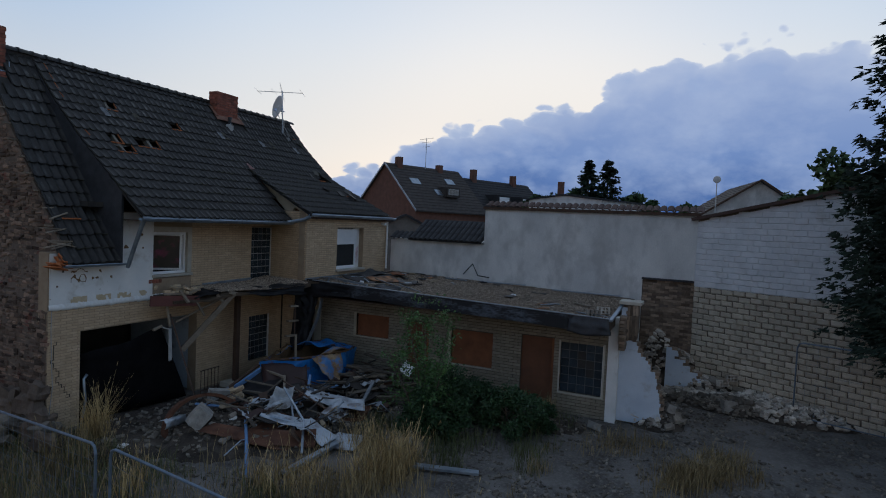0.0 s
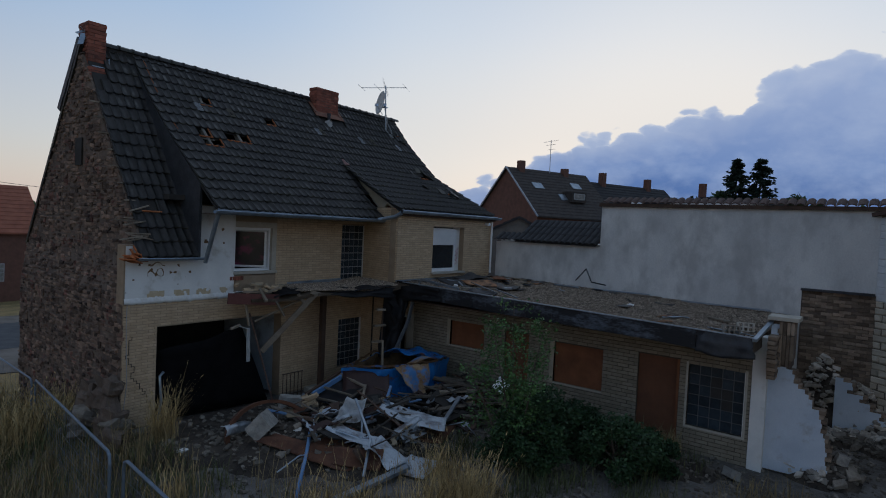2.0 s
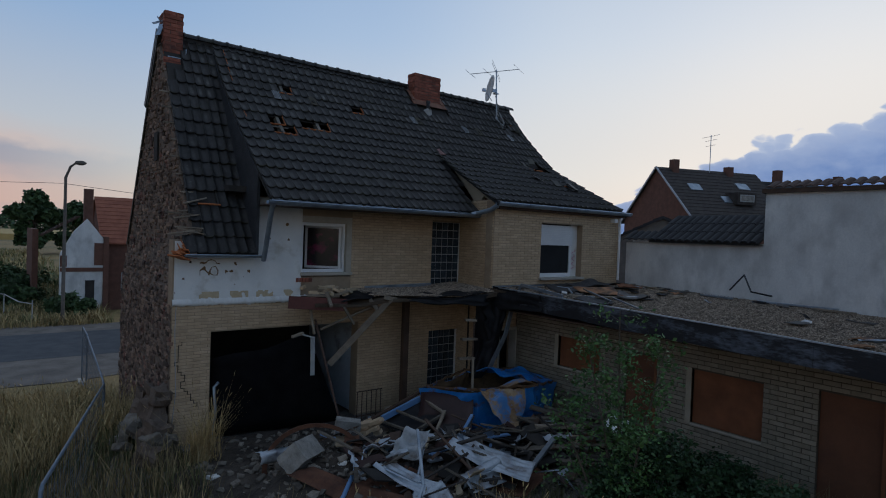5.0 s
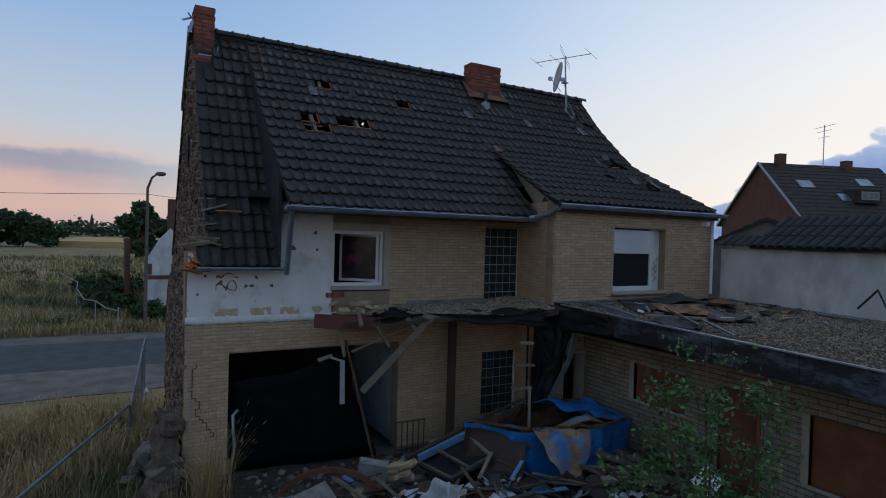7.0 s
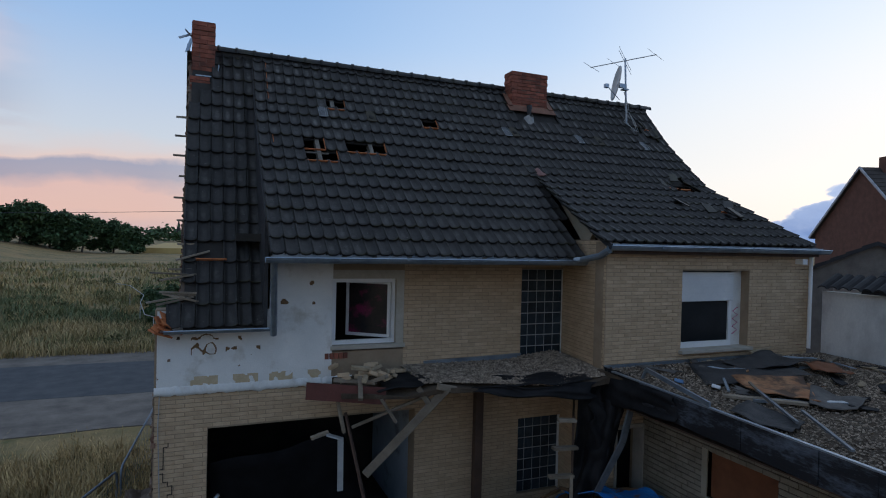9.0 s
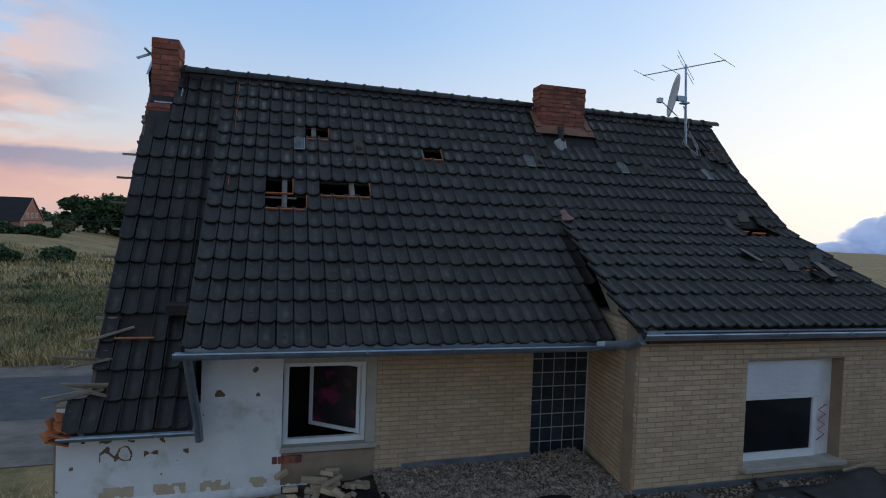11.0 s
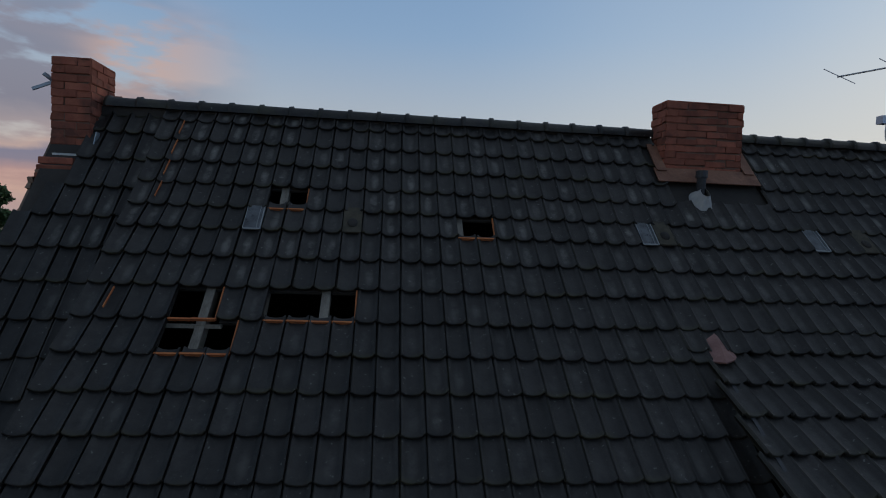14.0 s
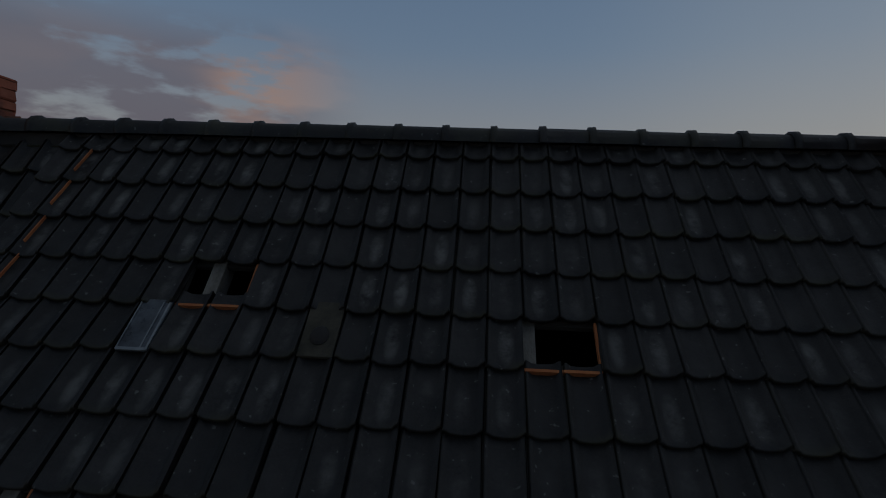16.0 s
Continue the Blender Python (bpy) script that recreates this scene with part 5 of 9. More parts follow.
tube(bm, [(1.98, -0.97, 4.64), (1.99, -0.86, 4.50), (2.05, -0.45, 3.75), (2.06, -0.33, 3.50)], 0.048, 10, cap=True)
part("downpipe", bm, m_zinc, house, "short bent zinc downpipe with an open end")
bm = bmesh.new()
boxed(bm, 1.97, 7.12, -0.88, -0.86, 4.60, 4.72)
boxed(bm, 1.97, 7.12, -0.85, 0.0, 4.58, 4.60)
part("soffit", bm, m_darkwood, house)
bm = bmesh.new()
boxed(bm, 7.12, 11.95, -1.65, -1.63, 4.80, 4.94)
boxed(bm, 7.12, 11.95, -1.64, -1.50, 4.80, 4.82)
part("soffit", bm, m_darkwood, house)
bm = bmesh.new()
tube(bm, [(11.86, -1.56, 4.86), (11.86, -1.56, 3.05)], 0.035, 8)
part("downpipe", bm, m_white, house, "thin white corner pipe")
bm = bmesh.new()
boxed(bm, 11.5, 11.62, -1.66, -1.5, 4.66, 4.76)
part("wall_lamp", bm, m_white, house)


def ring(bm, x0, x1, z0, z1, w, y0, y1):
    boxed(bm, x0, x1, y0, y1, z0, z0 + w)
    boxed(bm, x0, x1, y0, y1, z1 - w, z1)
    boxed(bm, x0, x0 + w, y0, y1, z0 + w, z1 - w)
    boxed(bm, x1 - w, x1, y0, y1, z0 + w, z1 - w)


# first-floor window: cement surround, white frame, casement standing open
w1 = part("window", box(2.99, 4.18, 0.0, 0.02, 3.14, 3.20), m_greyframe, house, "white window with the casement swung open inwards")
bm = bmesh.new()
boxed(bm, 4.05, 4.18, -0.012, 0.10, 3.22, 4.44)
boxed(bm, 2.99, 4.05, -0.010, 0.10, 4.30, 4.44)
part("surround", bm, m_greyframe, w1, "grey cement surround")
part("sill", box(2.97, 4.20, -0.05, 0.16, 3.165, 3.235, bevel=0.008), m_greyframe, w1)
bm = bmesh.new()
ring(bm, 3.00, 4.06, 3.235, 4.30, 0.065, 0.08, 0.15)
part("frame", bm, m_white, w1)
bm = bmesh.new()
cm = Matrix.Translation((4.0, 0.16, 3.30)) @ Matrix.Rotation(radians(180 - 38), 4, "Z")
for a in ((0, 0.80, 0, 0.05), (0, 0.80, 0.89, 0.94), (0, 0.05, 0.05, 0.89), (0.75, 0.80, 0.05, 0.89)):
    boxed(bm, a[0], a[1], -0.025, 0.025, a[2], a[3], cm)
cas = part("casement", bm, m_white, w1)
m_magpane = material("sprayed_dark_pane", (0.02, 0.02, 0.022), (0.04, 0.03, 0.032), 3, 0.2, 0.0, stain=(0.20, 0.025, 0.085), stain_at=(0.48, 0.6), stain_scale=2.2)
bm = bmesh.new()
boxed(bm, 0.05, 0.75, -0.006, 0.006, 0.05, 0.89, cm)
part("pane", bm, m_magpane, cas, "dark pane sprayed magenta")
# added near-black sheet, stands in for the unlit room behind the window
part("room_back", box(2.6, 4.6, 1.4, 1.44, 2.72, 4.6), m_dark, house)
bm = bmesh.new()
for i in range(5):
    x = 2.88 + i * 0.075
    boxed(bm, x, x + 0.063, -0.03, 0.0, 3.03, 3.12)
part("exposed_brick_course", bm, m_rbrick_all, front, "red soldier bricks laid bare")

# extension window: roller shutter half down
EW = part("window", box(8.72, 10.28, -1.53, -1.28, 3.09, 3.14, bevel=0.006), m_greyframe, house, "white window with its roller shutter half lowered")
bm = bmesh.new()
ring(bm, 8.73, 10.04, 3.15, 4.50, 0.07, -1.36, -1.29)
boxed(bm, 8.80, 9.97, -1.36, -1.29, 3.22, 3.26)
part("frame", bm, m_white, EW)
part("reveal", box(10.045, 10.30, -1.33, -1.25, 3.14, 4.53), m_plaster, EW, "cream window reveal with red scrawl")
part("pane", box(8.80, 9.97, -1.33, -1.32, 3.26, 4.0), m_darkglass, EW)
part("sill", box(8.66, 10.34, -1.60, -1.30, 3.10, 3.16, bevel=0.008), m_greyframe, EW)
sh = part("shutter", box(8.74, 10.03, -1.40, -1.385, 3.98, 4.50), m_shutter, EW, "white roller shutter")
for i in range(11):
    z = 3.985 + i * 0.047
    part("slat", box(8.75, 10.02, -1.408, -1.398, z, z + 0.042, bevel=0.004), m_shutter, sh)
# likewise a near-black sheet for the room's shade
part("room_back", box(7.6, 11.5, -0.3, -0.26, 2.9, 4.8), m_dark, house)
# red scrawl on the reveal: plain strokes
bm = bmesh.new()
tube(bm, [(10.10 + 0.13 * (i % 2), -1.334, 3.36 + i * 0.07) for i in range(8)], 0.008, 5)
part("scrawl", bm, m_pink, EW)


def glass_blocks(parent, m, hole, cols, rows, missing=(), joint=None, name="glass_block_window", label="dark glass block window with grimy joints"):
    u0, u1, v0, v1 = hole
    w = part(name, slab(m @ Matrix.Translation((0, 0, -0.075)), hole, [], 0.03), joint or m_joint, parent, label)
    du, dv = (u1 - u0) / cols, (v1 - v0) / rows
    b = bmesh.new()
    boxed(b, -du / 2 + 0.009, du / 2 - 0.009, -dv / 2 + 0.009, dv / 2 - 0.009, -0.02, 0.0)
    bmesh.ops.bevel(b, geom=[e for e in b.edges if all(v.co.z > -0.01 for v in e.verts)], offset=0.012, segments=2, affect="EDGES")
    me = finish("glass_block", b, m_block)
    for i in range(cols):
        for j in range(rows):
            if (i, j) in missing:
                mm = m @ Matrix.Translation((u0 + (i + 0.5) * du, v0 + (j + 0.5) * dv, -0.068))
                part("gap", box(-du / 2 + 0.006, du / 2 - 0.006, -dv / 2 + 0.006, dv / 2 - 0.006, -0.004, 0.002, mm), m_dark, w)
                continue
            o = new("glass_block", me)
            o.matrix_basis = m @ Matrix.Translation((u0 + (i + 0.5) * du, v0 + (j + 0.5) * dv, -0.055))
            under(o, w)
    b = bmesh.new()
    for a in ((u1 - 0.01, u1 + 0.035, v0, v1), ):
        boxed(b, a[0], a[1], a[2], a[3], -0.06, 0.016, m)
    part("trim", b, m_plaster, w, "pale edge trim")
    return w


glass_blocks(house, FRONT, GB1, 5, 8)
glass_blocks(house, FRONT, GB2, 5, 7)
# zinc flashing where the flat roof met the walls
bm = bmesh.new()
bar(bm, (4.55, -0.02, 2.86), (6.42, -0.02, 2.90), 0.03, 0.10)
boxed(bm, 7.10, 10.9, -1.53, -1.502, 2.90, 2.99)
part("wall_flashing", bm, m_zinc, house, "pale zinc wall flashing")
# doorway below the extension
d = part("doorway", box(7.36, 7.40, -1.53, -1.30, 0.0, 1.96), m_greyframe, house, "dark doorway with a pale frame")
part("jamb", box(7.91, 7.94, -1.54, -1.30, 0.0, 1.96), m_greyframe, d)
part("lintel", box(7.36, 7.95, -1.54, -1.30, 1.92, 1.98), m_greyframe, d)
# added near-black sheet for the shade of the passage
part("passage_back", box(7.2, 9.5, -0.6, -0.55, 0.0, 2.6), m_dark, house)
# one even near-black tone for the garage door skin
m_black = material("near_black_door_skin", (0.003, 0.003, 0.0035), (0.008, 0.008, 0.009), 3, 0.85, 0.3, 20, spec=0.1)
# garage: pale blue inner pier, black sagging door skin
m_bluewall = material("pale_blue_distemper", (0.30, 0.35, 0.40), (0.42, 0.47, 0.52), 2, 0.9, 0.2, 30, stain=(0.12, 0.12, 0.12), stain_scale=1.5)
part("garage_pier", box(4.44, 4.60, 0.30, 2.6, 0.0, 2.4), m_bluewall, house, "pale blue distempered inner wall")
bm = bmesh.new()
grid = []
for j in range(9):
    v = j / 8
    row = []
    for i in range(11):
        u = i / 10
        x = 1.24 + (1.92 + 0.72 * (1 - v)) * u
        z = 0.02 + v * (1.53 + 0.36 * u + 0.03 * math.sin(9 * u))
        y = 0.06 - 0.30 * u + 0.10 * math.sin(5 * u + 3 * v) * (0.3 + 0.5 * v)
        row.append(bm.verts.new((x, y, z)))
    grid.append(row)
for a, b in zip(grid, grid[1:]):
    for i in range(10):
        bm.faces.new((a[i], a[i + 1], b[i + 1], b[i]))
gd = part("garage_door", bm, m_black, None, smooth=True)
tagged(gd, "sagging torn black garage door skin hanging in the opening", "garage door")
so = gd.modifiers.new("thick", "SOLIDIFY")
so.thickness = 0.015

# ---- collapsed canopy along the front wall ----
m_darkzinc = material("weathered_dull_zinc", (0.10, 0.115, 0.13), (0.20, 0.22, 0.24), 4, 0.5, 0.3, 30, metal=0.4)
m_redlath = material("red_brown_lath", (0.07, 0.04, 0.03), (0.13, 0.085, 0.065), 4, 0.85, 0.3, 30)
canopy = thing("canopy", "collapsed gravelled flat canopy with splintered rafters", "canopy", (5.5, -0.5, 2.5))
bm = bmesh.new()
rc = random.Random(3)
xs = [3.0, 3.4, 3.9, 4.4, 4.9, 5.4, 5.9, 6.4, 6.9, 7.15]
top = []
for x in xs:
    e = -0.72 - 0.48 * min(1, max(0, (x - 3.0) / 1.3)) - 0.64 * min(1, max(0, (x - 4.6) / 1.6)) + rc.uniform(-0.05, 0.05)
    z = 2.84 - (0.10 if x < 4.2 else 0.0) + 0.10 * smooth(6.0, 7.0, x)
    top.append([bm.verts.new((x, y, z + dz)) for y, dz in ((-0.01, 0.0), (e * 0.5, -0.02), (e, -0.09 + rc.uniform(-0.04, 0.03)), (e, -0.16), (-0.01, -0.12))])
for a, b in zip(top, top[1:]):
    for k in range(4):
        bm.faces.new((a[k], a[k + 1], b[k + 1], b[k]))
bm.faces.new(top[0][::-1])
bm.faces.new(top[-1])
bmesh.ops.recalc_face_normals(bm, faces=bm.faces)
part("roof_slab", bm, m_gravelbed, canopy, "gravel-strewn bitumen felt slab")
bm = bmesh.new()
bar(bm, (2.52, -0.52, 2.68), (3.62, -0.92, 2.62), 0.03, 0.25)
part("fascia", bm, material("oxblood_board", (0.09, 0.03, 0.025), (0.15, 0.055, 0.045), 3, 0.7, 0.2), canopy, "oxblood painted fascia board")
for p, q, w, h in (((4.48, -1.24, 2.76), (3.43, -0.58, 1.35), 0.09, 0.13), ((2.98, -0.55, 2.52), (3.10, -0.52, 2.00), 0.05, 0.05), ((4.08, -1.05, 2.74), (4.22, -1.15, 2.52), 0.05, 0.08),
                   ((3.55, -0.92, 2.58), (3.78, -0.95, 2.22), 0.05, 0.05), ((3.20, -0.6, 2.10), (4.30, -1.00, 2.62), 0.045, 0.045), ((3.28, -0.55, 2.70), (3.62, -0.95, 2.92), 0.08, 0.06),
                   ((2.95, -0.45, 2.80), (3.50, -0.80, 2.80), 0.10, 0.05), ((3.30, -0.62, 2.86), (3.22, -1.00, 2.62), 0.07, 0.06), ((2.60, -0.55, 1.98), (2.86, -0.52, 2.04), 0.07, 0.05), ((4.30, -1.28, 2.80), (4.62, -1.22, 2.72), 0.06, 0.09)):
    b = bmesh.new()
    bar(b, p, q, w, h)
    bmesh.ops.bevel(b, geom=b.edges[:], offset=0.006, segments=1, affect="EDGES")
    part("rafter", b, m_wood, canopy, "splintered grey rafter")
b = bmesh.new()
bar(b, (3.03, -0.60, 1.96), (3.03, -0.64, 1.18), 0.085, 0.025)
bar(b, (2.82, -0.56, 2.02), (3.05, -0.60, 1.94), 0.12, 0.02)
part("angle_strip", b, m_joint, canopy, "bent pale metal strip")
b = bmesh.new()
bar(b, (3.12, -0.50, 2.30), (3.53, -0.95, 0.22), 0.045, 0.03)
part("hanging_lath", b, m_redlath, canopy, "thin red-brown lath hanging down")
b = box(5.26, 5.40, -0.62, -0.50, 0.12, 2.74, bevel=0.008)
part("post", b, m_darkwood, canopy, "dark stained wooden post")
part("post_base", box(5.0, 5.66, -0.85, -0.3, 0.0, 0.14, bevel=0.01), m_greyframe, canopy)
# gravel on the canopy: too small to count
def gravel(name, n, place, parent, label, seed, r0=0.012, r1=0.03):
    rg = random.Random(seed)
    V, F = [], []
    for i in range(n):
        x, y, z = place(rg)
        r = rg.uniform(r0, r1)
        b = len(V)
        for d in ((1, 0, 0), (-0.9, 0.3, 0), (0, 1, 0.1), (0.1, -1, 0), (0, 0, 0.8), (0, 0.1, -0.6)):
            V.append((x + d[0] * r * rg.uniform(0.7, 1.3), y + d[1] * r * rg.uniform(0.7, 1.3), z + d[2] * r * rg.uniform(0.7, 1.2)))
        F += [tuple(b + i for i in f) for f in ((0, 2, 4), (2, 1, 4), (1, 3, 4), (3, 0, 4), (2, 0, 5), (1, 2, 5), (3, 1, 5), (0, 3, 5))]
    me = bpy.data.meshes.new(name)
    me.from_pydata(V, [], F)
    me.materials.append(m_gravel)
    o = new(name, me)
    under(o, parent)
    return tagged(o, label, kind="stuff")


def on_canopy(rg):
    x = rg.uniform(4.15, 7.15)
    y = -rg.random() ** 0.9 * (1.12 + 0.62 * min(1.0, max(0.0, (x - 4.5) / 1.6)))
    return x, y, 2.845 + rg.uniform(0, 0.02) + 0.035 * y + 0.10 * smooth(6.0, 7.0, x)


gravel("gravel", 15000, on_canopy, canopy, "loose pale roof gravel", 4, 0.010, 0.026)
# torn felt hanging from the canopy's corner
def drape(name, pts0, pts1, n, mat, parent, label, fold=0.08, thick=0.012, seed=1):
    """Cloth-like strip between two rails of points, folded."""
    rg = random.Random(seed)
    ph = [rg.uniform(0, 6) for _ in range(4)]
    b = bmesh.new()
    at = lambda pts, s: Vector(pts[min(int(s * (len(pts) - 1)), len(pts) - 2)]).lerp(Vector(pts[min(int(s * (len(pts) - 1)), len(pts) - 2) + 1]), s * (len(pts) - 1) - min(int(s * (len(pts) - 1)), len(pts) - 2))
    rows = []
    for i in range(n + 1):
        s = i / n
        p, q = at(pts0, s), at(pts1, s)
        nrm = (q - p).cross(Vector((0, 0, 1)))
        nrm = nrm.normalized() if nrm.length > 1e-4 else Vector((0, 1, 0))
        rows.append([b.verts.new(p.lerp(q, k / n) + nrm * fold * (math.sin(7 * k / n + ph[0] + 4 * s) + 0.5 * math.sin(15 * k / n + ph[1] - 6 * s)) + nrm * fold * 1.3 * noise.noise(p.lerp(q, k / n) * 4.5) + Vector((0, 0, fold * 0.4 * math.sin(11 * s + ph[2] + 3 * k / n)))) for k in range(n + 1)])
    for a, c in zip(rows, rows[1:]):
        for k in range(n):
            b.faces.new((a[k], a[k + 1], c[k + 1], c[k]))
    o = part(name, b, mat, parent, label, smooth=True)
    if thick:
        sm = o.modifiers.new("thick", "SOLIDIFY")
        sm.thickness = thick
    return o


drape("torn_felt", [(6.62, -1.50, 2.78), (6.62, -1.50, 2.12), (6.55, -1.50, 1.5), (6.40, -1.50, 0.98)], [(7.32, -1.90, 2.84), (7.10, -1.92, 2.2), (6.90, -1.95, 1.6), (6.50, -1.95, 1.0)], 18, m_blackfelt, canopy, "torn black roofing felt hanging down", 0.10)
drape("torn_felt", [(4.9, -1.34, 2.79), (5.6, -1.62, 2.77), (6.6, -1.88, 2.84)], [(4.9, -1.40, 2.70), (5.6, -1.68, 2.62), (6.6, -1.92, 2.60)], 16, m_blackfelt, canopy, "torn roofing felt edge", 0.05)
drape("torn_felt", [(5.35, -1.05, 2.83), (5.9, -1.20, 2.86), (6.6, -1.25, 2.88)], [(5.35, -1.50, 2.80), (5.9, -1.72, 2.82), (6.6, -1.88, 2.88)], 14, m_blackfelt, canopy, "felt edge curled back over the gravel", 0.05, seed=9)
drape("torn_felt", [(3.62, -0.40, 2.86), (3.95, -0.55, 2.87), (4.2, -0.7, 2.85)], [(3.55, -0.95, 2.70), (4.0, -1.05, 2.78), (4.4, -1.12, 2.80)], 12, m_blackfelt, canopy, "torn bluish black roofing felt", 0.05, seed=4)
drape("torn_felt", [(6.95, -1.60, 2.86), (7.05, -1.75, 2.86), (7.2, -2.0, 2.94)], [(6.60, -1.75, 2.2), (6.85, -1.9, 1.5), (7.15, -2.0, 2.4)], 14, m_blackfelt, canopy, "torn black roofing felt hanging down", 0.07, seed=6)
b = bmesh.new()
bar(b, (7.28, -2.12, 2.92), (7.00, -2.12, 1.95), 0.04, 0.10)
bar(b, (7.00, -2.12, 1.95), (6.60, -2.06, 1.22), 0.04, 0.09)
part("hanging_strip", b, m_darkzinc, canopy, "bent dull zinc edge strip")
b = bmesh.new()
bar(b, (7.30, -2.10, 2.78), (7.28, -2.28, 3.08), 0.03, 0.04)
bar(b, (7.28, -2.28, 3.08), (6.92, -3.80, 2.99), 0.03, 0.06)
part("loose_strip", b, m_zinc, canopy, "bent zinc edge strip sticking up")
# ladder-like rungs left of the felt
lad = thing("shutter_frame", "broken grey wooden frame with stub rungs", "frame", (5.95, -1.2, 0.9))
for x0, x1, z in ((5.92, 6.32, 1.45), (5.98, 6.38, 1.87), (6.06, 6.34, 2.29)):
    b = bmesh.new()
    bar(b, (x0, -1.80, z), (x1, -1.84, z - 0.02), 0.10, 0.045)
    part("rung", b, m_wood, lad)
for p, q in (((6.28, -1.86, 1.46), (6.22, -1.95, 0.72)), ((6.36, -1.76, 1.40), (6.38, -1.74, 2.30))):
    b = bmesh.new()
    bar(b, p, q, 0.05 if q[2] < 1 else 0.03, 0.08 if q[2] < 1 else 0.03)
    part("stile", b, m_wood if q[2] < 1 else m_darkwood, lad)

# ---- aerial and dish on the roof ----
aer = thing("roof_aerial", "galvanised aerial mast with antenna rods and grey satellite dish", "antenna", (10.9, 2.75, 7.8))
b = bmesh.new()
tube(b, [(10.93, 2.72, 7.80), (10.86, 2.76, 9.66)], 0.024, 8)
part("mast", b, m_steel, aer)
BOOM, ROD = Vector((-0.44, 0.90, 0.0)), Vector((0.90, 0.42, -0.06))
HEAD = Vector((10.86, 2.76, 9.60))
rods = [(HEAD - BOOM * 0.80, HEAD + BOOM * 0.95, 0.011), (HEAD - BOOM * 0.78 - ROD * 0.47, HEAD - BOOM * 0.78 + ROD * 0.47, 0.006), (HEAD + BOOM * 0.92 - ROD * 0.42, HEAD + BOOM * 0.92 + ROD * 0.42, 0.006), (HEAD + BOOM * 0.30 - ROD * 0.40, HEAD + BOOM * 0.30 + ROD * 0.34, 0.006)]
tilt = ROD * 0.36 + Vector((0, 0, -0.20))
rods += [(HEAD + Vector((0, 0, 0.05 * k)) - tilt, HEAD + Vector((0, 0, 0.05 * k)) + tilt, 0.006) for k in (-1, 1)]
for p, q, r in rods:
    b = bmesh.new()
    tube(b, [p, q], r, 6)
    part("rod", b, m_steel, aer)
b = bmesh.new()
dm = Matrix.Translation((10.62, 2.70, 8.98)) @ Vector((-0.87, 0.40, 0.16)).to_track_quat("Z", "Y").to_matrix().to_4x4()
rings = []
for r in (0.0001, 0.12, 0.24, 0.34, 0.42, 0.43):
    rings.append([b.verts.new(dm @ Vector((math.cos(t) * r * 0.92, math.sin(t) * r, 0.33 * r * r - (0.012 if r == 0.43 else 0)))) for t in (2 * math.pi * k / 24 for k in range(24))])
for a, c in zip(rings, rings[1:]):
    for k in range(24):
        b.faces.new((a[k], a[(k + 1) % 24], c[(k + 1) % 24], c[k]))
dish = part("dish", b, material("grey_dish_paint", (0.40, 0.39, 0.37), (0.52, 0.51, 0.48), 3, 0.6, 0.05), aer, "grey satellite dish", smooth=True)
dish.modifiers.new("thick", "SOLIDIFY").thickness = 0.012
b = bmesh.new()
tube(b, [(10.60, 2.62, 8.56), (10.2, 2.42, 8.68), (9.98, 2.30, 8.74)], 0.011, 6)
boxed(b, 9.90, 9.99, 2.25, 2.34, 8.70, 8.79)
part("feed_arm", b, m_steel, aer)
b = bmesh.new()
boxed(b, 10.66, 10.88, 2.70, 2.78, 8.90, 9.0)
boxed(b, 10.78, 10.93, 2.67, 2.81, 8.85, 8.88)
part("bracket", b, m_zinc, aer)
for k in range(3):
    b = bmesh.new()
    tube(b, [(10.86 - 0.02 * k, 2.73, 8.8), (10.78 + 0.06 * k, 2.62, 8.4), (10.80 - 0.05 * k, 2.55, 8.0), (10.92 + 0.07 * k, 2.42, 7.76), (11.02, 2.5, 7.9 + 0.05 * k), (10.95, 2.68, 8.3)], 0.006, 5)
    part("cable", b, m_joint, aer, "loose grey aerial cable")

# ---- flat-roofed annex ----
annex = thing("annex", "low flat-roofed brick annex with boarded windows", "outbuilding", (10.0, -6.0, 0))
ANX = frame_of((7.95, 0, 0), (0, -1, 0), (0, 0, 1))
A_DOOR, A_GLASS, A_WIN, A_WIN2, A_DOOR2 = (8.09, 8.98, -0.2, 1.94), (9.16, 10.25, 0.58, 1.90), (6.03, 7.27, 0.88, 1.86), (2.86, 3.98, 1.30, 1.98), (4.62, 5.32, -0.2, 1.93)
A_HOLES = [A_DOOR, A_GLASS, A_WIN, A_WIN2, A_DOOR2]
afront = part("front_wall", slab(ANX, (1.50, 10.36, -0.1, 2.72), A_HOLES, 0.26), m_annexjoint, annex, "pale buff brick wall")
brickwork(afront, ANX, (1.52, 10.36, 0.0, 2.70), A_HOLES, 0.25, 0.083, 0.013, m_wbrick, m_wbrick_all, (7.95, -7.0, 1.6), proud=0.012, rough=0.003, seed=21, label="pale buff bricks in running bond")
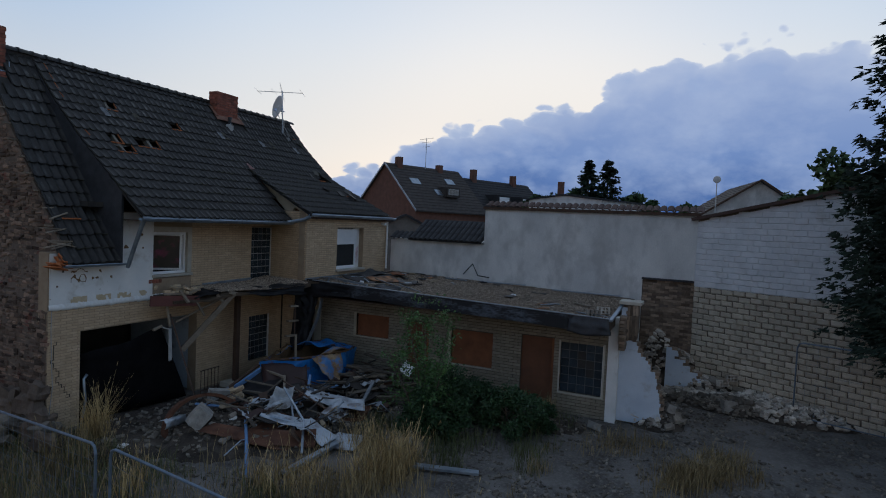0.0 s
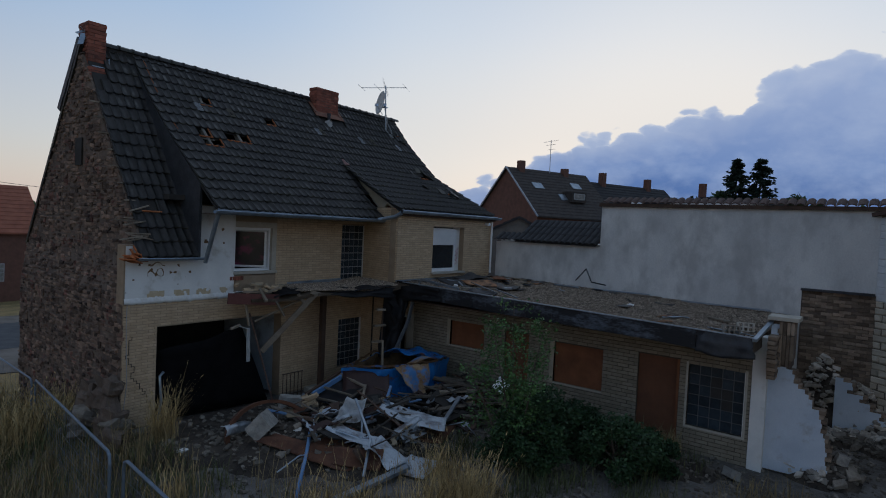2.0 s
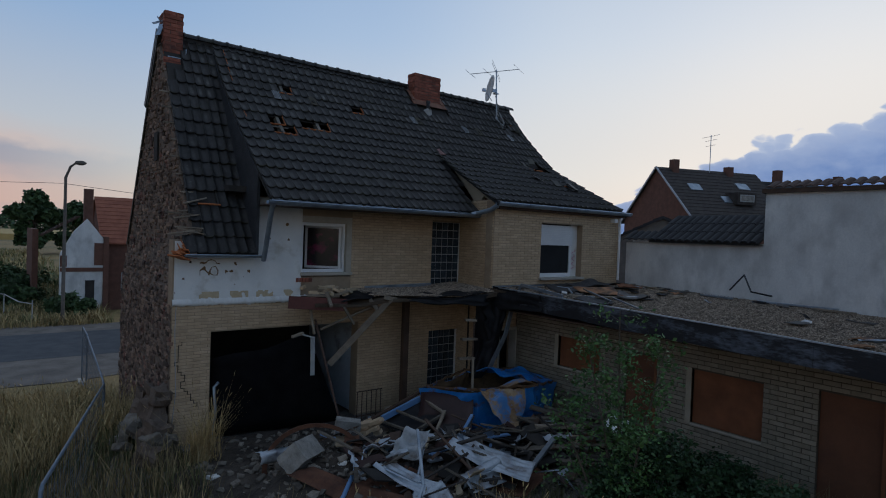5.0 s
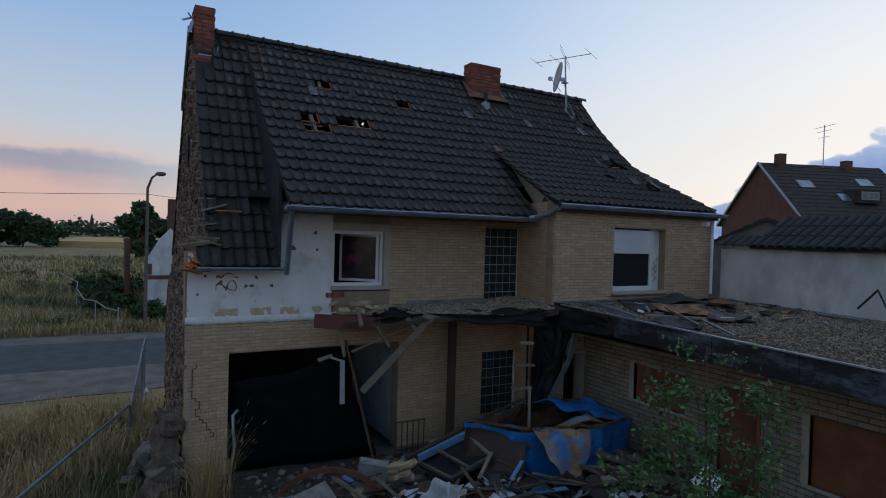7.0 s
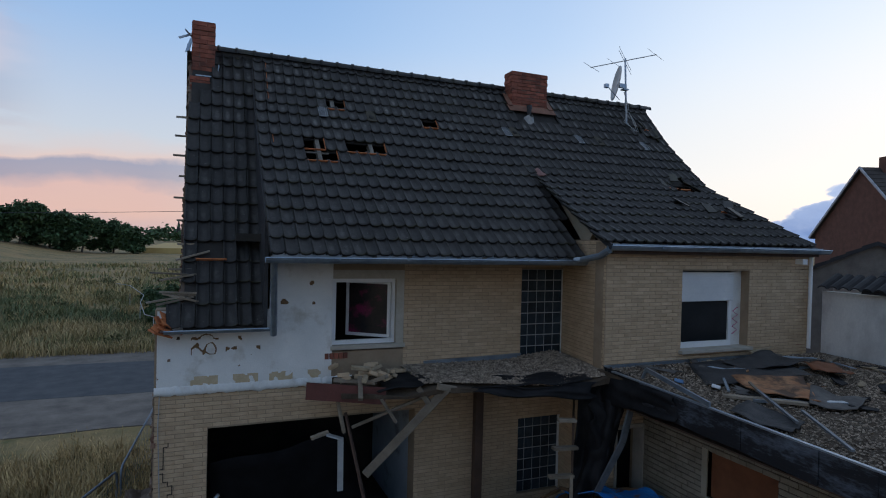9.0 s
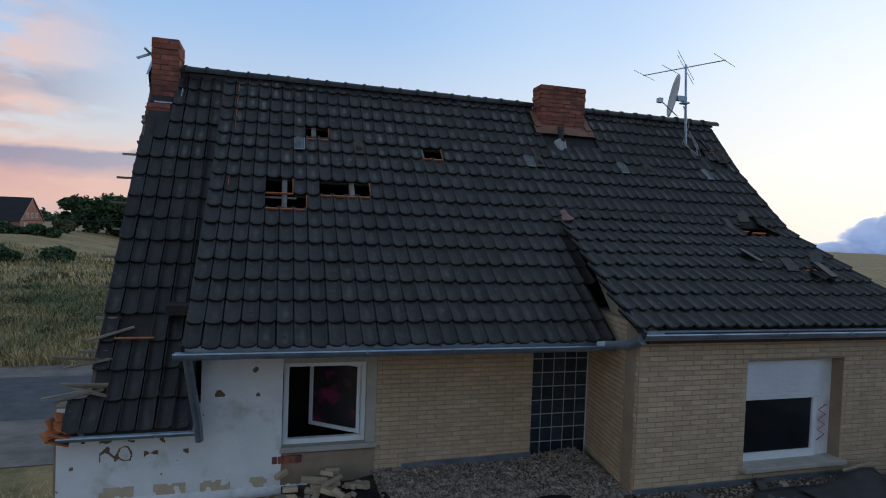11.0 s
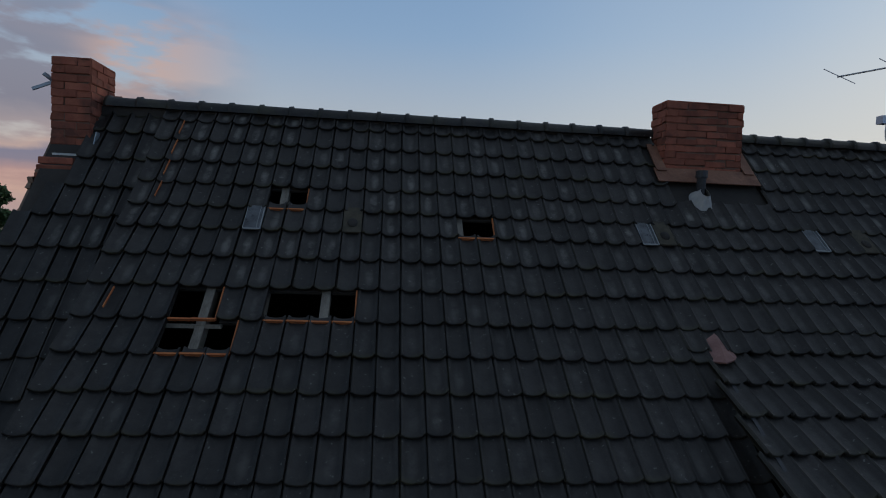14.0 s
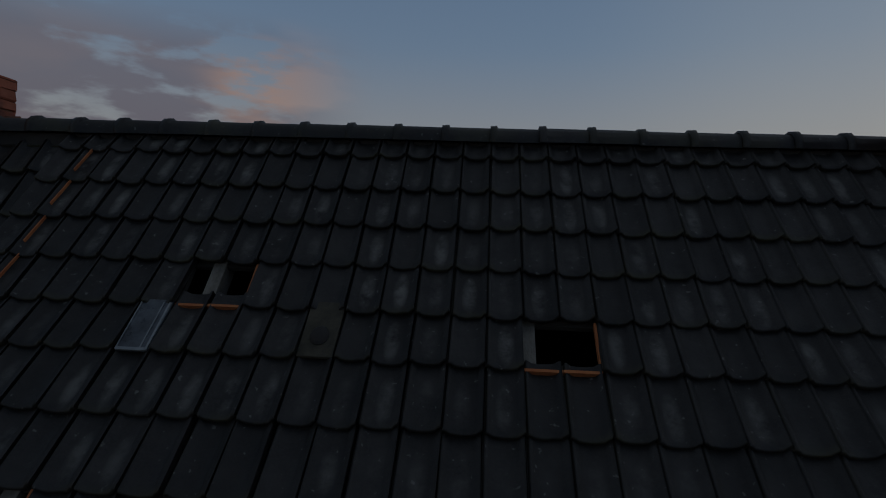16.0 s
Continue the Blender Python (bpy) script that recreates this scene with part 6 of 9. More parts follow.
for h, mat, lab in ((A_WIN, m_chip, "window boarded up with orange chipboard"), (A_WIN2, m_chip, "window boarded up with orange chipboard")):
    w = part("boarded_window", slab(ANX @ Matrix.Translation((0, 0, -0.07)), h, [], 0.02), mat, annex, lab)
    b = bmesh.new()
    boxed(b, h[0] - 0.10, h[0], h[2] - 0.02, h[3] + 0.02, -0.10, 0.022, ANX)
    part("reveal", b, m_cheek, w, "pale window reveal")
    b = bmesh.new()
    boxed(b, h[0], h[1], h[2] - 0.03, h[2], -0.10, 0.02, ANX)
    part("sill", b, m_greyframe, w)
for h in (A_DOOR, A_DOOR2):
    dd = part("boarded_door", slab(ANX @ Matrix.Translation((0, 0, -0.06)), (h[0], h[1], 0.0, h[3]), [], 0.03), m_door, annex, "doorway closed with brown hardboard")
    b = bmesh.new()
    boxed(b, h[1] - 0.05, h[1], 0.0, h[3], -0.05, 0.02, ANX)
    part("jamb", b, m_chip, dd)
glass_blocks(annex, ANX, A_GLASS, 5, 6, missing={(2, 3), (3, 3), (2, 4), (3, 2)}, joint=m_blockjoint, label="dark glass block window with broken blocks")
b = bmesh.new()
ring_h = (A_GLASS[0] - 0.045, A_GLASS[1] + 0.045, A_GLASS[2] - 0.05, A_GLASS[3] + 0.03)
for a in ((ring_h[0], ring_h[1], ring_h[2], A_GLASS[2]), (ring_h[0], A_GLASS[0], A_GLASS[2], ring_h[3]), (A_GLASS[1], ring_h[1], A_GLASS[2], ring_h[3])):
    boxed(b, a[0], a[1], a[2], a[3], -0.05, 0.018, ANX)
part("window_surround", b, m_greyframe, annex, "pale cement surround")
part("corner_pier", slab(ANX @ Matrix.Translation((0, 0, 0.02)), (10.36, 10.62, -0.05, 2.66), [], 0.32), m_plaster, annex, "cream rendered corner pier")
part("end_wall", box(8.25, 12.3, -10.60, -10.36, -0.05, 2.6), m_wbrick_all, annex)
# roof slab, falling slightly towards its free end
ROOF_Z = lambda y: 3.04 + 0.027 * y
b = bmesh.new()
vs = []
for y in (-1.5, -10.50):
    for x, dz in ((6.98, -0.30), (12.28, -0.30), (12.28, -0.06), (6.98, -0.06)):
        vs.append(b.verts.new((x, y, ROOF_Z(y) + dz)))
for f in ((0, 1, 2, 3), (7, 6, 5, 4), (0, 4, 5, 1), (1, 5, 6, 2), (2, 6, 7, 3), (3, 7, 4, 0)):
    b.faces.new([vs[i] for i in f])
bmesh.ops.recalc_face_normals(b, faces=b.faces)
part("roof_slab", b, m_gravelbed, annex, "gravel-covered flat roof")
rf = random.Random(31)
y = -2.5
while y > -10.45:
    l = rf.uniform(0.5, 1.3)
    e = max(-10.5, y - l)
    b = bmesh.new()
    d = rf.uniform(0, 0.02)
    vs = []
    for yy in (y, e + 0.006):
        for x, dz in ((6.955 - d, -0.36 - rf.uniform(0, 0.03)), (6.978, -0.36), (6.978, -0.015), (6.955 - d, -0.015)):
            vs.append(b.verts.new((x, yy, ROOF_Z(yy) + dz)))
    for f in ((0, 1, 2, 3), (7, 6, 5, 4), (0, 4, 5, 1), (1, 5, 6, 2), (2, 6, 7, 3), (3, 7, 4, 0)):
        b.faces.new([vs[i] for i in f])
    bmesh.ops.recalc_face_normals(b, faces=b.faces)
    part("fascia_board", b, m_fascia, annex, "scorched bluish-black fascia felt")
    y = e
b = bmesh.new()
bar(b, (6.955, -1.9, ROOF_Z(-1.9) + 0.0), (6.955, -10.5, ROOF_Z(-10.5) + 0.0), 0.05, 0.02)
part("edge_trim", b, m_zinc, annex, "thin zinc roof edge")
drape("torn_felt", [(6.93, -9.55, 2.78), (6.93, -10.0, 2.77), (6.93, -10.48, 2.76)], [(6.90, -9.5, 2.36), (6.90, -10.0, 2.30), (6.88, -10.55, 2.38)], 10, m_felt, annex, "torn black felt at the roof corner", 0.02)
# black sheet that covers the house end of the fascia
drape("torn_felt", [(7.02, -1.62, 3.01), (6.97, -2.2, 2.99), (6.95, -3.2, 2.95)], [(6.92, -1.66, 2.45), (6.90, -2.25, 2.52), (6.92, -3.25, 2.62)], 14, m_blackfelt, annex, "black felt sheet over the roof edge", 0.035, seed=12)
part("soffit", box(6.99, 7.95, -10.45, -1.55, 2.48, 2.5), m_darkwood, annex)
b = bmesh.new()
bar(b, (6.90, -10.52, 2.72), (8.3, -10.62, 2.98), 0.08, 0.05)
part("end_strip", b, m_zinc, annex, "bent zinc end strip")
rk = random.Random(77)
for r in range(10):
    for x0, w in ((7.62 + 0.10 * abs(r - 5) / 5 + rk.uniform(-0.04, 0.04), 0.22), (7.88, 0.25)):
        part("broken_brick", box(x0, x0 + w - 0.012, -10.76 - rk.uniform(0, 0.05), -10.625, 1.88 + r * 0.085, 1.953 + r * 0.085, bevel=0.010), m_rawbrick, annex)


def on_annex(rg):
    x, y = rg.uniform(7.0, 12.2), rg.uniform(-10.4, -1.55)
    return x, y, ROOF_Z(y) - 0.055 + rg.uniform(0, 0.012)


gravel("gravel", 36000, on_annex, annex, "loose pale roof gravel", 9, 0.008, 0.021)

# toothed remains of the white inner wall beyond the annex
frag = thing("wall_fragment", "broken white-plastered inner wall with toothed bricks", "ruined wall", (8.2, -11.1, 0))
FR = frame_of((8.12, 0, 0), (0, -1, 0), (0, 0, 1))
TORN = ((0.0, 11.70), (0.72, 11.68), (0.74, 11.60), (1.30, 11.55), (1.38, 11.40), (1.62, 11.28), (1.80, 11.10), (2.05, 10.98), (2.12, 10.90), (2.95, 10.88))


def torn_edge(z):
    for (z0, u0), (z1, u1) in zip(TORN, TORN[1:]):
        if z0 <= z <= z1:
            return u0 + (u1 - u0) * (z - z0) / max(z1 - z0, 1e-6)
    return TORN[-1][1]


for r in range(34):
    z = 0.086 * r
    u = torn_edge(z) + (0.06 if r % 2 else 0.0) + rk.uniform(-0.03, 0.03)
    part("masonry", box(8.135, 8.40, -u, -10.62, z, z + 0.078, bevel=0.006), m_rawbrick, frag)
    e = min(u - 0.01, torn_edge(z) + rk.uniform(-0.05, 0.03)) if z < 2.08 else 10.74 + rk.uniform(-0.02, 0.02)
    part("plaster", slab(FR, (10.62, e, z + (0.02 if r == 0 else 0.0), z + 0.0862), [], 0.014), m_bluewash, frag)
part("core", box(8.15, 8.385, -10.90, -10.63, 0.0, 2.98), m_lime, frag)
part("pier_head", box(8.11, 8.55, -11.0, -10.76, 2.1, 2.985), m_lime, frag)
for i in range(4):
    y = -10.762 - 0.066 * i
    part("brick", box(8.075, 8.56, y - 0.058, y, 2.12 + rk.uniform(-0.08, 0.12), 2.72, bevel=0.006), m_rawbrick, frag)
    part("brick", box(8.075, 8.56, y - 0.058, y, 2.735, 2.985, bevel=0.006), m_rawbrick, frag)
part("coping", box(8.05, 8.62, -11.10, -10.55, 3.0, 3.08, bevel=0.01), m_greyframe, frag)

# ---- rendered wall behind the annex ----
YW = frame_of((12.30, 0, 0), (0, -1, 0), (0, 0, 1))
tall = part("wall_yard_tall", slab(YW, (5.28, 12.25, -0.1, 5.40), [], 0.30), m_render)
tagged(tall, "tall white rendered yard wall streaked with grey damp", "wall", kind="structure")
lowv = part("wall_yard_low", slab(YW, (1.50, 5.28, -0.1, 4.14), [], 0.28), m_render)
tagged(lowv, "low white rendered wall under a dark tile edge", "wall", kind="structure")
# pantile coping on the tall wall
coping = thing("wall_coping", "brown clay pantile coping on a wall", "coping", (12.4, -8.7, 5.4))
part("bed", box(12.22, 12.72, -12.3, -5.22, 5.40, 5.50), m_darkwood, coping)


def pantile(w=0.21, l=0.45):
    b = bmesh.new()
    pr = [(-0.5, 0.0), (-0.3, 0.05), (0.0, 0.065), (0.3, 0.05), (0.5, 0.0)]
    a = [[b.verts.new((u * w, yy, h + dz)) for u, h in pr] for yy, dz in ((0, 0.0), (l, 0.16))]
    c = [b.verts.new((v.co.x * 0.8, v.co.y, v.co.z * 0.6)) for v in a[0]]
    for i in range(4):
        b.faces.new((a[0][i], a[0][i + 1], a[1][i + 1], a[1][i]))
        b.faces.new((c[i], c[i + 1], a[0][i + 1], a[0][i]))
    return finish("pantile", b)


pm = pantile()
pl = [(0, Matrix.Translation((12.18, -5.28 - 0.215 * (i + 0.5), 5.50)) @ Matrix.Rotation(radians(-90), 4, "Z") @ Matrix.Rotation(rf.uniform(-0.03, 0.03), 4, "Y")) for i in range(33)]
pieces("pantile", coping, [pm], pl, m_brown_tile, m_brown_tile, (12, -8, 5.5))
# roof of the shed behind the low wall
shed = thing("shed", "low shed roofed with dark corrugated tiles behind a wall", "shed", (13.8, -3.4, 0))
b = bmesh.new()
boxed(b, 0, 1, 0, 1, 0, 1, Matrix(((1.40, 0, 0, 12.15), (0, 2.9, 0, -5.22), (0.74, 0, 0.06, 4.16), (0, 0, 0, 1))))
part("roof", b, m_slate, shed)
part("body", box(12.6, 15.0, -5.2, -1.5, 0.0, 4.2), m_render, shed)
pm2 = pantile(0.2, 0.5)
rm = math.atan2(0.74, 1.40)
pl = []
for r in range(3):
    for i in range(18 if r == 0 else 14):
        pl.append((0, Matrix.Translation((12.10 + r * 0.44, (-1.52 if r == 0 else -2.34) - 0.205 * (i + 0.5), 4.20 + r * 0.44 * 0.74 / 1.40)) @ Matrix.Rotation(radians(-90), 4, "Z") @ Matrix.Rotation(rm - 0.34, 4, "X")))
pieces("pantile", shed, [pm2], pl, m_slate, m_slate, (12, -3, 4.3))
# raw brickwork where a lean-to was torn off
raw = part("raw_brick_patch", slab(YW @ Matrix.Translation((0, 0, 0.006)), (10.70, 12.24, 0.0, 3.38), [], 0.006), m_lime, tall)
brickwork(raw, YW @ Matrix.Translation((0, 0, 0.006)), (10.72, 12.24, 0.2, 3.36), [], 0.25, 0.083, 0.014, m_rawbrick, m_rawbrick_all, (12.3, -11.6, 2), cap=200, proud=0.02, rough=0.008, jitter=0.01, seed=33, keep=lambda u, v: (u * 7.3 + v * 3.1) % 1.0 > 0.06)
part("patch_ledge", box(12.18, 12.30, -12.2, -10.68, 3.36, 3.42), m_felt, tall)
stub = thing("wall_stub", "stepped stub of a torn blue-white wall half buried in rubble", "ruined wall", (11.9, -12.2, 0))
rk2 = random.Random(19)
STUB = ((1.34, 11.66), (1.20, 11.88), (0.98, 12.08), (0.80, 12.32), (0.62, 12.52), (0.44, 12.80), (0.0, 12.90))
for r in range(16):
    z = 0.086 * r
    u = max([q for h, q in STUB if h >= z - 0.02] or [11.66]) + rk2.uniform(-0.06, 0.10)
    part("brick_course", box(11.815, 12.04, -u - rk2.uniform(0.02, 0.14), -11.58, z, z + 0.078, bevel=0.012), m_rawbrick, stub)
    part("plaster", box(11.80, 11.815, -u + 0.03, -11.56, z, z + 0.0862), m_bluewash, stub)

# ---- neighbour's barn: pale brick below, whitewash above ----
barn = thing("barn", "barn wall of pale sand-lime brick, whitewashed above", "barn", (11.2, -15.0, 0))
GA, GB = Vector((12.28, -12.22, 0)), Vector((9.55, -18.6, 0))
GW = frame_of(GA, GB - GA, (0, 0, 1))
GL = (GB - GA).length
TOPZ = lambda u: 5.30 + 0.22 * u
b = bmesh.new()
pr = [(0, -0.1), (GL, -0.1), (GL, TOPZ(GL)), (0, TOPZ(0))]
f0 = [b.verts.new(GW @ Vector((u, v, 0))) for u, v in pr]
f1 = [b.verts.new(GW @ Vector((u, v, -0.3))) for u, v in pr]
b.faces.new(f0)
b.faces.new(f1[::-1])
for i in range(4):
    k = (i + 1) % 4
    b.faces.new((f0[i], f1[i], f1[k], f0[k]))
bmesh.ops.recalc_face_normals(b, faces=b.faces)
bw = part("gable_wall", b, m_barnjoint, barn, "pale brick gable wall")
brickwork(bw, GW, (0, GL, 0.0, 3.25), [], 0.33, 0.163, 0.020, m_bbrick, m_bbrick_all, (11.6, -13.6, 2.2), proud=0.030, rough=0.011, jitter=0.009, edge=0.022, seed=41, label="pale sand-lime bricks")
brickwork(bw, GW, (0, GL, 3.25, 6.9), [], 0.33, 0.163, 0.010, m_white_brick, m_white_brick, (11.6, -13.6, 4), proud=0.022, rough=0.009, jitter=0.006, edge=0.016, seed=42, keep=lambda u, v: v < TOPZ(u) - 0.06, label="whitewashed bricks")
b = bmesh.new()
wash = [(0, 3.25), (GL, 3.25), (GL, TOPZ(GL) - 0.06), (0, TOPZ(0) - 0.06)]
f0 = [b.verts.new(GW @ Vector((u, v, 0.009))) for u, v in wash]
f1 = [b.verts.new(GW @ Vector((u, v, 0.001))) for u, v in wash]
b.faces.new(f0)
for i in range(4):
    k = (i + 1) % 4
    b.faces.new((f0[i], f1[i], f1[k], f0[k]))
bmesh.ops.recalc_face_normals(b, faces=b.faces)
part("whitewash", b, m_white_brick, barn, "whitewash filling the joints")
b = bmesh.new()
bar(b, GW @ Vector((-0.15, TOPZ(-0.15) + 0.04, -0.1)), GW @ Vector((GL, TOPZ(GL) + 0.04, -0.1)), 0.5, 0.09)
part("verge", b, m_brown_tile, barn, "brown tiled verge")

# ---- wreckage in the yard ----
def lay(name, bm, mat, label, category, m=None, group="", smooth=False):
    """A loose thing of one mesh with its origin at its pose."""
    me = finish(name, bm, mat, smooth) if isinstance(bm, bmesh.types.BMesh) else bm
    o = new(name, me)
    if m is not None:
        o.matrix_basis = m
    return tagged(o, label, category, group)


def heap_height(x, y):
    h = 0.0
    for cx, cy, rx, ry, hh in ((2.6, -3.2, 1.7, 1.3, 0.46), (4.2, -3.6, 1.6, 1.15, 0.46), (4.5, -2.3, 1.0, 0.8, 0.22), (6.6, -3.8, 1.7, 1.2, 0.46), (2.5, -1.0, 2.2, 1.2, 0.06), (5.2, -1.7, 1.8, 1.3, 0.06), (3.4, -4.6, 1.6, 0.9, 0.20), (1.0, -2.0, 1.0, 1.0, 0.15), (7.6, -5.2, 0.9, 1.4, 0.28),
                               (12.25, -11.30, 0.42, 0.55, 1.75), (12.2, -11.95, 0.36, 0.6, 1.25), (12.0, -12.9, 0.45, 1.0, 0.55), (11.35, -12.2, 0.6, 1.0, 0.20), (10.95, -14.4, 0.9, 2.3, 0.40), (8.6, -11.6, 0.8, 0.7, 0.32), (6.9, -8.4, 0.8, 1.8, 0.12), (0.15, 0.3, 0.5, 1.4, 0.45)):
        d = ((x - cx) / rx) ** 2 + ((y - cy) / ry) ** 2
        h = max(h, hh * max(0.0, 1 - d) ** 0.7) if d < 1 else h
    return h + ground_height(x, y)


b = bmesh.new()
nx, ny = 90, 80
grid = [[b.verts.new((0.0 + 12.2 * i / nx, -17.0 + 17.0 * j / ny, 0)) for i in range(nx + 1)] for j in range(ny + 1)]
for row in grid:
    for v in row:
        x, y = v.co.x, v.co.y
        h = heap_height(x, y) - ground_height(x, y)
        v.co.z = ground_height(x, y) + (h + 0.10 * h * noise.noise(Vector((x * 4, y * 4, 0))) + 0.05 * noise.noise(Vector((x * 9, y * 9, 0))) if h > 0.005 else -0.10)
for r, q in zip(grid, grid[1:]):
    for i in range(nx):
        b.faces.new((r[i], r[i + 1], q[i + 1], q[i]))
m_muck = material("dark_wreckage_muck", (0.026, 0.021, 0.017), (0.080, 0.064, 0.050), 2.6, 0.97, 0.9, 14, stain=(0.12, 0.098, 0.076), stain_at=(0.54, 0.7), stain_scale=2.2, depth=0.04)
o = part("rubble_heap", b, m_muck, None, smooth=True)
tagged(o, "low heaps of earth and rubble in the yard", "rubble", kind="stuff")

rd = random.Random(77)
m_chunk = material("broken_masonry", (0.075, 0.062, 0.049), (0.22, 0.195, 0.16), 4, 0.95, 0.5, 30, rnd=0.5)
m_pale = material("pale_broken_brick", (0.26, 0.225, 0.18), (0.54, 0.50, 0.44), 4, 0.95, 0.5, 30, rnd=0.45)
m_pale_all = material("pale_broken_brick_small", (0.26, 0.225, 0.18), (0.54, 0.50, 0.44), 4, 0.95, 0.5, 30, island=0.45)
m_chunk_all = material("broken_masonry_small", (0.075, 0.062, 0.049), (0.22, 0.195, 0.16), 4, 0.95, 0.5, 30, island=0.5)
m_metal = material("dented_white_sheet_metal", (0.30, 0.34, 0.39), (0.54, 0.58, 0.62), 3, 0.5, 0.4, 20, metal=0.25, stain=(0.13, 0.10, 0.085), stain_at=(0.53, 0.66), stain_scale=2.5)
m_bluemetal = material("blue_painted_pipe", (0.10, 0.20, 0.38), (0.16, 0.28, 0.48), 4, 0.5, 0.1, 30)
m_redrust = material("red_rust", (0.060, 0.026, 0.016), (0.145, 0.064, 0.034), 3, 0.85, 0.5, 30)


def chunk(seed, r=1.0):
    rg = random.Random(seed)
    b = bmesh.new()
    boxed(b, -0.5, 0.5, -0.32, 0.32, -0.22, 0.22)
    for v in b.verts:
        v.co += Vector((rg.uniform(-0.18, 0.18), rg.uniform(-0.12, 0.12), rg.uniform(-0.10, 0.10)))
    bmesh.ops.bevel(b, geom=b.edges[:], offset=0.05, segments=1, affect="EDGES")
    return finish("chunk", b)


chunk_meshes = [chunk(i) for i in range(10)]


def scatter_chunks(n, area, r0, r1, keep=None):
    out = []
    while len(out) < n:
        x, y = rd.uniform(area[0], area[1]), rd.uniform(area[2], area[3])
        if keep and not keep(x, y):
            continue
        s = rd.uniform(r0, r1) * (1.6 if rd.random() < 0.08 else 1)
        out.append((rd.randrange(10), Matrix.Translation((x, y, heap_height(x, y) + s * 0.12)) @ Euler((rd.uniform(-0.5, 0.5), rd.uniform(-0.5, 0.5), rd.uniform(0, 6.3))).to_matrix().to_4x4() @ Matrix.Diagonal((s, s, s, 1))))
    return out


hp = lambda x, y: heap_height(x, y) - ground_height(x, y) > 0.06
spots = scatter_chunks(330, (0.4, 8.4, -5.8, -1.4), 0.05, 0.16, hp)
pale = scatter_chunks(900, (9.6, 12.1, -16.8, -10.8), 0.05, 0.19, lambda x, y: hp(x, y) and (Vector((x, y, 0)) - GA).dot(GW.to_3x3() @ Vector((0, 0, 1))) > 0.1)
pale += scatter_chunks(140, (11.85, 12.25, -12.7, -10.8), 0.06, 0.20, hp)
pale += scatter_chunks(90, (7.9, 9.3, -12.3, -10.8), 0.08, 0.24, hp)
spots += scatter_chunks(150, (1.2, 4.4, -2.2, -0.35), 0.04, 0.12)
spots += scatter_chunks(60, (-0.3, 0.42, -0.6, 1.6), 0.08, 0.3)
rubble = thing("rubble", "heaped broken bricks and mortar lumps", "rubble", (5.0, -4.0, 0))
pieces("chunk", rubble, chunk_meshes, spots, m_chunk, m_chunk_all, (4.5, -4.2, 0.4), cap=300, label="small masonry rubble")
rubble2 = thing("rubble", "pale broken bricks heaped along the barn wall", "rubble", (11.0, -13.5, 0))
pieces("chunk", rubble2, chunk_meshes, pale, m_pale, m_pale_all, (9.5, -12.5, 0.4), cap=300, label="small pale masonry rubble")
small = scatter_chunks(6500, (0.6, 12.0, -16.5, -1.5), 0.02, 0.085, lambda x, y: (Vector((x, y, 0)) - GA).dot(GW.to_3x3() @ Vector((0, 0, 1))) > 0.1 and not (x > 7.9 and y > -10.5) and noise.noise(Vector((x * 0.6, y * 0.6, 4))) > -0.25)
V, F = [], []
for k, m in small:
    me = chunk_meshes[k]
    q = len(V)
    V.extend((m @ v.co)[:] for v in me.vertices)
    F.extend(tuple(q + j for j in p.vertices) for p in me.polygons)
me = bpy.data.meshes.new("grit")
me.from_pydata(V, [], F)
me.materials.append(m_chunk_all)
tagged(new("grit", me), "stone chips and grit strewn over the yard", "grit", kind="stuff")

# blue crumpled tank, open on top, rusty inside
m_tank = material("faded_blue_tank_paint", (0.014, 0.13, 0.43), (0.04, 0.22, 0.56), 2.6, 0.40, 0.5, 14, stain=(0.15, 0.075, 0.03), stain_at=(0.57, 0.64), stain_scale=2.3, depth=0.02)
m_tankin = material("ochre_rust_inside", (0.055, 0.032, 0.016), (0.17, 0.105, 0.05), 3, 0.85, 0.5, 20)
tank = thing("crumpled_tank", "crumpled open blue steel tank with rusty insides", "tank", (6.6, -2.6, 0.1))


RIM = [Vector(p) for p in ((5.06, -1.85, 0.93), (5.45, -3.02, 1.08), (6.70, -3.40, 1.10), (7.72, -2.95, 0.95), (7.62, -1.95, 1.05), (6.30, -1.55, 1.08))]
CEN = sum(RIM, Vector()) / 6


def tank_shell(grow, name, mat, label):
    b = bmesh.new()
    seg, rows = 9, 10
    loop = [RIM[i].lerp(RIM[(i + 1) % 6], k / seg) for i in range(6) for k in range(seg)]
    rings = []
    for j in range(rows + 1):
        v = j / rows
        ring_row = []
        for r in loop:
            out = Vector((r.x - CEN.x, r.y - CEN.y, 0)).normalized()
            p = Vector((r.x, r.y, 0.03 + (r.z - 0.03) * v + 0.06 * v * noise.noise(r * 3.1))) + out * grow
            dent = 0.22 * noise.noise(Vector((r.x * 1.3, r.y * 1.3, v * 1.6))) + 0.10 * abs(noise.noise(Vector((r.x * 3.3, r.y * 3.3, v * 3 + 4)))) - 0.10 * (1 - v)
            ring_row.append(b.verts.new(p + out * dent * (0.25 + 0.75 * v)))
        rings.append(ring_row)
    n = len(loop)
    for p, q in zip(rings, rings[1:]):
        for i in range(n):
            f = (p[i], p[(i + 1) % n], q[(i + 1) % n], q[i])
            b.faces.new(f if grow >= 0 else f[::-1])
    b.faces.new(rings[0][::-1] if grow >= 0 else rings[0])
    return part(name, b, mat, tank, label)


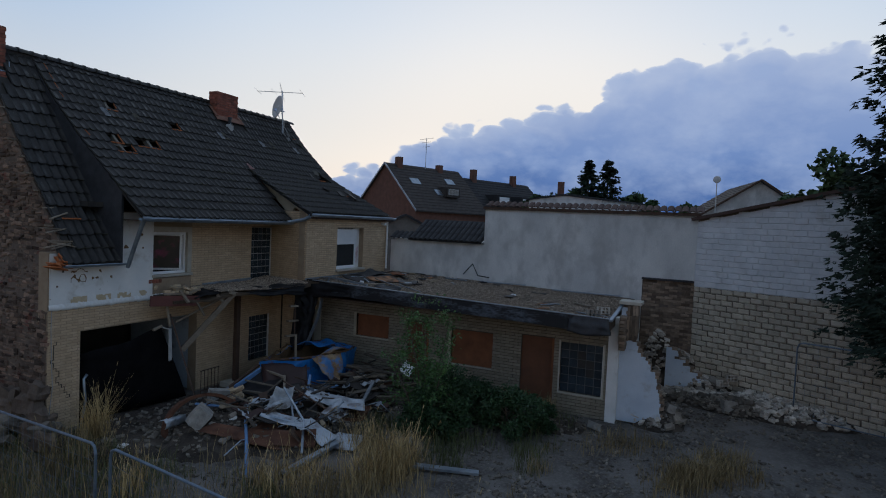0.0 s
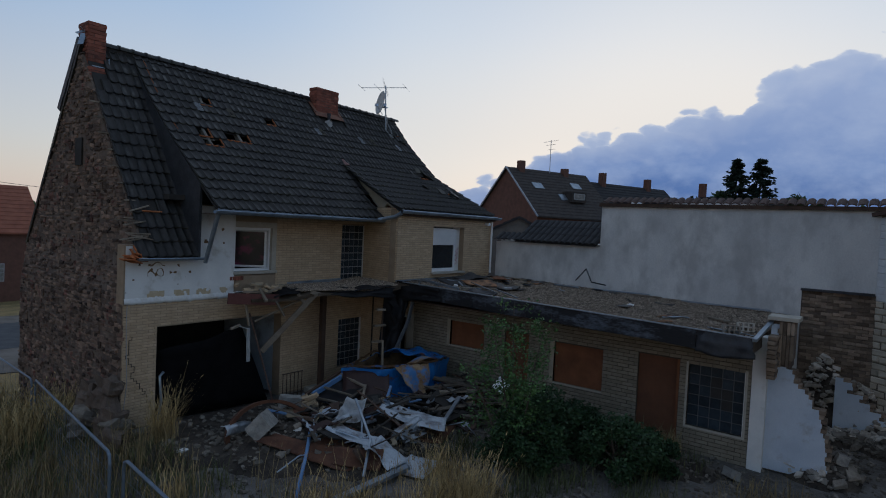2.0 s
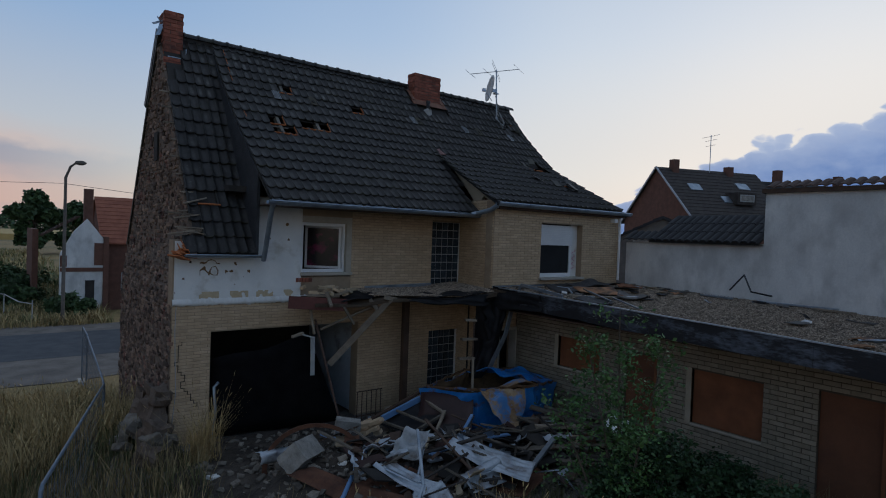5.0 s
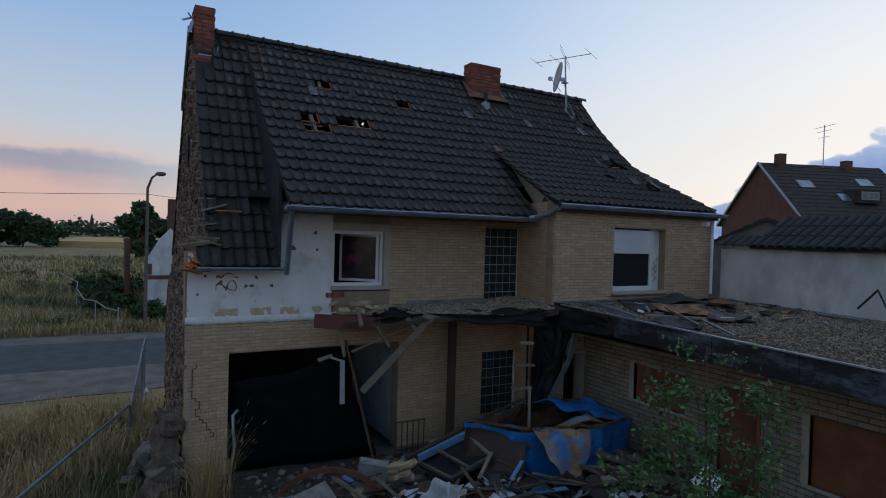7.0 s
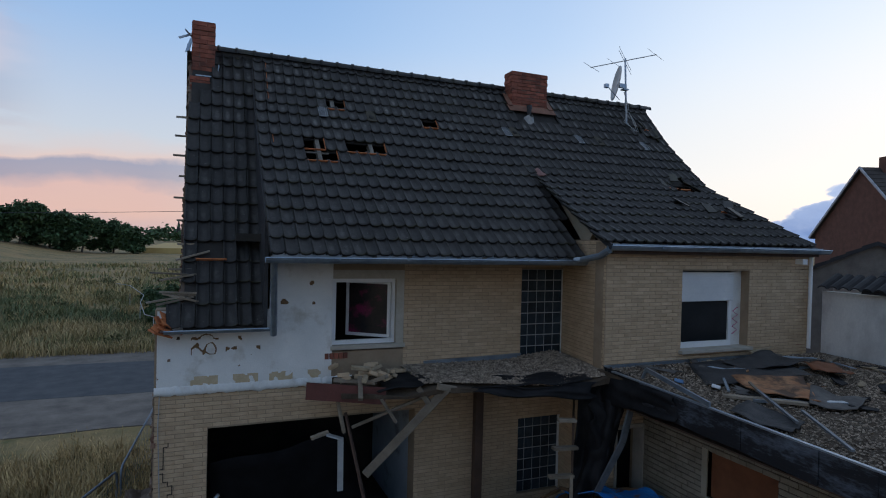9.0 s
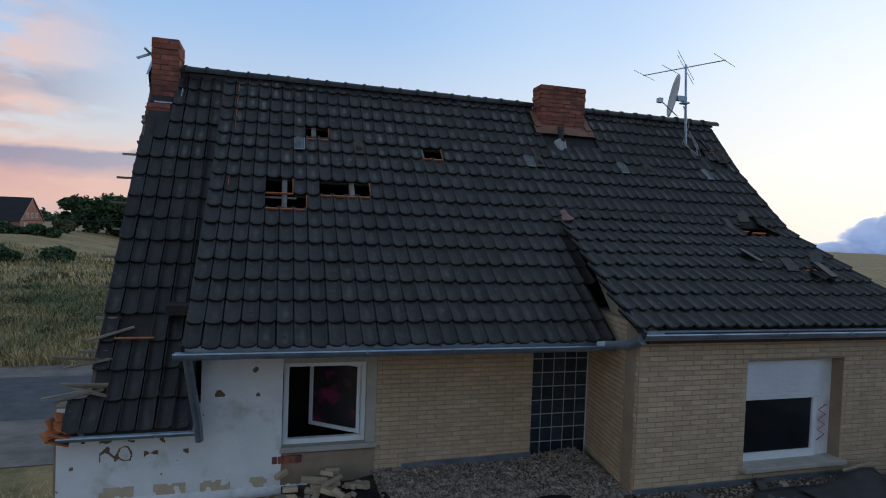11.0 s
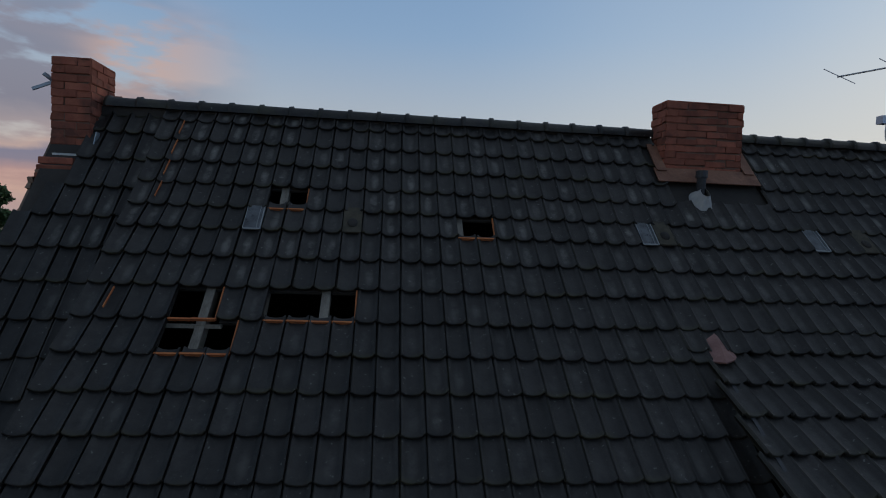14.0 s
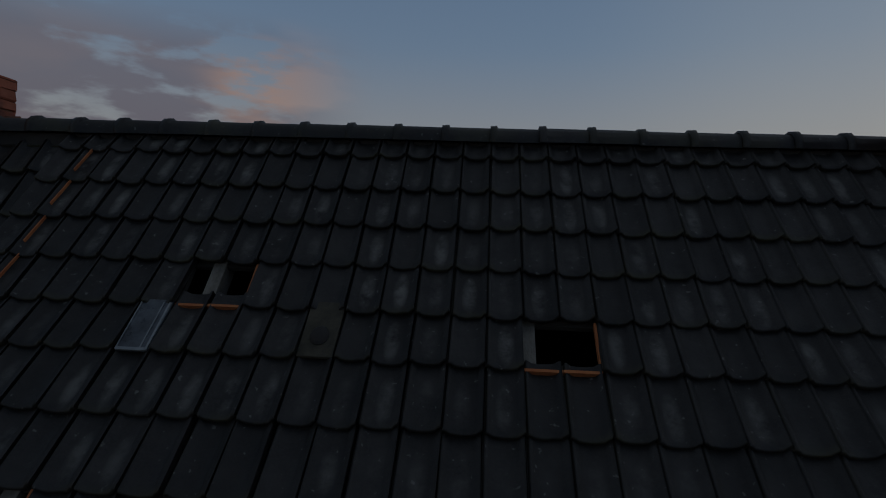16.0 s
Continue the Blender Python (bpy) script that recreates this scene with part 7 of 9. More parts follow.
def crumpled(name, corners, mat, label, amp=0.10, n=12, seed=0, f=2.2):
    """A creased sheet-metal panel with sharp facets."""
    a, c, d, e = [Vector(p) for p in corners]
    b = bmesh.new()
    g = []
    for j in range(n + 1):
        row = []
        for i in range(n + 1):
            u, v = i / n, j / n
            p = a.lerp(c, u).lerp(e.lerp(d, u), v)
            w = p * f + Vector((seed, seed * 0.7, 0))
            row.append(b.verts.new(p + Vector((0.4 * noise.noise(w + Vector((9, 0, 0))), 0.4 * noise.noise(w + Vector((0, 9, 0))), abs(noise.noise(w)) - 0.25)) * amp))
        g.append(row)
    for p, q in zip(g, g[1:]):
        for i in range(n):
            b.faces.new((p[i], p[i + 1], q[i + 1], q[i]))
    o = part(name, b, mat, tank, label)
    o.modifiers.new("thick", "SOLIDIFY").thickness = 0.014
    return o


tank_shell(0.0, "shell", m_tank, "dented blue shell")
tank_shell(-0.03, "lining", m_tankin, "ochre rusty lining")
m_tankrust = material("tank_paint_gone_to_rust", (0.16, 0.08, 0.028), (0.36, 0.27, 0.16), 3.0, 0.6, 0.4, 14, stain=(0.04, 0.20, 0.48), stain_at=(0.48, 0.60), stain_scale=3.4)
m_tankrim = material("brown_rusted_rim", (0.06, 0.034, 0.018), (0.16, 0.09, 0.04), 5, 0.8, 0.4, 20, stain=(0.03, 0.16, 0.42), stain_at=(0.5, 0.58), stain_scale=2.0)
for k in range(6):
    b = bmesh.new()
    pts = [RIM[k].lerp(RIM[(k + 1) % 6], q / 8) + Vector((0.05 * noise.noise(Vector((k, q * 0.7, 1))), 0.05 * noise.noise(Vector((k, q * 0.7, 5))), 0.03 + 0.05 * noise.noise(Vector((k, q * 0.9, 9))))) for q in range(9)]
    for p, q in zip(pts, pts[1:]):
        bar(b, p, q, 0.03, 0.045)
    part("rim", b, m_tankrim, tank, "rusted torn rim")
crumpled("torn_lid", ((6.35, -1.60, 1.10), (7.60, -1.95, 1.12), (7.70, -2.92, 0.98), (6.85, -2.75, 1.10)), m_tank, "buckled blue lid", 0.26, 14, 3)
crumpled("lid_edge", ((5.55, -3.04, 1.12), (6.75, -3.34, 1.16), (6.95, -2.70, 1.14), (6.30, -2.85, 1.02)), m_tankrust, "torn rust-streaked lid edge", 0.16, 10, 7)
crumpled("torn_flap", ((5.42, -3.06, 1.12), (6.40, -3.36, 1.12), (5.90, -3.74, 0.42), (5.62, -3.70, 0.40)), m_tankrust, "torn rust-streaked flap bent over the rim", 0.20, 16, 5, 2.6)

# rusty hoop, half buried
b = bmesh.new()
arc_n = 22
hm = Matrix.Translation((2.12, -2.74, 0.22)) @ Matrix.Rotation(radians(-23), 4, "Z") @ Matrix.Rotation(radians(74), 4, "X")
rr = []
for i in range(arc_n + 1):
    t = math.pi * (1.12 - 1.24 * i / arc_n)
    rr.append([b.verts.new(hm @ Vector((math.cos(t) * r * 0.86, math.sin(t) * r * 0.70, w))) for r, w in ((0.88, -0.10), (0.97, -0.12), (0.97, 0.12), (0.88, 0.10))])
for p, q in zip(rr, rr[1:]):
    for k in range(4):
        b.faces.new((p[k], p[(k + 1) % 4], q[(k + 1) % 4], q[k]))
b.faces.new(rr[0])
b.faces.new(rr[-1][::-1])
bmesh.ops.recalc_face_normals(b, faces=b.faces)
lay("rusty_hoop", b, m_redrust, "bent rust-brown steel hoop half buried in rubble", "scrap metal", smooth=False)

m_plastic = material("dirty_pale_plastic", (0.30, 0.32, 0.34), (0.50, 0.52, 0.53), 5, 0.4, 0.4, 18, stain=(0.12, 0.10, 0.08), stain_scale=3.0)
# white corrugated sheet and other sheet scraps
def sheet(name, corners, mat, label, waves=0, amp=0.015, curl=0.0, n=16, seed=0):
    a, c, d, e = [Vector(p) for p in corners]
    b = bmesh.new()
    nrm = (c - a).cross(e - a).normalized()
    g = []
    for j in range(n + 1):
        v = j / n
        g.append([b.verts.new(a.lerp(c, u).lerp(e.lerp(d, u), v) + nrm * (amp * math.sin(2 * math.pi * waves * u) + curl * (4 * v * (1 - v)) + 0.05 * noise.noise(Vector((u * 3 + seed, v * 3, seed))))) for u in (i / n for i in range(n + 1))])
    for p, q in zip(g, g[1:]):
        for i in range(n):
            b.faces.new((p[i], p[i + 1], q[i + 1], q[i]))
    o = lay(name, b, mat, label, "sheet", group="sheet scraps", smooth=True)
    o.modifiers.new("thick", "SOLIDIFY").thickness = 0.008
    return o


sheet("metal_sheet", ((3.74, -4.12, 0.66), (4.25, -3.92, 0.72), (4.95, -5.05, 0.44), (4.40, -5.42, 0.38)), m_metal, "dented white corrugated sheet lying on the wreckage", 5, 0.012, 0.05, 20)
sheet("metal_sheet", ((2.90, -3.80, 0.62), (3.25, -3.75, 0.98), (3.52, -4.05, 0.95), (3.20, -4.20, 0.58)), m_plastic, "crumpled pale plastic wrapping on the wreckage", 2, 0.05, 0.16, 14, 3)
sheet("metal_sheet", ((2.52, -3.92, 0.54), (2.82, -3.98, 0.58), (3.18, -4.85, 0.42), (2.84, -5.00, 0.36)), m_metal, "long pale corrugated strip of sheet metal", 4, 0.012, 0.05, 16, 5)
sheet("metal_sheet", ((2.88, -4.85, 0.42), (3.22, -4.75, 0.44), (3.18, -5.55, 0.18), (2.62, -5.50, 0.14)), m_metal, "dull ribbed sheet leaning on scrap", 4, 0.012, 0.03, 12, 8)
sheet("metal_sheet", ((2.75, -5.45, 0.10), (3.45, -5.35, 0.16), (3.75, -5.90, 0.08), (2.95, -6.05, 0.05)), m_metal, "flat grey sheet at the foot of the heap", 0, 0.01, 0.02, 8, 12)
sheet("metal_sheet", ((4.75, -7.1, 0.06), (5.15, -6.85, 0.10), (5.2, -7.25, 0.06), (4.85, -7.45, 0.04)), m_metal, "small pale sheet scrap on the ground", 0, 0.01, 0.03, 8, 13)
sheet("cloth_scrap", ((6.80, -5.00, 0.78), (7.12, -5.05, 0.98), (7.18, -5.30, 0.80), (6.85, -5.30, 0.62)), m_white, "crumpled white plastic scrap", 1, 0.04, 0.06, 8, 15)
rs5 = random.Random(91)
for x, y, l, w, rz in ((3.55, -3.25, 0.75, 0.30, 0.6), (2.95, -3.45, 0.60, 0.24, 2.6), (2.75, -4.95, 0.65, 0.30, 0.9), (5.05, -4.35, 0.70, 0.22, 0.3), (2.35, -3.75, 0.50, 0.18, 1.3), (6.05, -4.55, 0.50, 0.22, 2.4), (1.55, -2.45, 0.65, 0.16, 0.2), (3.95, -5.00, 0.75, 0.16, 0.1), (4.0, -4.75, 0.8, 0.14, 0.0)):
    c, sn = math.cos(rz), math.sin(rz)
    z, k = heap_height(x, y) + 0.10 + rs5.uniform(0, 0.14), rs5.uniform(-0.28, 0.28)
    q = [(x + a * l * c - e * w * sn, y + a * l * sn + e * w * c, z + a * k + 0.18 * e) for a, e in ((-0.5, -0.5), (0.5, -0.42), (0.46, 0.5), (-0.5, 0.44))]
    sheet("metal_sheet", q, m_metal, "crumpled pale sheet metal on the wreckage", rs5.choice((0, 1, 3)), 0.02, rs5.uniform(-0.12, 0.16), 12, int(x * 10))
# oxblood panel with a broken frame beside it
m_blackback = material("blackened_back_panel", (0.008, 0.008, 0.009), (0.022, 0.02, 0.02), 3, 0.6, 0.15, 20)
m_ox = material("oxblood_veneer", (0.030, 0.016, 0.014), (0.056, 0.029, 0.025), 3, 0.5, 0.15, 20)
sheet("cabinet_panel", ((4.96, -1.78, 0.90), (5.36, -2.98, 0.92), (4.98, -3.34, 0.24), (4.48, -2.30, 0.40)), m_ox, "dark oxblood veneered panel leaning on the tank", 0, 0.0, 0.05, 8, 21)
lf = thing("timber_wreck", "broken timber frame with slats and a blue rail", "frame", (4.4, -2.4, 0.4))
for p, q, w, h, mt in (((3.82, -1.72, 0.44), (4.98, -1.70, 0.82), 0.07, 0.06, m_darkwood), ((3.98, -1.84, 0.46), (4.90, -1.82, 0.72), 0.06, 0.12, m_bluemetal), ((4.92, -1.76, 0.76), (4.90, -2.62, 0.64), 0.06, 0.05, m_wood), ((4.30, -1.80, 0.58), (4.50, -2.64, 0.50), 0.05, 0.04, m_wood),
                       ((3.95, -1.85, 0.42), (4.15, -2.72, 0.40), 0.05, 0.05, m_rotwood), ((4.95, -2.60, 0.66), (4.45, -3.00, 0.46), 0.06, 0.05, m_wood), ((4.10, -2.70, 0.40), (4.95, -2.62, 0.62), 0.05, 0.05, m_rotwood)):
    b = bmesh.new()
    bar(b, p, q, w, h)
    bmesh.ops.bevel(b, geom=b.edges[:], offset=0.006, segments=1, affect="EDGES")
    part("slat", b, mt, lf)
sheet("cabinet_panel", ((3.95, -1.78, 0.36), (4.95, -1.76, 0.66), (4.92, -2.66, 0.54), (4.05, -2.74, 0.34)), m_blackback, "black back panel under the broken frame", 0, 0.0, 0.02, 8, 23)
# rusty tank bottom and sheets at the foot of the heap
sheet("rusty_sheet", ((1.75, -4.05, 0.30), (2.75, -3.95, 0.42), (3.25, -4.75, 0.22), (2.2, -4.95, 0.10)), m_redrust, "rust-red steel plate under the wreckage", 0, 0.0, 0.06, 10, 41)
sheet("rusty_sheet", ((1.38, -3.30, 0.44), (1.78, -3.42, 0.50), (2.90, -5.15, 0.36), (2.55, -5.38, 0.12)), m_redrust, "curved rust-red steel band at the heap's foot", 0, 0.0, 0.10, 10, 43)
sheet("rusty_sheet", ((3.75, -4.75, 0.34), (4.5, -4.60, 0.36), (5.35, -5.05, 0.20), (4.45, -5.35, 0.12)), m_redrust, "dark rusty plate edge below the white sheet", 0, 0.0, 0.08, 10, 45)
# torn boards, sheets and wrappings of every kind
m_blackboard = material("black_board_and_shade", (0.018, 0.016, 0.015), (0.05, 0.044, 0.038), 4, 0.8, 0.3, 25, rnd=0.4)
m_palewood = material("split_pale_wood", (0.26, 0.20, 0.13), (0.42, 0.34, 0.23), 4, 0.85, 0.4, 30, rnd=0.3)
rs2 = random.Random(404)
# the many black board scraps stand in for deep shade within the heap
SCRAPS = (("board_scrap", m_blackboard, "black board scrap lending deep shade to the wreckage", 46), ("board_scrap", m_ox, "oxblood veneered board scrap in the wreckage", 12), ("metal_scrap", m_metal, "crumpled pale sheet metal scrap in the wreckage", 11), ("metal_scrap", m_redrust, "rusty torn sheet scrap in the wreckage", 16), ("wood_scrap", m_palewood, "split pale wood scrap in the wreckage", 16), ("wood_scrap", m_darkwood, "dark stained wood scrap in the wreckage", 18), ("metal_scrap", m_zinc, "bent zinc strip scrap in the wreckage", 10))
for nm, mt, lab, cnt in SCRAPS:
    for i in range(cnt):
        x, y = (rs2.uniform(2.5, 5.3), rs2.uniform(-5.1, -2.6)) if rs2.random() < 0.68 else (rs2.uniform(5.4, 7.8), rs2.uniform(-5.6, -3.5))
        if 3.7 < x < 5.5 and y > -3.2:
            y -= 1.2
        l, w = rs2.uniform(0.18, 0.62), rs2.uniform(0.06, 0.30)
        thin = nm == "metal_scrap"
        b = bmesh.new()
        g = []
        bend, twist = rs2.uniform(-0.5, 0.5) * thin, rs2.uniform(-0.5, 0.5) * thin
        for j in range(5):
            u = j / 4 - 0.5
            g.append([b.verts.new((u * l, v * w * (1 + 0.25 * math.sin(9 * u + i)), bend * l * u * u * 2 + twist * u * v * w + 0.012 * rs2.uniform(-1, 1) * thin)) for v in (-0.5, 0.0, 0.5)])
        for p, q in zip(g, g[1:]):
            for k in range(2):
                b.faces.new((p[k], q[k], q[k + 1], p[k + 1]))
        o = lay(nm, b, mt, lab, "scrap", Matrix.Translation((x, y, heap_height(x, y) + 0.05 + rs2.uniform(0, 0.12))) @ Euler((rs2.gauss(0, 0.45), rs2.gauss(0, 0.40), rs2.uniform(0, 6.3))).to_matrix().to_4x4(), "wreckage scraps")
        o.modifiers.new("thick", "SOLIDIFY").thickness = 0.006 if thin else rs2.uniform(0.015, 0.04)
# long laths and large black boards sticking out of the heap
rs3 = random.Random(515)
for i in range(64):
    lath = i < 44
    x, y = (rs3.uniform(2.4, 5.2), rs3.uniform(-5.0, -2.3)) if rs3.random() < 0.75 else (rs3.uniform(5.4, 7.6), rs3.uniform(-5.4, -3.5))
    if 3.6 < x < 5.5 and y > -3.4:
        y -= 1.4
    l, w, h = (rs3.uniform(0.5, 1.35), rs3.uniform(0.025, 0.06), rs3.uniform(0.018, 0.04)) if lath else (rs3.uniform(0.45, 0.9), rs3.uniform(0.25, 0.5), 0.022)
    mt, lab = rs3.choice(((m_rotwood, "grey splintered lath jutting from the wreckage"), (m_darkwood, "dark stained lath jutting from the wreckage"), (m_blackboard, "black lath jutting from the wreckage"))) if lath else rs3.choice(((m_blackboard, "large black board in the wreckage"), (m_blackboard, "large black board in the wreckage"), (m_ox, "large oxblood veneered board in the wreckage")))
    b = box(-l / 2, l / 2, -w / 2, w / 2, -h / 2, h / 2, bevel=0.004)
    for v in b.verts:
        v.co.z += 0.05 * l * (2 * v.co.x / l) ** 2 * rs3.uniform(0.8, 1.0) * (i % 3 == 0)
        v.co.x *= 1 + rs3.uniform(-0.04, 0.04)
    lift = rs3.uniform(0.05, 0.5 if lath else 0.35)
    lay("lath" if lath else "board", b, mt, lab, "scrap", Matrix.Translation((x, y, heap_height(x, y) + 0.03 + 0.45 * l * math.sin(lift))) @ Euler((rs3.gauss(0, 0.3), 0, rs3.uniform(0, 6.3))).to_matrix().to_4x4() @ Matrix.Rotation(lift, 4, "Y"), "wreckage laths" if lath else "wreckage boards")
# broken bricks and slats heaped on the canopy's fascia end
for i in range(22):
    x, y = rs2.uniform(3.0, 3.95), rs2.uniform(-0.72, -0.12)
    k = i % 3 == 0
    b = box(-0.16 if k else -0.09, 0.16 if k else 0.09, -0.035, 0.035, -0.028, 0.028, bevel=0.008)
    lay("broken_lath" if k else "loose_brick", b, m_palewood if k else m_ybrick, "split pale slat on the collapsed canopy" if k else "broken yellow brick on the collapsed canopy", "slat" if k else "brick", Matrix.Translation((x, y, 2.81 + 0.04 * (i % 4))) @ Euler((rs2.gauss(0, 0.25), rs2.gauss(0, 0.3), rs2.gauss(0.3, 0.7))).to_matrix().to_4x4(), "bricks on the canopy")
# concrete and plaster blocks
m_block = material("broken_concrete", (0.17, 0.16, 0.145), (0.36, 0.345, 0.31), 6, 0.95, 0.7, 40, stain=(0.10, 0.09, 0.075), stain_scale=3.0, depth=0.02)
for x, y, z, sx, sy, sz, rx, rz, lab in ((1.74, -3.02, 0.56, 0.74, 0.34, 0.38, 0.8, 0.75, "pale broken concrete block"), (2.94, -2.31, 0.52, 0.44, 0.20, 0.46, 0.1, -0.45, "upright broken concrete block"),
                                       (1.55, -3.0, 0.30, 0.14, 0.12, 0.12, 0.6, 0.9, "buff brick lump"), (2.35, -3.35, 0.42, 0.28, 0.12, 0.10, 0.4, 0.8, "white plaster lump"), (7.0, -9.9, 0.10, 0.28, 0.14, 0.12, 0.2, 0.1, "pale brick lump"), (7.15, -10.25, 0.10, 0.30, 0.2, 0.16, 0.4, 0.7, "pale concrete lump"),
                                       (10.5, -13.25, 0.16, 0.5, 0.36, 0.34, 0.1, 0.4, "rounded concrete block"), (8.5, -11.9, 0.42, 0.30, 0.2, 0.2, 0.3, 0.2, "buff concrete block"), (8.45, -11.75, 0.18, 0.34, 0.24, 0.24, 0.1, 0.9, "buff concrete block"), (0.75, -2.1, 0.10, 0.35, 0.14, 0.10, 0.1, 0.3, "white plastic lump"), (0.18, -0.25, 0.30, 0.42, 0.40, 0.66, 0.1, 0.3, "grey render lump"), (0.28, 0.10, 0.85, 0.34, 0.46, 0.60, 0.15, 0.2, "grey render lump"), (0.05, -0.65, 0.18, 0.40, 0.36, 0.36, 0.3, 0.8, "grey render lump"), (0.22, 0.75, 0.75, 0.30, 0.5, 0.55, 0.0, 0.1, "grey render lump")):
    b = bmesh.new()
    bmesh.ops.create_cube(b, size=1.0)
    bmesh.ops.subdivide_edges(b, edges=b.edges[:], cuts=6 if "render" in lab else 2, use_grid_fill=True)
    bmesh.ops.scale(b, vec=(sx, sy, sz), verts=b.verts)
    for v in b.verts:
        v.co += v.co.normalized() * (0.16 if "render" in lab else 0.035) * noise.noise(v.co * (5 if "render" in lab else 9) + Vector((x * 3, y, z)))
    lay("masonry_block", b, m_lime if "render" in lab else m_block if "concrete" in lab else m_chunk if "plaster" not in lab and "white" not in lab else m_plaster, lab + " in the wreckage", "block", Matrix.Translation((x, y, z + ground_height(x, y))) @ Euler((rx, 0.15, rz)).to_matrix().to_4x4(), "masonry blocks")
# yellow bricks slid off in a stack
for i in range(13):
    b = box(-0.12, 0.12, -0.055, 0.055, -0.035, 0.035, bevel=0.006)
    lay("loose_brick", b, m_ybrick, "broken yellow brick slid off in a stack", "brick", Matrix.Translation((3.22 + 0.06 * (i % 5) + 0.10 * (i // 9), -2.46 + 0.085 * (i % 4), 0.38 + 0.07 * (i // 3))) @ Euler((rs2.gauss(0.15, 0.15), rs2.gauss(-0.45, 0.15), rs2.gauss(-0.9, 0.2))).to_matrix().to_4x4(), "bricks in the wreckage")
# hollow bricks by the barn and on the annex roof
for x, y, z, rz in ((11.55, -13.2, 0.55, 0.4), (11.35, -13.9, 0.42, 0.5), (11.2, -14.3, 0.40, 0.35), (11.0, -14.9, 0.40, 0.6), (11.45, -13.4, 0.75, 0.2), (7.35, -10.05, 2.80, 0.2), (7.9, -10.2, 2.82, 0.1)):
    s = slab(Matrix.Identity(4), (-0.16, 0.16, -0.09, 0.09), [(-0.12 + i * 0.09, -0.06 + i * 0.09, c - 0.03, c + 0.03) for i in range(3) for c in (-0.042, 0.042)], 0.14)
    lay("hollow_brick", s, m_pale, "pale hollow brick with six holes", "brick", Matrix.Translation((x, y, z)) @ Euler((radians(80), 0, rz - 1.4)).to_matrix().to_4x4(), "hollow bricks")
# planks, laths and rails tossed over the heap
specs = []
for i in range(34):
    x, y = rd.uniform(5.6, 7.8), rd.uniform(-5.4, -3.5)
    specs.append((x, y, rd.uniform(0.5, 1.5), rd.uniform(0.05, 0.13), rd.uniform(0.02, 0.045), rd.gauss(-0.75, 0.5), rd.uniform(-0.18, 0.22), "w"))
for i in range(26):
    x, y = rd.uniform(2.0, 5.2), rd.uniform(-4.8, -2.2)
    if x > 3.5 and y > -3.4:
        y -= 1.3
    specs.append((x, y, rd.uniform(0.35, 1.1), rd.uniform(0.03, 0.10), rd.uniform(0.02, 0.04), rd.uniform(0, 3.1), rd.uniform(-0.35, 0.35), rd.choice("wwwwwmb")))
for x, y, l, w, h, rz, tilt, k in specs:
    b = bmesh.new()
    boxed(b, -l / 2, l / 2, -w / 2, w / 2, -h / 2, h / 2)
    for v in b.verts:
        v.co += Vector((rd.uniform(-0.03, 0.03), rd.uniform(-0.006, 0.006), 0))
    z = heap_height(x, y) + 0.06 + abs(math.sin(tilt)) * l * 0.38 + rd.uniform(0, 0.14)
    mt, lab, cat = {"w": (m_rotwood, "weathered grey plank tossed on the wreckage", "plank"), "m": (m_steel, "bent galvanised rail on the wreckage", "rail"), "b": (m_bluemetal, "faded blue metal rail on the wreckage", "rail")}[k]
    lay("plank" if k == "w" else "metal_rail", b, mt, lab, cat, Matrix.Translation((x, y, z)) @ Euler((rd.uniform(-0.3, 0.3), tilt, rz)).to_matrix().to_4x4(), "planks and rails")
# the few long rails that stand out
for pts, r, mt, lab in (([(0.95, -5.05, 0.05), (1.9, -4.15, 0.28), (2.52, -3.54, 0.52), (2.75, -3.3, 0.50)], 0.035, m_bluemetal, "long bent blue-grey pipe sticking out of the heap"),
                        ([(2.46, -4.96, 0.02), (3.0, -4.45, 0.42), (3.50, -3.95, 0.80)], 0.022, m_steel, "pale steel rail leaning on the heap"),
                        ([(1.25, 0.02, 0.0), (1.30, -0.05, 0.5), (1.27, -0.02, 1.02), (1.36, 0.0, 1.10)], 0.03, m_zinc, "bent pale pipe standing in the garage opening"),
                        ([(2.3, -3.9, 0.40), (2.6, -3.5, 0.62), (3.1, -3.2, 0.60)], 0.015, m_steel, "thin bent steel rod"), ([(5.0, -5.0, 0.25), (5.25, -5.3, 0.34), (5.3, -5.7, 0.05)], 0.014, m_steel, "thin bent steel rod"),
                        ([(1.15, -4.3, 0.22), (1.7, -4.2, 0.32), (2.05, -4.1, 0.22), (2.0, -4.3, 0.05)], 0.014, m_steel, "thin bent steel rod")):
    b = bmesh.new()
    tube(b, pts, r, 8)
    lay("bent_pipe", b, mt, lab, "pipe", group="bent pipes", smooth=True)
for p, q, w, h, lab in (((1.35, -5.55, 0.08), (3.0, -5.65, 0.14), 0.14, 0.06, "pale galvanised channel lying in the grass"), ((2.84, -7.50, 0.10), (3.24, -8.72, 0.06), 0.16, 0.05, "blue-grey gutter length on the ground"), ((3.9, -6.9, 0.06), (4.5, -6.6, 0.08), 0.08, 0.04, "zinc strip on the ground")):
    b = bmesh.new()
    bar(b, p, q, w, h)
    lay("metal_channel", b, m_zinc, lab, "channel")
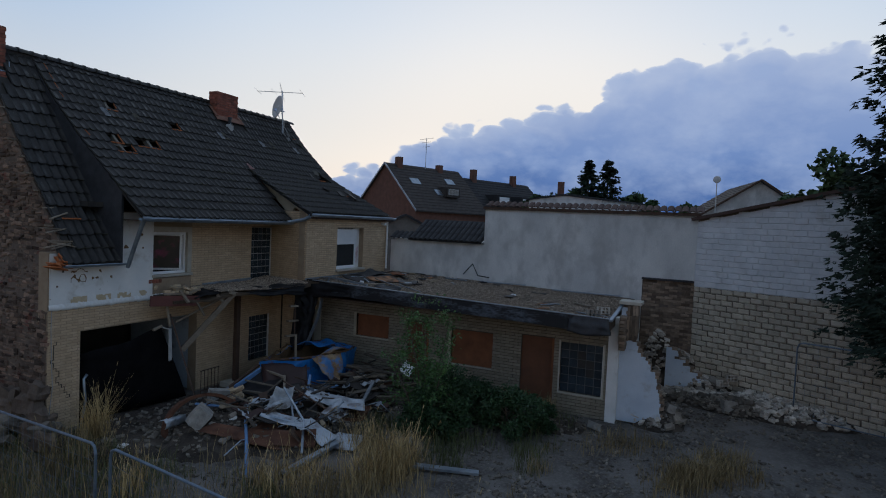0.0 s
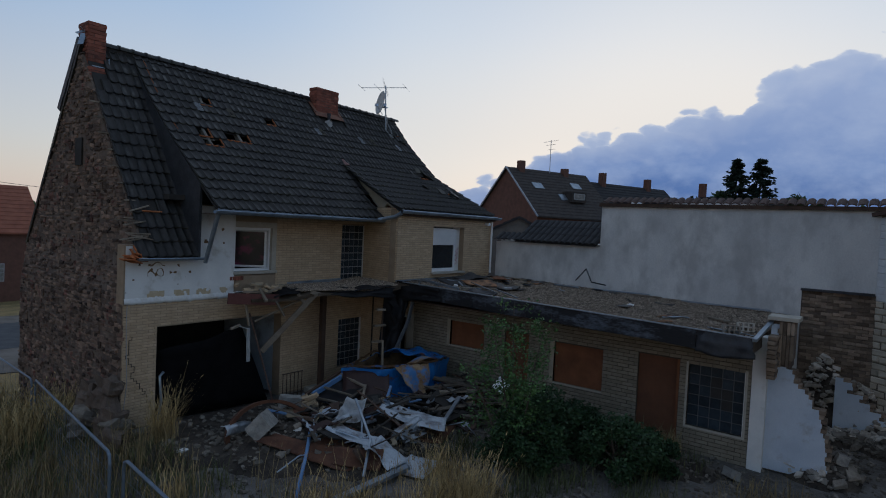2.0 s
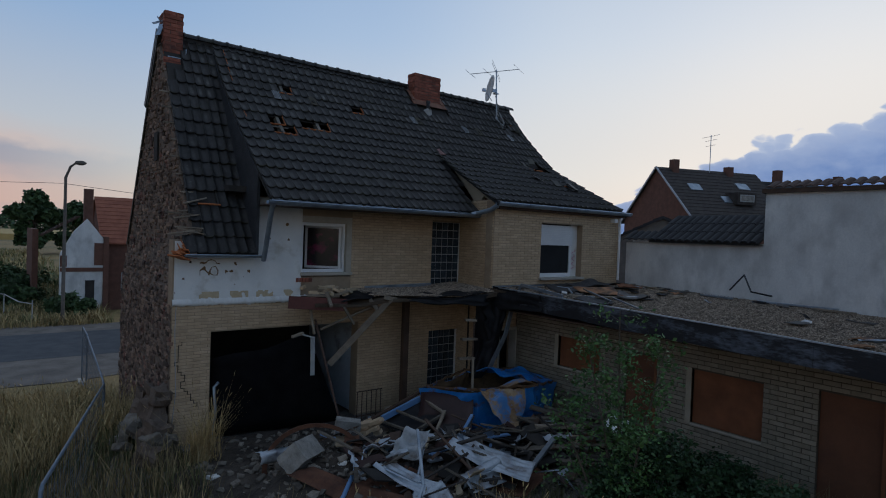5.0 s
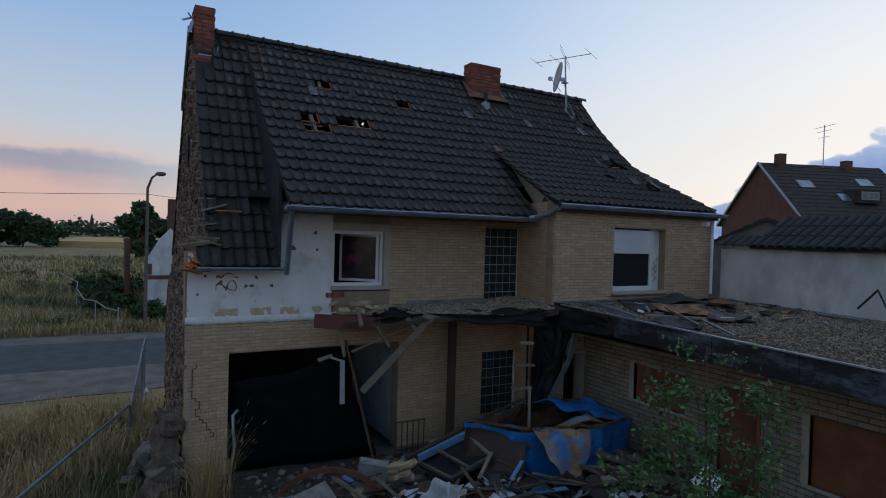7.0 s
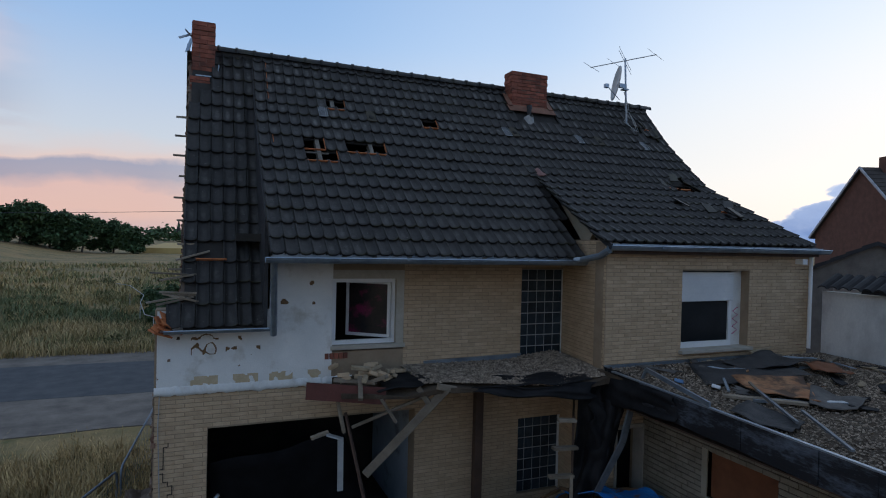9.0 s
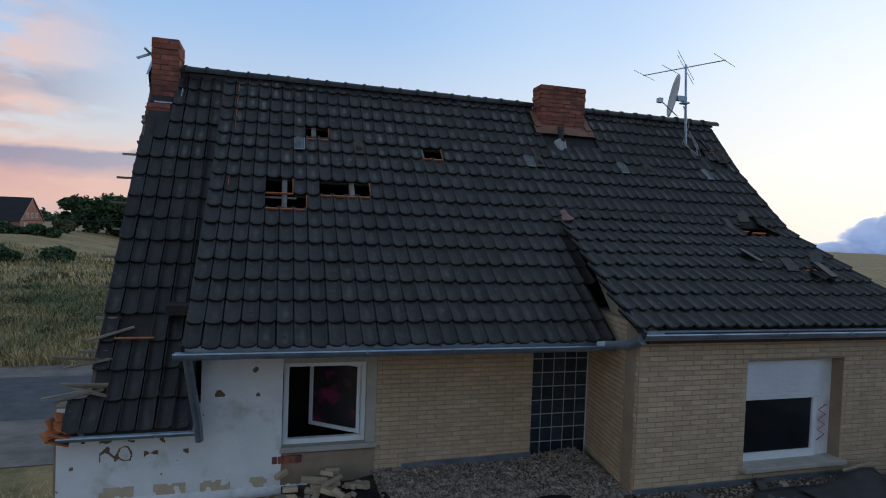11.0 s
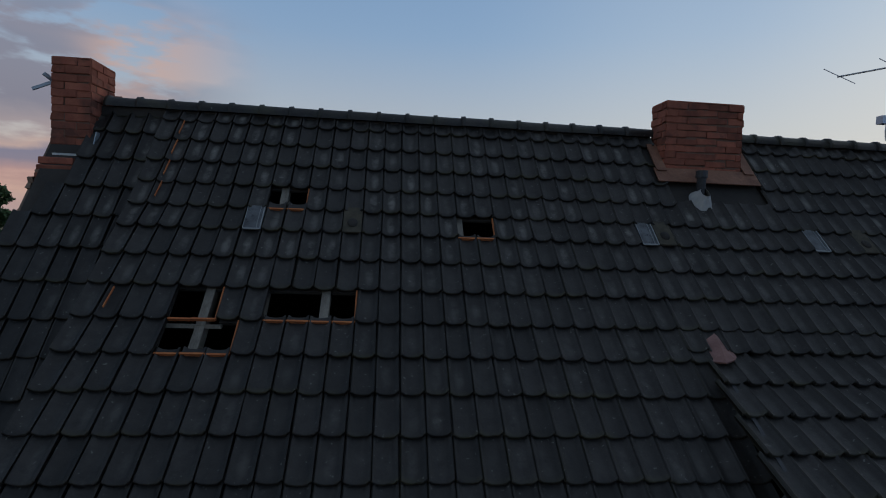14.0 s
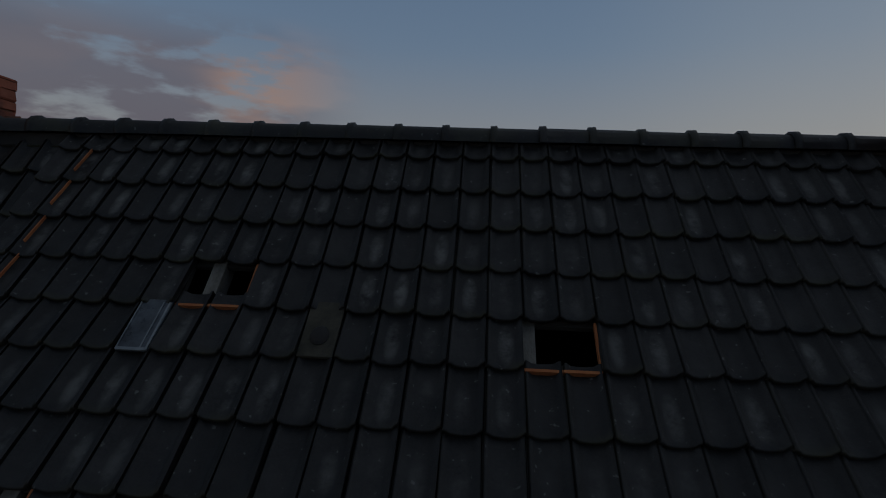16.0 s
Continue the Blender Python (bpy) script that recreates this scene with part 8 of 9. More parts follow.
# heavy planks and a rail slid down beside the tank
for p, q, w, h, mt, lab in (((6.30, -3.62, 0.80), (7.10, -5.05, 0.56), 0.16, 0.05, m_rotwood, "heavy grey plank slid down beside the tank"), ((7.25, -3.62, 0.95), (7.22, -5.00, 0.72), 0.14, 0.05, m_rotwood, "heavy grey plank slid down beside the tank"), ((5.95, -4.10, 0.60), (6.85, -4.55, 0.58), 0.14, 0.06, m_wood, "short grey plank across the heap"),
                            ((4.75, -5.08, 0.34), (5.50, -4.98, 0.76), 0.09, 0.05, m_darkzinc, "dull zinc rail leaning on the planks"), ((6.75, -3.70, 0.70), (7.45, -4.65, 0.62), 0.12, 0.05, m_rotwood, "heavy grey plank slid down beside the tank"), ((3.40, -3.85, 0.92), (2.78, -4.90, 0.52), 0.05, 0.03, m_zinc, "bent zinc rail over the sheets"), ((2.78, -4.90, 0.52), (2.22, -5.30, 0.10), 0.05, 0.03, m_zinc, "bent zinc rail over the sheets")):
    b = bmesh.new()
    bar(b, p, q, w, h)
    bmesh.ops.bevel(b, geom=b.edges[:], offset=0.006, segments=1, affect="EDGES")
    lay("plank" if w > 0.1 else "metal_rail", b, mt, lab, "plank" if w > 0.1 else "rail", group="planks and rails")
# small iron railing by the garage
gr = thing("railing", "small black iron railing beside the garage pier", "railing", (4.55, -0.4, 0))
for i in range(6):
    b = bmesh.new()
    tube(b, [(4.22 + i * 0.12, -0.42, 0.0), (4.22 + i * 0.12, -0.42, 0.62)], 0.011, 6)
    part("bar", b, m_darkwood, gr)
for z in (0.08, 0.62):
    b = bmesh.new()
    tube(b, [(4.20, -0.42, z), (4.84, -0.42, z)], 0.014, 6)
    part("rail", b, m_darkwood, gr)
# litter on the flat roof
m_darkfelt = material("weathered_black_felt", (0.022, 0.022, 0.023), (0.062, 0.060, 0.060), 3, 0.75, 0.5, 18, spec=0.3, depth=0.02)
m_ply = material("delaminated_plywood", (0.26, 0.11, 0.045), (0.40, 0.21, 0.10), 3, 0.85, 0.3, 20, stain=(0.028, 0.022, 0.018), stain_at=(0.46, 0.58), stain_scale=2.2)
sheet("roof_felt_scrap", ((8.55, -1.85, 3.00), (10.45, -1.9, 3.06), (9.85, -3.2, 3.03), (7.85, -2.95, 2.97)), m_darkfelt, "torn black bitumen felt on the gravel roof", 0, 0.0, 0.06, 16, 31)
sheet("roof_felt_scrap", ((9.1, -2.0, 3.06), (10.6, -1.75, 3.10), (10.9, -2.5, 3.05), (9.5, -2.6, 3.06)), m_darkfelt, "rumpled black bitumen felt on the gravel roof", 1, 0.03, 0.08, 14, 37)
sheet("roof_board_scrap", ((8.35, -2.86, 3.05), (9.30, -3.30, 3.06), (8.50, -4.12, 2.98), (8.10, -3.50, 3.00)), m_ply, "delaminated orange plywood on the gravel roof", 0, 0.0, 0.04, 12, 33)
sheet("roof_board_scrap", ((10.45, -2.45, 3.06), (10.95, -2.65, 3.04), (10.55, -3.25, 3.02), (10.15, -3.05, 3.03)), m_chip, "pale board scrap on the gravel roof", 0, 0.0, 0.03, 8, 39)
sheet("roof_felt_scrap", ((8.30, -4.10, 2.97), (9.1, -3.55, 3.02), (9.3, -4.2, 2.97), (8.70, -4.45, 2.95)), m_oldfelt, "torn grey bitumen felt on the gravel roof", 0, 0.0, 0.04, 10, 35)
sheet("roof_felt_scrap", ((7.05, -3.95, 2.95), (7.65, -3.75, 2.97), (7.60, -4.55, 2.93), (7.12, -4.75, 2.92)), m_darkfelt, "torn black bitumen felt on the gravel roof", 0, 0.0, 0.02, 8, 43)
for p, q, mt in (((7.99, -3.60, 3.04), (7.40, -4.60, 2.96), m_darkzinc), ((7.85, -4.33, 2.98), (7.18, -5.36, 2.92), m_darkzinc), ((8.2, -3.3, 3.06), (7.75, -4.0, 2.98), m_wood), ((8.1, -2.95, 3.04), (7.75, -3.35, 2.98), m_zinc), ((10.1, -1.75, 3.10), (10.65, -1.72, 3.16), m_palewood)):
    b = bmesh.new()
    bar(b, p, q, 0.035, 0.025)
    lay("roof_lath", b, mt, "loose strip lying on the gravel roof", "lath", group="laths on the roof")
for x, y, l, rz, mt in ((11.9, -6.2, 1.6, 1.6, m_zinc), (11.7, -7.0, 0.8, 1.5, m_wood), (11.6, -2.2, 0.6, 0.4, m_wood), (8.0, -3.7, 1.0, 2.4, m_wood), (8.4, -3.9, 1.2, 2.7, m_zinc), (10.6, -1.7, 0.7, 0.1, m_wood), (11.5, -4.6, 0.9, 1.3, m_zinc), (11.9, -9.0, 2.2, 1.55, m_zinc), (8.4, -10.1, 0.7, 0.2, m_wood), (8.9, -9.5, 0.6, 0.9, m_wood)):
    b = box(-l / 2, l / 2, -0.05, 0.05, -0.02, 0.02, bevel=0.004)
    lay("roof_lath", b, mt, "loose lath lying on the gravel roof", "lath", Matrix.Translation((x, y, ROOF_Z(y) - 0.005)) @ Euler((0, 0, rz)).to_matrix().to_4x4(), "laths on the roof")
for x, y, mt in ((9.2, -7.4, m_white), (7.6, -2.6, m_bluemetal), (7.9, -3.0, m_white)):
    b = box(-0.09, 0.09, -0.06, 0.06, 0, 0.05, bevel=0.01)
    lay("roof_scrap", b, mt, "small scrap lying on the gravel roof", "scrap", Matrix.Translation((x, y, ROOF_Z(y) - 0.04)) @ Euler((0.2, 0.3, 0.7)).to_matrix().to_4x4())
b = bmesh.new()
tube(b, [(12.1, -5.6, 3.0), (11.5, -5.4, 3.1), (12.0, -5.0, 3.45), (12.15, -4.6, 3.05)], 0.02, 6)
lay("cable_loop", b, m_felt, "stiff black cable arched over the flat roof", "cable")

m_rotboard = material("rotten_orange_board", (0.20, 0.09, 0.04), (0.34, 0.18, 0.09), 4, 0.9, 0.4, 25, rnd=0.4, stain=(0.03, 0.028, 0.026), stain_at=(0.5, 0.62), stain_scale=3)
rl = random.Random(55)
for i in range(46):
    near = i < 34
    x, y = (rl.uniform(7.4, 11.9), rl.uniform(-4.1, -1.7)) if near else (rl.uniform(7.3, 12.0), rl.uniform(-10.2, -4.2))
    l, w = rl.uniform(0.15, 0.75), rl.uniform(0.03, 0.30)
    mt, lab = rl.choice(((m_oldfelt, "torn grey felt scrap on the flat roof"), (m_oldfelt, "torn grey felt scrap on the flat roof"), (m_blackfelt, "torn black felt scrap on the flat roof"), (m_rotboard, "rotten orange board scrap on the flat roof"), (m_palewood, "split pale wood scrap on the flat roof"), (m_zinc, "bent zinc strip on the flat roof")))
    if mt in (m_palewood, m_zinc):
        w = rl.uniform(0.03, 0.08)
    b = bmesh.new()
    g = [[b.verts.new(((u - 0.5) * l * (1 + 0.3 * rl.uniform(-1, 1)), (v - 0.5) * w * (1 + 0.4 * rl.uniform(-1, 1)), rl.uniform(0, 0.05))) for u in (0, 0.33, 0.66, 1)] for v in (0, 0.5, 1)]
    for p, q in zip(g, g[1:]):
        for k in range(3):
            b.faces.new((p[k], p[k + 1], q[k + 1], q[k]))
    o = lay("roof_scrap", b, mt, lab, "scrap", Matrix.Translation((x, y, ROOF_Z(y) - 0.035)) @ Matrix.Rotation(rl.uniform(0, 6.3), 4, "Z"), "scraps on the flat roof")
    o.modifiers.new("thick", "SOLIDIFY").thickness = 0.012

# ---- builders' fence panels ----
m_fence = material("dull_blue_grey_tube", (0.10, 0.135, 0.18), (0.19, 0.235, 0.29), 5, 0.5, 0.1, 50, metal=0.5)
def fence_panel(p, q, h, lab, rail=0.021, lean=(0, 0, 0)):
    """A mesh panel: tube frame with thin wires, from p to q at the top, feet at h below."""
    p, q, lean = Vector(p), Vector(q), Vector(lean)
    f = thing("fence_panel", lab, "fence", (p + q) / 2 + Vector((0, 0, -h)), "builders' fence panels")
    dn = Vector((0, 0, -h)) + lean
    d = (q - p).normalized() * 0.12
    b = bmesh.new()
    tube(b, [p + dn, p + dn * 0.07, p + dn * 0.02 + d * 0.3, p + d, q - d, q + dn * 0.02 - d * 0.3, q + dn * 0.07, q + dn], rail, 8)
    part("frame", b, m_fence, f)
    b = bmesh.new()
    tube(b, [p + dn * 0.93, q + dn * 0.93], rail * 0.9, 6)
    part("bottom_rail", b, m_fence, f)
    n = max(4, int((q - p).length / 0.22))
    b = bmesh.new()
    for i in range(1, n):
        a = p.lerp(q, i / n)
        tube(b, [a, a + dn * 0.93], 0.0022, 3, cap=False)
    for i in range(1, 8):
        tube(b, [p + dn * (i / 8), q + dn * (i / 8)], 0.0022, 3, cap=False)
    o = part("wire_mesh", b, m_fence, f)
    tagged(o, "thin wire mesh", kind="stuff")
    for e in (p, q):
        foot = e + dn
        part("foot", box(foot.x - 0.12, foot.x + 0.12, foot.y - 0.32, foot.y + 0.32, foot.z - 0.02, foot.z + 0.11, bevel=0.02), m_greyframe, f)
    return f


fence_panel((0.40, 12.4, 0.45), (0.22, 9.50, 0.62), 2.0, "grey steel mesh builders' fence panel beside the gable")
fence_panel((0.20, 9.35, 0.62), (-0.22, 2.75, 0.68), 1.98, "grey steel mesh builders' fence panel beside the gable")
fence_panel((-0.25, 2.45, 0.74), (-1.76, -4.75, 1.50), 1.98, "leaning grey steel mesh builders' fence panel")
fence_panel((-1.68, -4.95, 1.47), (-2.02, -8.2, 1.38), 1.98, "leaning grey steel mesh builders' fence panel")
fence_panel((10.52, -14.82, 2.14), (9.40, -17.45, 2.16), 2.10, "upright grey steel mesh fence panel by the barn")

# ---- street side and distance ----
def gable_house(name, label, c, yaw, w, l, eave, ridge, base, m_wall, m_roof, over=0.3, tiles=True, windows=(), chim=(), verge=None):
    """A plain gabled house: x across the gable, y along the ridge, its front gable at y = 0."""
    h = thing(name, label, "house", (c[0], c[1], base))
    M = Matrix.Translation((c[0], c[1], 0)) @ Matrix.Rotation(radians(yaw), 4, "Z")
    b = bmesh.new()
    pr = [(-w / 2, base), (w / 2, base), (w / 2, eave), (0, ridge - 0.05), (-w / 2, eave)]
    f0 = [b.verts.new(M @ Vector((x, 0, z))) for x, z in pr]
    f1 = [b.verts.new(M @ Vector((x, l, z))) for x, z in pr]
    b.faces.new(f0)
    b.faces.new(f1[::-1])
    for i in range(5):
        k = (i + 1) % 5
        b.faces.new((f0[k], f0[i], f1[i], f1[k]))
    bmesh.ops.recalc_face_normals(b, faces=b.faces)
    part("wall", b, m_wall, h)
    sl = (ridge - eave) / (w / 2)
    for s in (-1, 1):
        b = bmesh.new()
        e = w / 2 + over
        n = max(3, int(math.hypot(e, e * sl) / 0.36)) if tiles else 1
        pts = [(0.0, ridge - 0.09), (e, ridge - e * sl - 0.06)]
        for i in range(n):
            a, c2 = e * (1 - i / n), e * (1 - (i + 1) / n)
            pts += [(a, ridge - a * sl + 0.06), (c2, ridge - c2 * sl + 0.02)]
        ends = [[b.verts.new(M @ Vector((s * x, y, z))) for x, z in pts] for y in (-over * 0.6, l + over * 0.6)]
        for i in range(len(pts)):
            k = (i + 1) % len(pts)
            b.faces.new((ends[0][i], ends[0][k], ends[1][k], ends[1][i]))
        b.faces.new(ends[0])
        b.faces.new(ends[1][::-1])
        bmesh.ops.recalc_face_normals(b, faces=b.faces)
        part("roof", b, m_roof, h)
        if verge:
            b = bmesh.new()
            bar(b, M @ Vector((s * e, -over * 0.6 - 0.03, ridge - e * sl)), M @ Vector((0, -over * 0.6 - 0.03, ridge)), 0.06, 0.12)
            part("verge_board", b, verge, h)
    for x, z, ww, hh in windows:
        wn = part("window", box(x - ww / 2, x + ww / 2, -0.03, 0.06, z, z + hh, M), m_white, h)
        part("pane", box(x - ww / 2 + 0.07, x + ww / 2 - 0.07, -0.045, -0.02, z + 0.07, z + hh - 0.07, M), m_block, wn)
    for x, y, z, ww in chim:
        part("chimney", box(x - ww / 2, x + ww / 2, y - ww / 2, y + ww / 2, ridge - abs(x) * sl - 0.3, z, M), m_brown_gable, h)
    return h, M


# terrace of brown brick houses
D1 = math.degrees(math.atan2(-0.37, 0.93)) - 90
h1, M1 = gable_house("terrace_house", "brown brick gabled house with dark tiles and rooflights", (36.1, 12.6), D1, 8.0, 8.5, 6.0, 9.75, -1, m_brown_gable, m_browntile, 0.3, chim=((0.2, 1.2, 10.35, 0.5), (0.2, 6.0, 10.1, 0.5)), verge=m_zinc)
sl1 = 3.75 / 4.0
for y, d in ((1.9, 1.6), (4.0, 2.5), (6.3, 1.3)):
    z = 9.75 - d * sl1
    part("rooflight", box(-0.35, 0.35, -0.5, 0.5, 0.02, 0.09, M1 @ Matrix.Translation((d, y, z)) @ Matrix.Rotation(math.atan(sl1), 4, "Y")), m_zinc, h1, "pale rooflight")
dm1 = M1 @ Matrix.Translation((2.5, 5.0, 0))
dr = part("dormer", box(-0.9, 0.7, -0.8, 0.8, 7.1, 7.95, dm1), m_browntile, h1)
part("dormer_window", box(0.7, 0.74, -0.6, 0.6, 7.3, 7.8, dm1), m_joint, dr)
part("dormer_pane", box(0.73, 0.75, -0.52, 0.52, 7.36, 7.74, dm1), m_block, dr)
b = bmesh.new()
tube(b, [M1 @ Vector((0.2, 4.3, 9.6)), M1 @ Vector((0.2, 4.3, 12.4))], 0.03, 6)
for z, w in ((12.3, 0.9), (12.0, 0.6), (11.6, 0.5)):
    tube(b, [M1 @ Vector((0.2 - w, 4.3, z)), M1 @ Vector((0.2 + w, 4.3, z))], 0.015, 5)
part("aerial", b, m_steel, h1)
h2, M2 = gable_house("terrace_house", "dark slate-roofed house further along the terrace", tuple((M1 @ Vector((0.4, 8.7, 0)))[:2]), D1, 8.0, 10, 5.6, 9.2, -1, m_brown_gable, m_slate, 0.25, chim=((0.2, 1.5, 10.1, 0.5), (0.2, 7.5, 10.0, 0.5)))
for y in (2.5, 6.0):
    dm = M2 @ Matrix.Translation((2.6, y, 0))
    dr = part("dormer", box(-0.9, 0.8, -0.9, 0.9, 6.6, 7.7, dm), m_slate, h2)
    part("dormer_window", box(0.8, 0.84, -0.7, 0.7, 6.8, 7.5, dm), m_white, dr)
gable_house("terrace_house", "flat grey house end with a tall flue", (40.0, -1.8), D1, 7.0, 7, 7.2, 7.6, -1, m_render, m_slate, 0.2, chim=((-1.0, 1.0, 8.7, 0.4),))
# low sheds between, grey and dark
gable_house("small_shed", "low grey shed between the gardens", (18.5, 1.2), -60, 4.0, 6, 4.2, 5.2, -0.5, m_greybrick, m_slate, 0.2)
gable_house("garden_house", "white gabled house with a dark verge beyond the barn", (33.0, -15.3), -80, 6.2, 8, 6.2, 8.3, -1, m_render, m_slate, 0.5, windows=((0.8, 5.6, 1.0, 1.0),), verge=m_darkwood)
b = bmesh.new()
bmesh.ops.create_uvsphere(b, u_segments=14, v_segments=7, radius=0.22, matrix=Matrix.Translation((31.6, -12.9, 8.2)) @ Matrix.Diagonal((0.3, 1, 1, 1)))
tube(b, [(31.6, -12.9, -0.02), (31.6, -12.9, 8.15)], 0.03, 6)
lay("roof_dish", b, material("pale_dish", (0.45, 0.45, 0.45), (0.55, 0.55, 0.55), 3, 0.5, 0.0), "pale satellite dish on a tall thin pole beyond the wall", "dish")
# across the street: red-tiled barn and a white ruin
h4, _ = gable_house("street_barn", "red-tiled brick barn with a small barred window", (9.5, 35.2), 90, 6.4, 6.0, 3.1, 6.0, -1.6, m_brown_gable, m_redtile, 0.25)
for x0 in (4.6, 6.55):
    ww = part("window", box(x0, x0 + 0.95, 31.95, 32.0, -0.2, 0.95), m_joint, h4, "small-paned iron window")
    for i in range(4):
        for j in range(4):
            part("pane", box(x0 + 0.04 + i * 0.225, x0 + 0.23 + i * 0.225, 31.935, 31.955, -0.15 + j * 0.27, 0.09 + j * 0.27), m_block, ww)
ruin = thing("street_ruin", "roofless white-plastered ruin with red brick showing", "ruin", (2.2, 31.0, -1.6))
b = bmesh.new()
for pr in ([(1.1, -1.6), (3.4, -1.6), (3.4, 3.2), (2.5, 4.4), (1.8, 3.6), (1.1, 2.2)],):
    f0 = [b.verts.new((x, 30.9, z)) for x, z in pr]
    f1 = [b.verts.new((x, 31.25, z)) for x, z in pr]
    b.faces.new(f0)
    b.faces.new(f1[::-1])
    for i in range(len(pr)):
        k = (i + 1) % len(pr)
        b.faces.new((f0[k], f0[i], f1[i], f1[k]))
bmesh.ops.recalc_face_normals(b, faces=b.faces)
part("front", b, m_render, ruin)
part("side", box(3.4, 3.7, 30.8, 33.5, -1.6, 3.3), m_brown_gable, ruin, "red brick corner")
part("opening", box(2.45, 2.95, 30.87, 30.9, -1.6, 0.55), m_dark, ruin, "dark doorway")
part("brick_patch", box(1.1, 1.45, 30.87, 30.9, 1.4, 2.1), m_brown_gable, ruin)
part("brick_patch", box(2.9, 3.4, 30.868, 30.9, 1.5, 2.9), m_brown_gable, ruin)
part("band", box(1.1, 3.4, 30.86, 30.9, 1.1, 1.35), m_brown_gable, ruin)
part("stack", box(2.35, 2.85, 31.3, 31.8, 3.0, 6.3), m_brown_gable, ruin, "lone brick chimney stack")
part("rear", box(0.0, 0.35, 38.0, 46.0, -1.6, 3.6), m_brown_gable, ruin, "long brick side wall")
b = bmesh.new()
for i in range(4):
    bar(b, (0.4, 36 + i * 0.7, 3.2), (2.6, 36 + i * 0.7, 4.6), 0.1, 0.12)
part("roof_timber", b, m_darkwood, ruin)
# street lamp
lamp = thing("street_lamp", "grey steel street lamp with a short cranked arm", "street lamp", (0.95, 26.6, STREET))
b = bmesh.new()
tube(b, [(0.95, 26.6, STREET), (0.95, 26.6, 3.0), (0.95, 26.6, 6.6), (1.15, 26.4, 7.2), (1.40, 26.2, 7.42)], 0.10, 10, 0.05)
part("column", b, m_lamp, lamp)
b = bmesh.new()
bmesh.ops.create_uvsphere(b, u_segments=12, v_segments=8, radius=0.24, matrix=Matrix.Translation((1.58, 26.1, 7.42)) @ Matrix.Rotation(-0.5, 4, "Z") @ Matrix.Diagonal((1.3, 0.65, 0.55, 1)))
part("head", b, m_lamp, lamp)
# overhead wire along the street
b = bmesh.new()
for x0, x1 in ((-60, 0.95), (0.95, 40)):
    tube(b, [(x0 + (x1 - x0) * i / 14, 27 + 0.2 * (x1 == 40), 6.3 - 0.9 * (1 - (2 * i / 14 - 1) ** 2)) for i in range(15)], 0.016, 4)
for x in (-60, 40):
    tube(b, [(x, 27.2, -1.7), (x, 27.1, 6.5)], 0.11, 8, 0.08)
lay("overhead_wire", b, m_felt, "thin black overhead wire on wooden poles along the street", "wire")
# white barrier tape round the meadow
b = bmesh.new()
tube(b, [(-0.4, 27.3, -0.4), (-1.0, 28.2, -0.35), (-1.6, 30.5, -0.15), (-2.3, 33.0, -0.3), (-2.9, 37.0, 0.05), (-3.1, 42.0, 0.1), (-4.5, 46.5, 0.5), (-6.0, 50.5, 0.4)], 0.028, 5)
for x, y in ((-0.4, 27.3), (-1.6, 30.5), (-2.9, 37.0), (-4.5, 46.5)):
    tube(b, [(x, y, -1.6), (x, y, -0.2)], 0.03, 5)
lay("barrier_tape", b, m_joint, "white barrier tape strung on thin posts", "tape")
# farmhouse on the far side of the meadow
FARM = (-59.9, 171.1)
gable_house("farmhouse", "brick farmhouse with a dark tiled roof beyond the meadow", FARM, 78, 9.6, 25, 5.0, 10.9, 1.2, material("pale_red_brick", (0.30, 0.145, 0.095), (0.40, 0.205, 0.14), 3, 0.9, 0.2, 30), m_slate, 0.4, windows=((-1.9, 5.6, 0.8, 1.2), (0.0, 5.6, 0.8, 1.2), (1.9, 5.6, 0.8, 1.2), (-2.6, 2.9, 1.1, 1.3)), chim=((-1.6, 13.0, 10.6, 0.8),), verge=m_greyframe)
# church spire on the horizon
ch = thing("church", "small church spire on the far horizon", "church", (-30, 900, STREET))
b = bmesh.new()
bmesh.ops.create_cone(b, segments=8, radius1=3.6, radius2=0.2, depth=18, matrix=Matrix.Translation((-30, 900, 17)))
part("spire", b, m_slate, ch)
part("tower", box(-33, -27, 897, 903, STREET, 8.5), m_brown_gable, ch)
part("nave", box(-26, 0, 897, 903, STREET, 8), m_brown_gable, ch)

# ---- plants ----
m_leaf = material("green_leaves", (0.012, 0.034, 0.012), (0.038, 0.080, 0.026), 2, 0.6, 0.2, 20, island=0.45)
m_leafd = material("dark_green_leaves", (0.026, 0.054, 0.020), (0.064, 0.110, 0.040), 1, 0.7, 0.2, 20, island=0.45)
m_needle = material("dark_fir_needles", (0.012, 0.026, 0.018), (0.026, 0.046, 0.030), 1, 0.75, 0.2, 20, island=0.4)
m_bark = material("grey_brown_bark", (0.07, 0.055, 0.04), (0.13, 0.105, 0.08), 5, 0.9, 0.6, 30)
m_straw = material("dry_straw_grass", (0.14, 0.10, 0.044), (0.31, 0.24, 0.12), 1.2, 0.8, 0.1, 10, island=0.45)
m_straw2 = material("sunbleached_slope_grass", (0.26, 0.19, 0.085), (0.50, 0.385, 0.19), 1.2, 0.8, 0.1, 10, island=0.4)
m_gold = material("golden_dry_straw", (0.26, 0.18, 0.075), (0.52, 0.385, 0.18), 1.2, 0.8, 0.1, 10, island=0.4)
m_blade = material("green_grass_blades", (0.05, 0.065, 0.022), (0.125, 0.13, 0.048), 1.2, 0.75, 0.1, 10, island=0.4)
